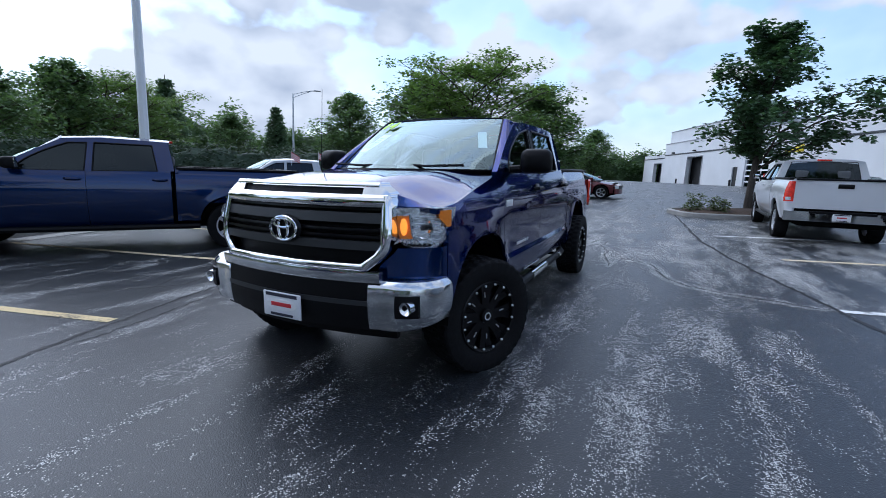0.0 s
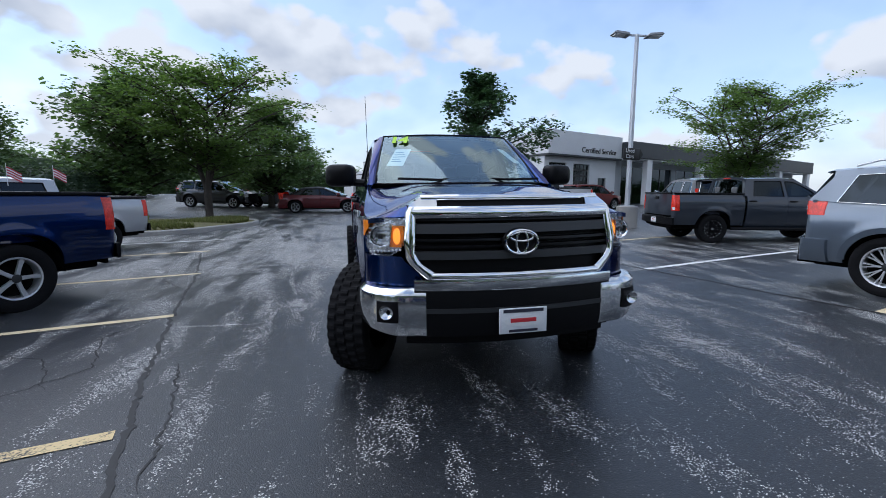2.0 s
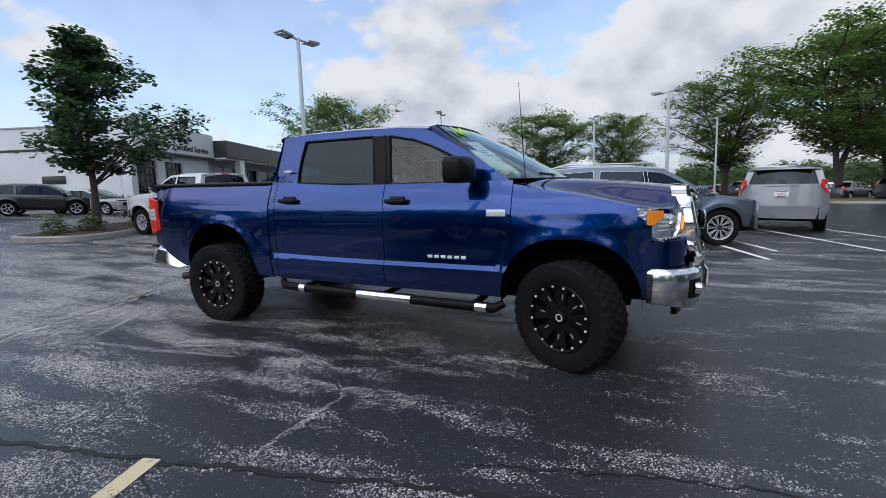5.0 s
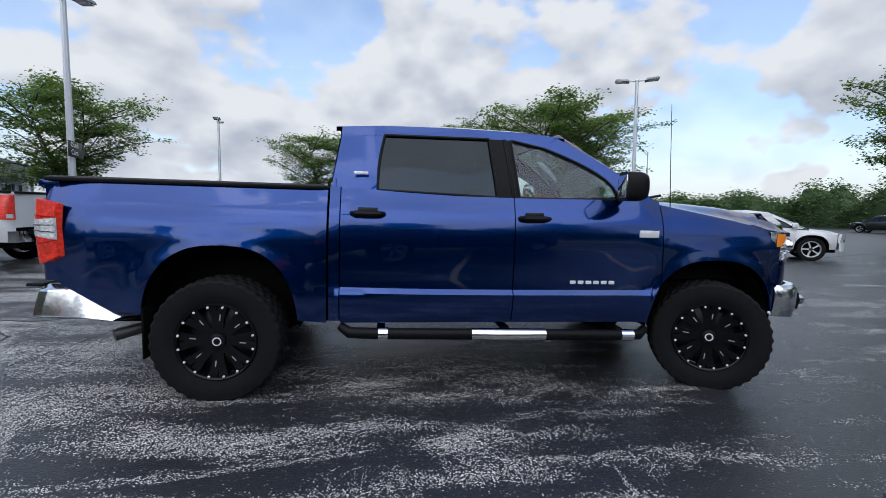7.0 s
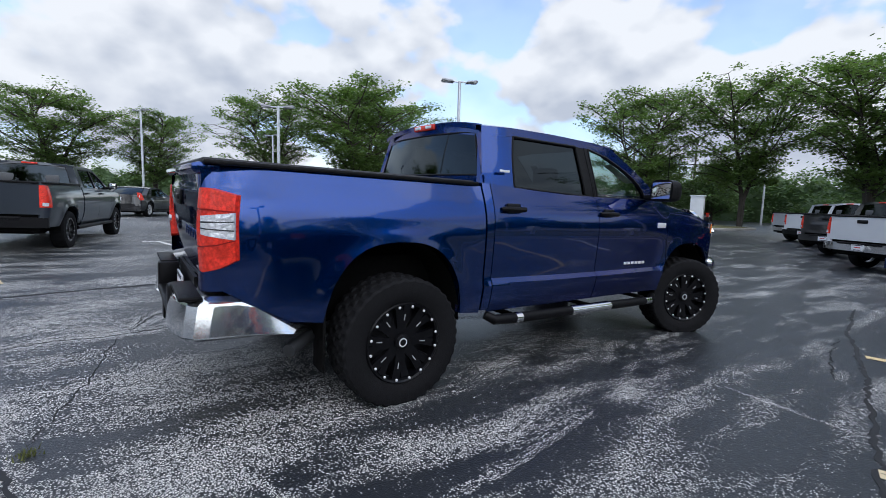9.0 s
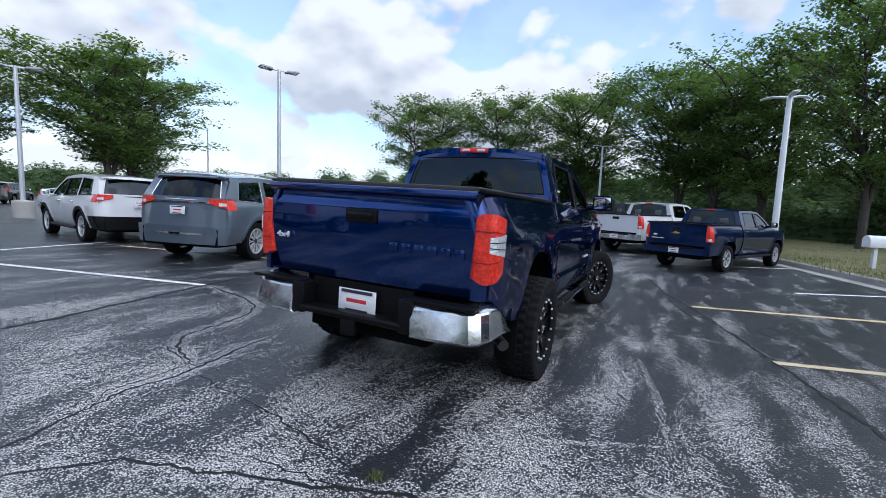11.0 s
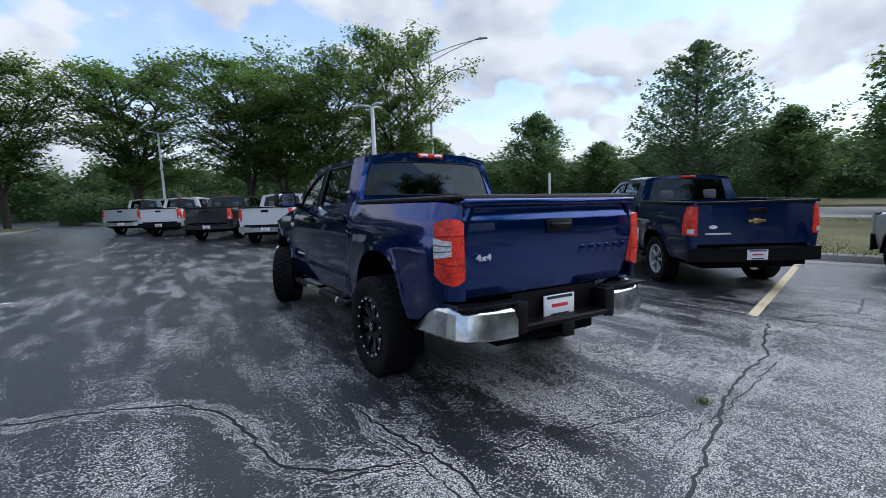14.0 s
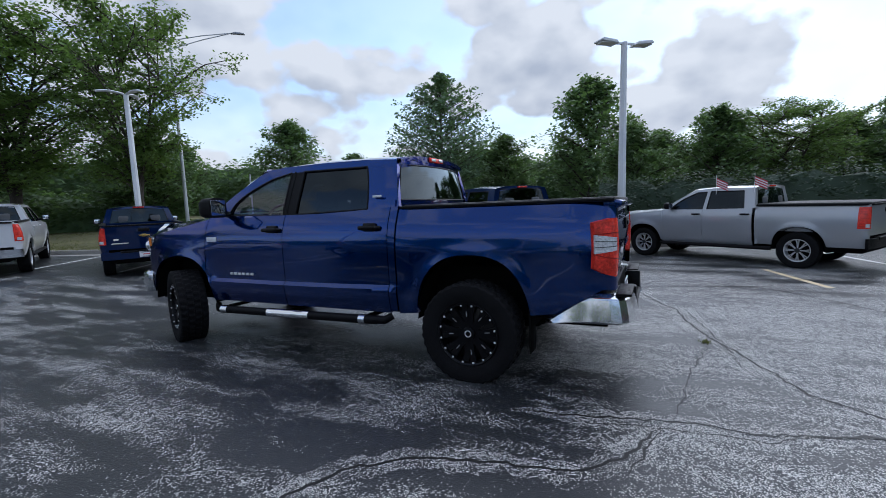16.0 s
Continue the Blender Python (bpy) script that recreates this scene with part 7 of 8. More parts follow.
def drop_box(x, y, turn):
    b = thing("drop_box", pose(x, y, ground_z(x, y) + 0.17, 0, 0, turn), "white mail drop box on a post in the lawn", "mailbox", "drop boxes")
    part("post", box(-0.05, 0.05, -0.05, 0.05, -0.15, 0.62, 0.008), WHITE_STEEL, b)
    rows = [[(-0.25 + 0.5 * (k % 2) * 0 + xx, 0.15 * math.cos(t), 0.76 + 0.17 * math.sin(t)) for t in (math.pi * q / 10 for q in range(11))] for k, xx in enumerate((0.0, 0.5))]
    bm = box(-0.25, 0.25, -0.15, 0.15, 0.60, 0.78, 0.015)
    bmh, vs = grid(rows, bm=bm)
    bm.faces.new(vs[0]), bm.faces.new(vs[-1])
    part("body", bm, WHITE_STEEL, b)
    part("hatch", box(-0.275, -0.25, -0.11, 0.11, 0.62, 0.84, 0.006), ROOFMETAL, b, "grey hatch")


drop_box(-7.25, -10.85, 20)
drop_box(-9.3, -8.2, 20)
ks = thing("ticket_box", pose(13.2, -32.0, ground_z(13.2, -32) + 0.2, 0, 0, 20), "white metal service cabinet on a kerbed island", "cabinet")
part("body", box(-0.45, 0.45, -0.45, 0.45, 0, 2.2, 0.03), WHITE_STEEL, ks)
part("panel", box(-0.25, 0.25, -0.47, -0.45, 1.2, 1.8, 0.01), GREYSTUCCO, ks)
part("roof", box(-0.52, 0.52, -0.52, 0.52, 2.2, 2.28, 0.02), WHITE_STEEL, ks)
rs = thing("road_sign", pose(-14.0, -11.4, ground_z(-14, -11.4) + 0.18, 0, 0, 60), "tall narrow white sign post on the lawn", "sign")
part("post", tube([(0, 0, -0.1), (0, 0, 2.3)], 0.03, 8), STEEL, rs)
part("board", box(-0.17, 0.17, -0.02, 0.02, 0.9, 2.3, 0.01), SIGNWHITE, rs)
rs = thing("road_sign", pose(-15.5, -19.0, ground_z(-15.5, -19) + 0.18, 0, 0, 30), "small white road sign on a pole across the lawn", "sign")
part("post", tube([(0, 0, -0.1), (0, 0, 3.1)], 0.05, 8), STEEL, rs)
part("board", box(-0.28, 0.28, -0.08, -0.06, 1.7, 2.4, 0.01), SIGNWHITE, rs)
part("sign_bar", box(-0.16, 0.16, -0.09, -0.08, 1.9, 2.2), SIGNBLACK, rs)

# ---- building ----
BM = Matrix(((0.94, -0.34, 0, 13.5), (0.34, 0.94, 0, 27.5), (0, 0, 1, 0.80), (0, 0, 0, 1)))
bld = thing("workshop_building", BM, "long white stucco dealership building with dark trim and bay doors", "building")


def wall_with_holes(name, axis_, at0, at1, lo, hi, h, holes, mat, base=-0.8):
    """A wall with real openings: axis_ 'y' runs along local y at x = at0..at1, 'x' along local x at y = at0..at1. holes: (from, to, sill, head)."""
    marks = sorted({lo, hi, *[a for a, b, c, d in holes], *[b for a, b, c, d in holes]})
    pieces = []
    for a, b in zip(marks, marks[1:]):
        m = (a + b) / 2
        hole = next(((q, r, c, d) for q, r, c, d in holes if q < m < r), None)
        for z0, z1 in ([(base, h)] if not hole else [(base, hole[2]), (hole[3], h)]):
            if z1 - z0 > 0.01:
                pieces.append((a, b, z0, z1))
    marks2 = sorted({z for p in pieces for z in p[2:]})
    bm, seen = bmesh.new(), {}

    def corner(u, z):
        if (u, z) not in seen:
            seen[u, z] = bm.verts.new((at0, u, z) if axis_ == "y" else (u, at0, z))
        return seen[u, z]

    for a, b, z0, z1 in pieces:
        zs = [z for z in marks2 if z0 <= z <= z1]
        for p, q in zip(zs, zs[1:]):
            bm.faces.new((corner(a, p), corner(b, p), corner(b, q), corner(a, q)))
    ext = bmesh.ops.extrude_face_region(bm, geom=bm.faces[:])
    shift = (at1 - at0, 0, 0) if axis_ == "y" else (0, at1 - at0, 0)
    bmesh.ops.translate(bm, verts=[v for v in ext["geom"] if isinstance(v, bmesh.types.BMVert)], vec=shift)
    return part(name, bm, mat, bld, smooth=False)


wall_with_holes("wall", "y", 0.0, 0.35, 1.0, 36.0, 5.4, [(12.9, 16.5, 0.0, 3.45), (25.0, 28.8, 0.0, 3.55), (17.6, 18.5, 0.0, 2.3)], STUCCO)
wall_with_holes("wall", "y", 0.6, 0.95, 36.0, 46.0, 4.3, [(38.5, 41.5, 0.0, 3.1)], STUCCO)
wall_with_holes("wall", "x", 35.65, 36.0, 0.36, 16.0, 5.4, [], STUCCO)
wall_with_holes("upper_wall", "y", 0.36, 0.7, 18.4, 35.6, 6.9, [], STUCCO, 5.0)
wall_with_holes("upper_wall", "x", 18.05, 18.4, 0.36, 16.0, 6.9, [], GREYSTUCCO, 5.0)
part("roof", box(0.36, 16.0, 1.0, 18.0, 5.0, 5.2), ROOFMETAL, bld, smooth=False)
part("roof", box(0.7, 16.0, 18.4, 35.6, 6.5, 6.7), ROOFMETAL, bld, smooth=False)
part("roof", box(0.95, 12, 36.0, 46.0, 4.0, 4.2), ROOFMETAL, bld, smooth=False)
part("coping", box(-0.06, 0.0, 1.0, 36.0, 3.98, 4.12, 0.01), FASCIA, bld, "thin dark trim band")
part("coping", box(0.54, 0.6, 36.0, 46.0, 3.75, 3.87, 0.01), FASCIA, bld)
part("coping", box(-0.05, 0.4, 1.0, 36.0, 5.4, 5.5, 0.01), ROOFMETAL, bld)
part("coping", box(0.3, 0.8, 18.3, 35.7, 6.9, 7.0, 0.01), ROOFMETAL, bld)
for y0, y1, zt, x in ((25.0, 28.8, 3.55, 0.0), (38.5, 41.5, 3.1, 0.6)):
    # black sheet behind the bay in place of its shaded room
    part("bay_void", box(x + 0.9, x + 1.0, y0 - 1, y1 + 1, -0.8, zt + 0.5), INSIDE_SHADE, bld, smooth=False)
    part("bay_frame", prism([(y0 - 0.1, -0.1), (y0 - 0.1, zt + 0.1), (y1 + 0.1, zt + 0.1), (y1 + 0.1, -0.1), (y1, -0.1), (y1, zt), (y0, zt), (y0, -0.1)], "x", x - 0.05, x - 0.005), ROOFMETAL, bld, smooth=False)


def bay_door(axis_, at_, a, b, h, cols, rows_, metal):
    """A glazed sectional door: rails, stiles and panes, with a black sheet behind that paints the unlit inside."""
    dr = new("bay_door")
    dr.parent = bld
    for i in range(rows_ + 1):
        z = h * i / rows_
        if axis_ == "y":
            part("door_rail", box(at_ - 0.02, at_ + 0.04, a, b, z - 0.06, z + 0.06), metal, dr, smooth=False)
        else:
            part("door_rail", box(a, b, at_ - 0.02, at_ + 0.04, z - 0.06, z + 0.06), metal, dr, smooth=False)
    for j in range(cols + 1):
        q = lerp(a, b, j / cols)
        if axis_ == "y":
            part("door_stile", box(at_ - 0.015, at_ + 0.035, q - 0.05, q + 0.05, 0, h), metal, dr, smooth=False)
        else:
            part("door_stile", box(q - 0.05, q + 0.05, at_ - 0.015, at_ + 0.035, 0, h), metal, dr, smooth=False)
    if axis_ == "y":
        part("pane", box(at_ + 0.005, at_ + 0.012, a, b, 0, h), GLASS_TINT, dr, smooth=False)
        part("door_void", box(at_ + 0.5, at_ + 0.55, a - 0.5, b + 0.5, -0.8, h + 0.3), INSIDE_SHADE, dr, smooth=False)
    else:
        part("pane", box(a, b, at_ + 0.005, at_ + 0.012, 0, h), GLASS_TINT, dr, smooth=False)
        part("door_void", box(a - 0.5, b + 0.5, at_ + 0.5, at_ + 0.55, -0.8, h + 0.3), INSIDE_SHADE, dr, smooth=False)


bay_door("y", 0.15, 12.9, 16.5, 3.45, 3, 7, SIGNWHITE)
part("side_door", box(0.1, 0.16, 17.6, 18.5, 0, 2.3), SIGNBLACK, bld, smooth=False)
for y in (12.4, 17.0, 24.5, 29.3):
    part("bollard", tube([(-0.8, y, -0.2), (-0.8, y, 1.1)], 0.09, 10), SIGNBLACK, bld)
for y in (5.0, 14.7, 27.0, 33.0, 40.0):
    part("wall_lamp", box(-0.30 + (0.6 if y > 36 else 0), 0.0 + (0.6 if y > 36 else 0), y - 0.15, y + 0.15, 4.15, 4.32, 0.03), SIGNBLACK, bld)
for k in range(5):
    part("brand_letter", box(-0.09, -0.01, 8.9 + 0.44 * k, 9.24 + 0.44 * k, 3.25, 3.62 + (0.13 if k == 0 else 0), 0.03), SIGNYELLOW, bld, "yellow plain brand letter shape")
for y in (8.0, 9.0):
    part("notice", box(-0.04, -0.005, y, y + 0.5, 1.4, 2.0, 0.01), SIGNYELLOW, bld)
part("notice", box(-0.04, -0.005, 3.8, 5.4, 1.9, 2.4, 0.01), SIGNBLACK, bld)
# portal
wall_with_holes("portal_wall", "x", -0.6, -0.25, 0.0, 8.4, 3.85, [(0.5, 2.4, 0.0, 3.35), (3.2, 5.1, 0.0, 3.35), (6.2, 7.2, 0.0, 2.3)], STUCCO)
part("portal_head", box(-0.1, 8.5, -1.1, 1.6, 3.95, 5.75, 0.03), STUCCO, bld, smooth=False)
part("portal_trim", box(-0.14, 8.54, -1.14, 1.64, 3.82, 3.95, 0.01), FASCIA, bld, smooth=False)
part("portal_side", box(0.0, 0.3, -0.25, 1.0, -0.8, 3.85), STUCCO, bld, smooth=False)
bay_door("x", -0.42, 0.5, 2.4, 3.35, 4, 7, SIGNBLACK)
bay_door("x", -0.42, 3.2, 5.1, 3.35, 4, 7, SIGNBLACK)
part("entrance_door", box(6.2, 7.2, -0.42, -0.38, 0, 2.3), GLASS_TINT, bld, smooth=False)
# black sheet behind the entrance paints the dark hall
part("door_void", box(5.9, 7.5, 0.3, 0.35, -0.8, 2.6), INSIDE_SHADE, bld, smooth=False)
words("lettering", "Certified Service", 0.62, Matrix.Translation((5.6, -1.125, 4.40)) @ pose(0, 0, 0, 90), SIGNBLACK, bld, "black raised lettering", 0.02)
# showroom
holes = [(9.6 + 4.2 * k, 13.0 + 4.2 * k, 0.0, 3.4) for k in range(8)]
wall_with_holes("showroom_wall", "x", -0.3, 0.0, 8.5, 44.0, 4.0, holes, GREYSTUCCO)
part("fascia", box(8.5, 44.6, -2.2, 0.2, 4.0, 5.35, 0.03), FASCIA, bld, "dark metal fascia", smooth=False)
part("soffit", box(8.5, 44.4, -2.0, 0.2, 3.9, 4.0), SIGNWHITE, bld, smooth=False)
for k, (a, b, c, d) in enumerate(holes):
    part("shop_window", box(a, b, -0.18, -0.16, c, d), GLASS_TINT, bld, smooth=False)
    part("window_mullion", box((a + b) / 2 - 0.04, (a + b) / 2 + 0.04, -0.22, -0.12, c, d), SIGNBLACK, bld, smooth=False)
    # black sheet behind the pane, the showroom's shade as colour
    part("showroom_void", box(a - 0.4, b + 0.4, 2.0, 2.05, -0.8, d + 0.4), INSIDE_SHADE, bld, smooth=False)
for x in (11.2, 19.6, 28.0, 36.4, 44.0):
    part("canopy_column", box(x - 0.35, x + 0.35, -2.0, -1.5, -0.8, 3.9, 0.02), SIGNWHITE, bld, smooth=False)
for k in range(9):
    part("brand_letter", box(22.0 + 0.85 * k, 22.6 + 0.85 * k, -2.26, -2.205, 4.35, 5.0, 0.02), SIGNWHITE, bld)
part("showroom_roof", box(8.5, 44.0, 0.2, 16, 4.6, 4.9), ROOFMETAL, bld, smooth=False)

# ---- trees and hedges ----
def leaf_mesh(name, centres, size, seed, flat=0.5, droop=0.15):
    """Many small folded leaves, each set at random round the given points (x, y, z, spread, count)."""
    rng = random.Random(seed)
    verts, faces = [], []
    for cx, cy, cz, sp, n in centres:
        for _ in range(n):
            while True:
                q = Vector((rng.uniform(-1, 1), rng.uniform(-1, 1), rng.uniform(-1, 1)))
                if q.length < 1:
                    break
            q *= rng.uniform(0.5, 1.0)
            p = Vector((cx, cy, cz)) + Vector((q.x * sp, q.y * sp, q.z * sp * flat))
            s = size * rng.uniform(0.6, 1.35)
            a = rng.uniform(0, 2 * math.pi)
            d = Vector((math.cos(a), math.sin(a), rng.uniform(-0.6, 0.35) - droop)).normalized()
            n_ = Vector((rng.uniform(-0.6, 0.6), rng.uniform(-0.6, 0.6), 1)).normalized()
            w = d.cross(n_).normalized() * s * 0.42
            i = len(verts)
            verts += [p, p + d * s * 0.5 + w - n_ * s * 0.06, p + d * s, p + d * s * 0.5 - w - n_ * s * 0.06]
            faces += [(i, i + 1, i + 2), (i, i + 2, i + 3)]
    me = bpy.data.meshes.new(name)
    me.from_pydata([tuple(v) for v in verts], [], faces)
    return me


def leader_tree(name, label, seed, h, base, spread, profile, trunk_r, leaf, leaf_mat, tiers, per, cluster, rise=0.75, uneven=0.35, flat=0.8, sway=0.0, forks=1, sprays=5):
    """A tree with one or more leaders: side limbs at many heights, each with twigs and clumps of leaves; profile gives the crown's width from its base (0) to its tip (1);
    sway lets one side of the crown reach further than the other."""
    rng = random.Random(seed)
    t = thing(name, Matrix(), label, "tree", "trees")
    bm = bmesh.new()
    leaders = []
    for k in range(forks):
        out = Vector((math.cos(k * 2.1 + 0.5), math.sin(k * 2.1 + 0.5), 0)) * (spread * 0.42 if forks > 1 else 0.0)
        top = h * (0.93 - 0.07 * k)
        axis_ = [Vector((0, 0, top * q / 5)) + out * smooth(0.15, 1.0, q / 5) + (Vector((rng.uniform(-0.08, 0.08), rng.uniform(-0.08, 0.08), 0)) if q else Vector()) for q in range(6)]
        tube([Vector((0, 0, -0.3))] + axis_, [trunk_r * w for w in (1.4, 1.2, 0.85, 0.6, 0.4, 0.25)] + [0.012], 10, bm)
        leaders.append(axis_)
    centres = []
    for k in range(tiers):
        f = (k + rng.random() * 0.6) / tiers
        z = lerp(base, h * 0.95, f)
        a = k * 2.4 + rng.uniform(-0.4, 0.4)
        ln = spread * profile(f) * rng.uniform(1 - uneven, 1 + uneven * 0.45) * (1 + sway * math.cos(a) * (1 - 0.6 * f))
        axis_ = leaders[k % forks]
        zz = max(z - ln * rise * 0.5, base * 0.7)
        u = min(zz / axis_[5].z * 5, 4.999)
        start = axis_[int(u)].lerp(axis_[int(u) + 1], u - int(u))
        pts = [start]
        d = Vector((math.cos(a), math.sin(a), rise)).normalized()
        for q in range(4):
            d = (d + Vector((rng.uniform(-1, 1), rng.uniform(-1, 1), rng.uniform(-0.5, 0.8))) * 0.16 - Vector((0, 0, 0.10 * rise * q))).normalized()
            pts.append(pts[-1] + d * ln / 4 * (1.15 if q < 2 else 0.9))
        tube(pts, [trunk_r * 0.34 * (1 - 0.17 * q) for q in range(5)], 5, bm, cap=False)
        for q in [1.3 + 2.7 * j / (sprays - 1) for j in range(sprays)]:
            i = min(int(q), 3)
            c = pts[i].lerp(pts[i + 1], q - i)
            for _ in range(2):
                o = Vector((rng.uniform(-1, 1), rng.uniform(-1, 1), rng.uniform(-0.5, 0.7) * flat)) * ln * 0.24
                tube([c, c + o], [0.012, 0.004], 4, bm, cap=False)
                centres.append((*(c + o), cluster * rng.uniform(0.55, 1.2), per))
    part("trunk", bm, BARK, t)
    mesh_part("crown", leaf_mesh("crown", centres, leaf, seed + 1, flat, 0.2), leaf_mat, t, smooth=False)
    return t


def conifer(name, label, seed, h, r, leaf, mat, n=34, ragged=0.25, fluff=1.0, full=False, rise=0.10):
    rng = random.Random(seed)
    t = thing(name, Matrix(), label, "tree", "trees")
    bm = bmesh.new()
    tube([(0, 0, -0.3), (0, 0, h * 0.5), (0, 0, h * (0.90 if full else 1.0))], [0.16, 0.10, 0.02], 8, bm)
    centres = []
    for k in range(n):
        f = k / n
        z = lerp((0.14 if full else 0.08) * h, (0.90 if full else 0.97) * h, f)
        rr = r * (1 - f ** 2.1) * (0.72 + 0.28 * min(f / 0.3, 1)) + 0.12 if full else r * (1 - f) ** 0.62 + 0.14
        arms = int(lerp(11, 4, f))
        for j in range(arms):
            a = 2 * math.pi * (j + rng.random()) / arms
            ln = rr * rng.uniform(1 - ragged, 1 + ragged * 0.4)
            tip = Vector((math.cos(a) * ln, math.sin(a) * ln, z + ln * rise))
            tube([(0, 0, z), tuple(tip)], [0.025, 0.008], 4, bm, cap=False)
            for q in (0.35, 0.6, 0.8, 1.0):
                centres.append((tip.x * q, tip.y * q, lerp(z, tip.z, q), 0.11 * rr * fluff + 0.16, 14))
    part("trunk", bm, BARK, t)
    mesh_part("crown", leaf_mesh("crown", centres, leaf, seed + 1, 0.55, 0.2), mat, t, smooth=False)
    return t


def stand(proto, x, y, height, native, turn, wide=1.0, lift=0.15):
    m = Matrix.Translation((x, y, ground_z(x, y) + lift)) @ Matrix.Rotation(turn, 4, "Z") @ Matrix.Diagonal((height / native * wide, height / native * wide, height / native, 1))
    return m


def dome(f):
    """Crown outline of a honey locust: full from low down, widest past the middle, with a rounded top."""
    return 0.55 + 0.45 * smooth(0.0, 0.45, f) if f < 0.55 else max(1 - ((f - 0.55) / 0.50) ** 2, 0.04) ** 0.5


locust = leader_tree("tree", "airy honey locust with spreading light green crown", 11, 8.0, 2.3, 3.7, dome, 0.13, 0.138, LEAF_LOCUST, 60, 35, 0.78, 0.55, 0.40, 0.44, 0.15, 3, 6)
locust2 = leader_tree("tree", "tall honey locust with open layered crown", 23, 8.4, 2.2, 3.6, dome, 0.14, 0.138, LEAF_LOCUST, 62, 35, 0.76, 0.70, 0.45, 0.44, 0.2, 3, 6)
maple = leader_tree("tree", "young maple with dark blue-green leaves on a kerbed island", 37, 6.6, 2.0, 2.5, lambda f: 1.0 - 0.25 * f if f < 0.45 else 0.80 * (1 - (f - 0.45) / 0.62) ** 0.9 + 0.10, 0.11, 0.15, LEAF_MAPLE, 30, 46, 0.42, 0.85, 0.68, 0.85, 0.50)
oak = leader_tree("tree", "dense dark green broadleaf tree", 47, 7.0, 0.9, 2.9, lambda f: math.sin(math.pi * (0.16 + 0.84 * f) ** 0.8) ** 0.6, 0.17, 0.225, LEAF_DARK, 56, 22, 0.78, 0.55, 0.25)
fir = conifer("tree", "tall layered conifer across the street", 5, 8.5, 3.9, 0.20, LEAF_SPRUCE, 30, 0.30, 0.9, True, 0.38)
spruce = conifer("tree", "narrow dark spruce behind the hedge", 6, 7.0, 1.5, 0.20, LEAF_SPRUCE, 34, 0.15, 1.2)
heights = {}
for q in (locust, locust2, maple, oak, fir, spruce):
    c = next(o for o in q.children if o.name.startswith("crown"))
    heights[q] = max(v.co.z for v in c.data.vertices)
PLOTS = [
    (locust, -7.4, 17.4, 7.0, 0.4, 1.25), (maple, 4.75, 14.6, 6.4, -0.44, 1.15), (oak, -5.8, 25.0, 6.6, 1.0, 1.15), (oak, -11.5, 19.5, 6.8, 2.0, 1.1), (locust, 22.8, 18.0, 7.6, 2.0, 1.15), (locust2, 47.0, -9.7, 11.8, 1.2, 1.1),
    (locust, 54.5, 9.0, 10.8, 0.2, 1.2), (locust2, 56.0, 0.5, 10.0, 3.1, 1.1), (locust, 38.8, -15.9, 13.0, 4.0, 1.15), (locust2, 45.0, -21.0, 13.0, 5.2, 1.1), (locust, 19.0, -34.0, 11.5, 2.2, 1.0),
    (locust, 12.6, -38.0, 12.0, 0.8, 1.0), (locust2, 4.6, -36.5, 12.2, 2.9, 1.05), (locust, -2.8, -31.6, 12.0, 5.0, 1.0), (locust2, -7.0, -26.0, 11.0, 1.7, 1.0), (locust, -5.0, -30.0, 9.8, 3.3, 1.0), (locust2, -10.0, -20.8, 11.4, 0.3, 0.78),
    (oak, -13.5, -25.5, 6.0, 0.0, 1.1), (oak, -17.0, -28.0, 6.2, 2.0, 1.0), (oak, -29.0, -28.5, 9.2, 1.2, 0.9), (oak, -33.0, -24.0, 6.0, 2.4, 1.0), (fir, -27.3, -11.7, 10.6, 0.6, 0.78), (oak, -31.5, -8.0, 6.4, 3.0, 1.0), (oak, -33.0, -15.0, 5.2, 5.0, 1.1),
    (oak, -28.0, -0.9, 9.3, 4.1, 0.85), (oak, -34.0, 3.5, 6.0, 2.2, 1.1), (oak, -36.0, 8.0, 6.4, 1.0, 1.0), (locust, -24.0, 9.3, 5.6, 0.5, 1.2), (oak, -29.0, 13.0, 5.4, 2.1, 1.2), (spruce, -30.0, 15.5, 6.6, 0.4, 1.0), (oak, -25.0, 29.5, 7.4, 3.6, 1.0),
    (oak, -22.0, 6.0, 5.6, 0.9, 0.9), (oak, -19.5, 2.2, 4.8, 2.9, 0.9), (oak, -34.0, 24.0, 5.2, 1.7, 1.0), (oak, -12.0, 38.0, 5.4, 2.5, 1.1), (oak, -5.0, 44.0, 5.0, 0.7, 1.0), (oak, -20.0, 40.0, 6.0, 4.4, 1.1), (spruce, -38.0, 33.0, 6.5, 0.9, 1.0),
    (oak, 27.0, -50.0, 8.0, 0.5, 1.2), (oak, 22.0, -54.0, 7.0, 2.5, 1.2), (oak, 34.0, -56.0, 6.0, 1.5, 1.2),
]
used = set()
for proto, x, y, h, turn, wide in PLOTS:
    m = stand(proto, x, y, h, heights[proto], turn, wide)
    if proto not in used:
        used.add(proto)
        proto.matrix_world = m
    else:
        copy_thing(proto, Matrix.Translation(m.translation) @ Matrix.Rotation(turn, 4, "Z")).scale = (h / heights[proto] * wide, h / heights[proto] * wide, h / heights[proto])


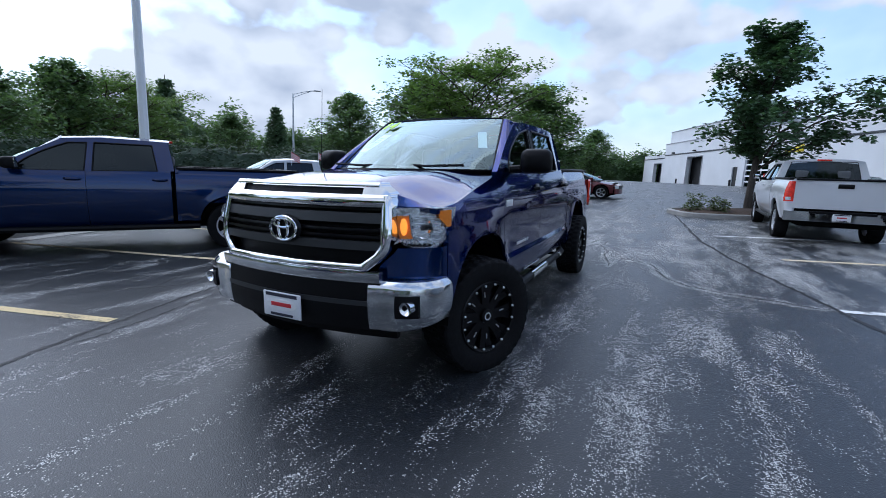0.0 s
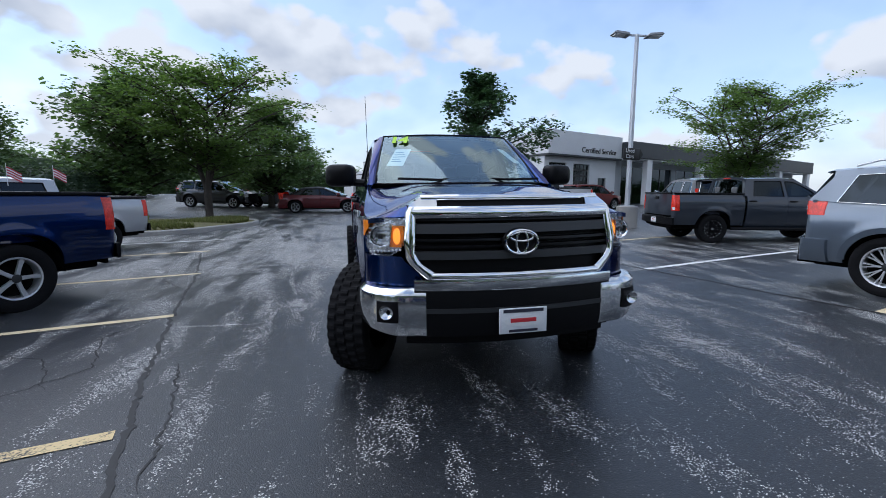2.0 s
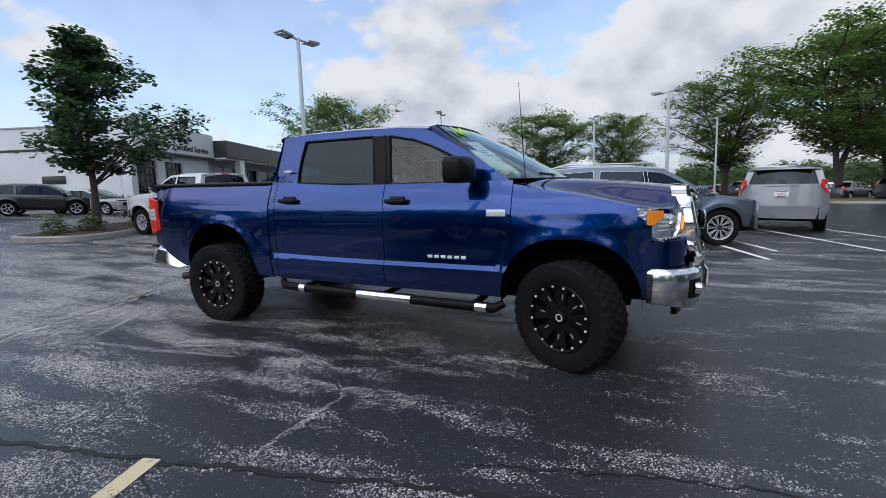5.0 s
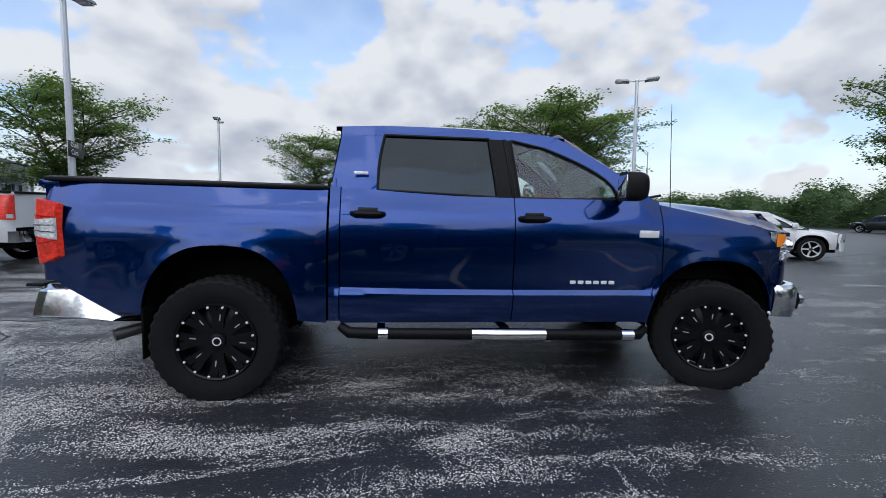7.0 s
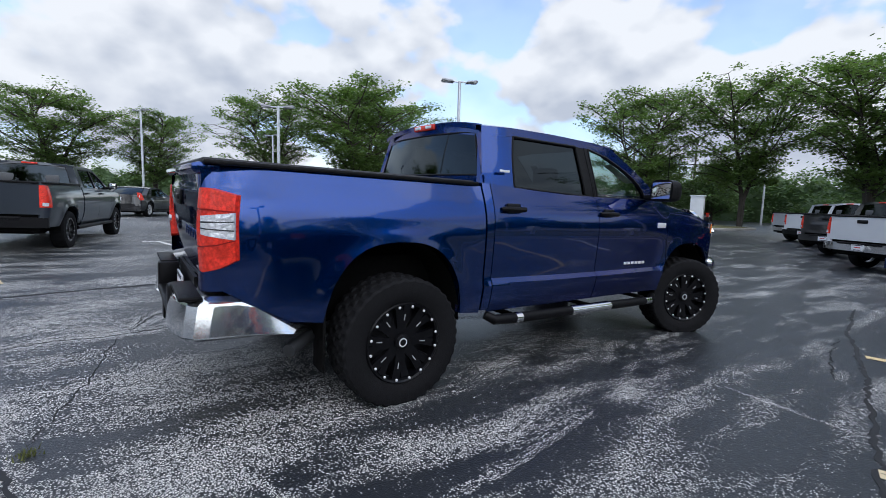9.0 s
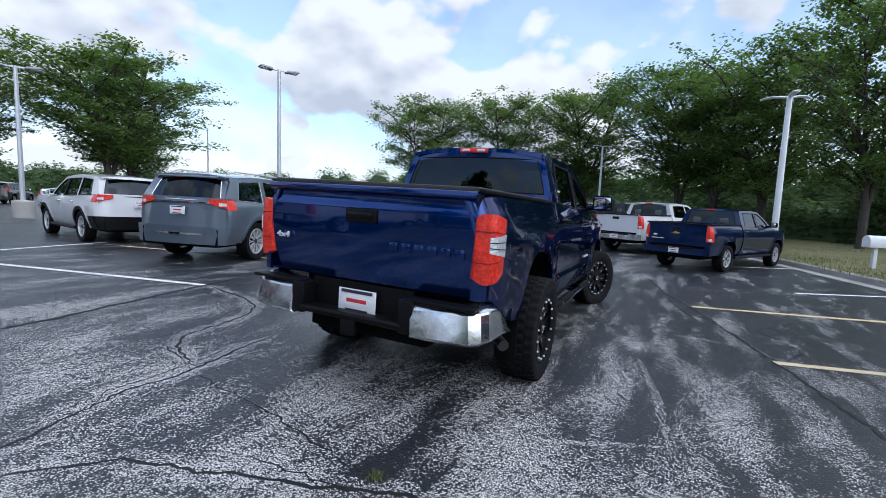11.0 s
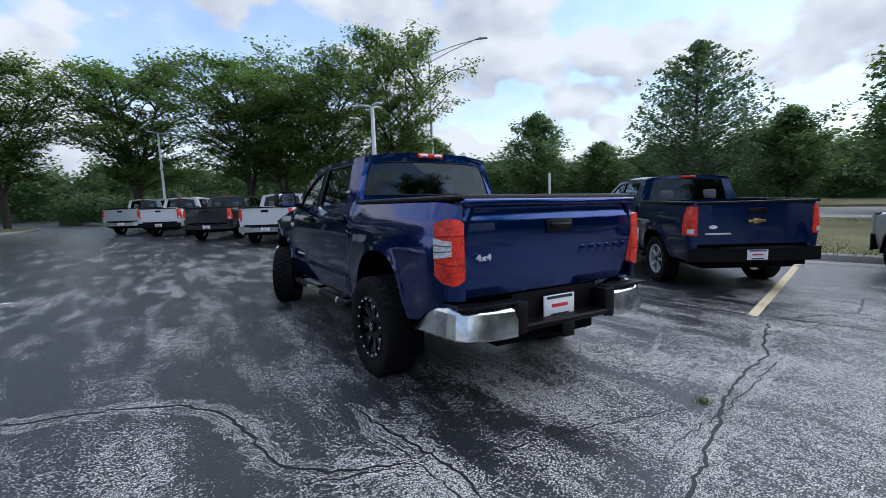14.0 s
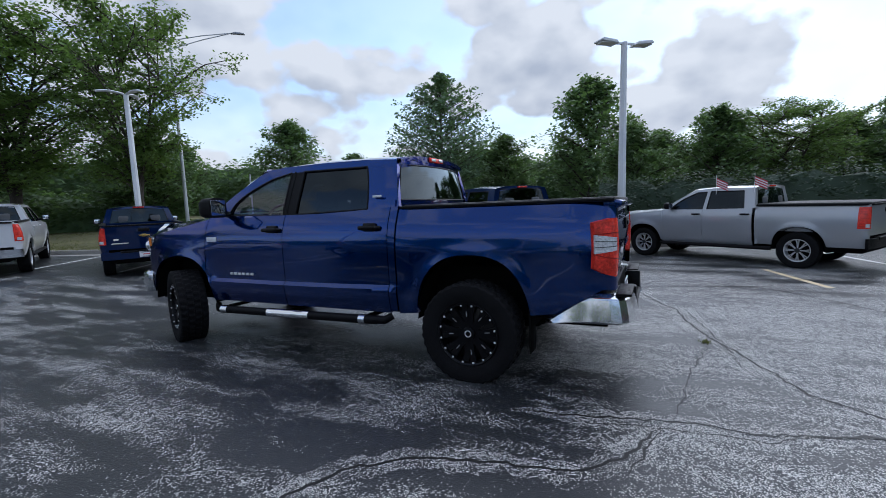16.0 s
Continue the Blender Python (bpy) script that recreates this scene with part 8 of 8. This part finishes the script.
def leafy_mass(name, label, path, height, depth, count, leaf, mat, seed, bumps=0.3, base=0.0, category="hedge"):
    """A hedge or belt of woods along a path: leaves all through its skin, with an uneven top."""
    rng = random.Random(seed)
    pts = [Vector((*p, 0)) for p in path]
    lens = [(b - a).length for a, b in zip(pts, pts[1:])]
    total = sum(lens)
    centres = []
    for _ in range(count):
        s = rng.random() * total
        for (a, b), ln in zip(zip(pts, pts[1:]), lens):
            if s <= ln:
                break
            s -= ln
        t = (b - a).normalized()
        nrm = Vector((-t.y, t.x, 0))
        h = height * (1 + bumps * noise.noise((a + t * s) * (0.9 / max(height, 1)) * 2.0))
        o = rng.uniform(-1, 1)
        p = a + t * s + nrm * o * depth
        z = h * (1 - 0.35 * o * o) * (rng.random() ** 0.7)
        centres.append((p.x, p.y, ground_z(p.x, p.y) + base + z, leaf * 2.2, 6))
    me = leaf_mesh(name, centres, leaf, seed + 1, 0.7, 0.1)
    # a dark inner mass of twigs and leaves, well inside the outline
    core = bmesh.new()
    core.from_mesh(me)
    rows = []
    for a, b in zip(pts, pts[1:]):
        n = max(int((b - a).length / (height * 0.25)), 2)
        t = (b - a).normalized()
        nrm = Vector((-t.y, t.x, 0))
        for k in range(n + 1):
            p = a.lerp(b, k / n)
            h = height * (1 + bumps * noise.noise((a + t * (p - a).length) * (0.9 / max(height, 1)) * 2.0)) * 0.80
            g_ = ground_z(p.x, p.y) + base
            wob = depth * 0.25 * noise.noise(p * 0.7)
            rows.append([(*(p + nrm * (o * depth * 0.6 + wob)).xy, g_ + z * h * (1 + 0.18 * noise.noise(p * 1.9 + Vector((0, 0, o * 3))))) for o, z in ((-1, 0), (-0.9, 0.55), (-0.45, 0.9), (0, 1), (0.45, 0.9), (0.9, 0.55), (1, 0))])
    grid(rows, bm=core)
    core.to_mesh(me)
    core.free()
    return tagged(mesh_part(name, me, mat, smooth=False), label, category, kind="stuff")


leafy_mass("hedge", "tall clipped dark hedge behind the stalls", [(-16.5, 1.0), (-14.5, 8.0), (-12.0, 19.5)], 2.35, 0.9, 4200, 0.10, LEAF_HEDGE, 71, 0.12)
leafy_mass("far_woods", "distant belt of trees across the street", [(-44, 40), (-48, 12), (-44, -14), (-36, -36), (-16, -48), (4, -56), (24, -64), (60, -66)], 6.4, 3.0, 14000, 0.40, LEAF_DARK, 73, 0.55, category="trees")
leafy_mass("far_woods", "distant low tree line beyond the lot", [(60, -66), (95, -40), (105, 0), (95, 45)], 5.6, 3.0, 9000, 0.46, LEAF_DARK, 75, 0.4, category="trees")
leafy_mass("far_woods", "tree line behind the workshop", [(-44, 40), (-25, 62), (0, 78), (40, 80)], 5.0, 3.0, 6000, 0.4, LEAF_DARK, 77, 0.4, category="trees")
leafy_mass("undergrowth", "dark shrubs under the street trees", [(-16, -26), (-8, -30), (0, -38), (10, -44)], 2.6, 2.2, 3000, 0.26, LEAF_DARK, 79, 0.4, category="shrubs")
for x, y, r, mat, sd in ((3.0, 13.4, 0.45, LEAF_FLOWER, 81), (3.7, 13.0, 0.40, LEAF_FLOWER, 83), (5.4, 13.4, 0.55, LEAF_DARK, 85), (6.3, 14.2, 0.5, LEAF_DARK, 87)):
    rng = random.Random(sd)
    cs = [(x + r * rng.uniform(-0.7, 0.7), y + r * rng.uniform(-0.7, 0.7), ground_z(x, y) + 0.22 + r * rng.random() * 1.1, 0.18, 26) for _ in range(26)]
    tagged(mesh_part("shrub", leaf_mesh("shrub", cs, 0.075, sd, 0.8), mat, smooth=False), "low shrub in the mulch of the tree island", "shrub", "island shrubs")

# ---- cars further off ----
red = vehicle("convertible", "maroon convertible with a black soft top, parked across the aisle", "car", -2.4, 21.0, unit(1, -0.05), MAROON, "sedan", 1.0, "five")
for o in red.children:
    if o.name.startswith("roof") or o.name.startswith("pillar") or o.name.startswith("rear_pillar"):
        o.data.materials[0] = VINYL
dsed = vehicle("sedan", "black sedan parked by the far island", "car", 18.3, -39.5, unit(0.85, 0.5), BLACKP, "sedan", 1.02, "five")
wsed = vehicle("sedan", "silver sedan parked by the workshop wall", "car", 11.4, 26.9, unit(0.34, -0.94), SILVER, "sedan", 1.0, "five")
dsuv = vehicle("suv", "dark red-black SUV parked by the workshop wall", "suv", 9.6, 28.0, unit(0.8, -0.6), BLACKP, "suv", 1.0, "five")
rsuv = vehicle("suv", "red SUV parked in front of the glazed bay doors", "suv", 14.8, 22.0, unit(0.94, 0.34), RED_PAINT, "suv", 0.97, "five")
msuv = vehicle("suv", "black SUV parked beyond the grass island", "suv", -9.0, 25.5, unit(0.95, -0.3), BLACKP, "suv", 0.98, "five")


def far_car(proto, x, y, heading, label):
    c = copy_thing(proto, on_ground(x, y, heading))
    tagged(c, label)
    return c


far_car(wsed, -5.2, 26.0, unit(0.9, -0.4), "silver sedan parked beyond the grass island")
far_car(dsed, 27.5, -44.5, unit(0.9, 0.3), "black sedan parked at the lot's far end")
far_car(dsuv, 33.5, -47.0, unit(0.9, 0.3), "black SUV parked at the lot's far end")
for k in range(6):
    proto, label = ((wsed, "distant silver sedan parked across the lot"), (dsuv, "distant dark SUV parked across the lot"), (dsed, "distant black sedan parked across the lot"))[k % 3]
    far_car(proto, 34.0 + 3.1 * k * 0.95, -21.5 + 3.2 * k * 0.75, unit(0.75, -0.65), label)
for k in range(5):
    proto, label = ((dsuv, "distant dark SUV parked across the lot"), (wsed, "distant silver sedan parked across the lot"))[k % 2]
    far_car(proto, 50.0 + 1.0 * k, 4.0 + 3.2 * k, unit(-0.95, 0.3), label)
far_car(dsed, 24.0, 2.6, unit(0.9, -0.4), "black sedan across the lot")
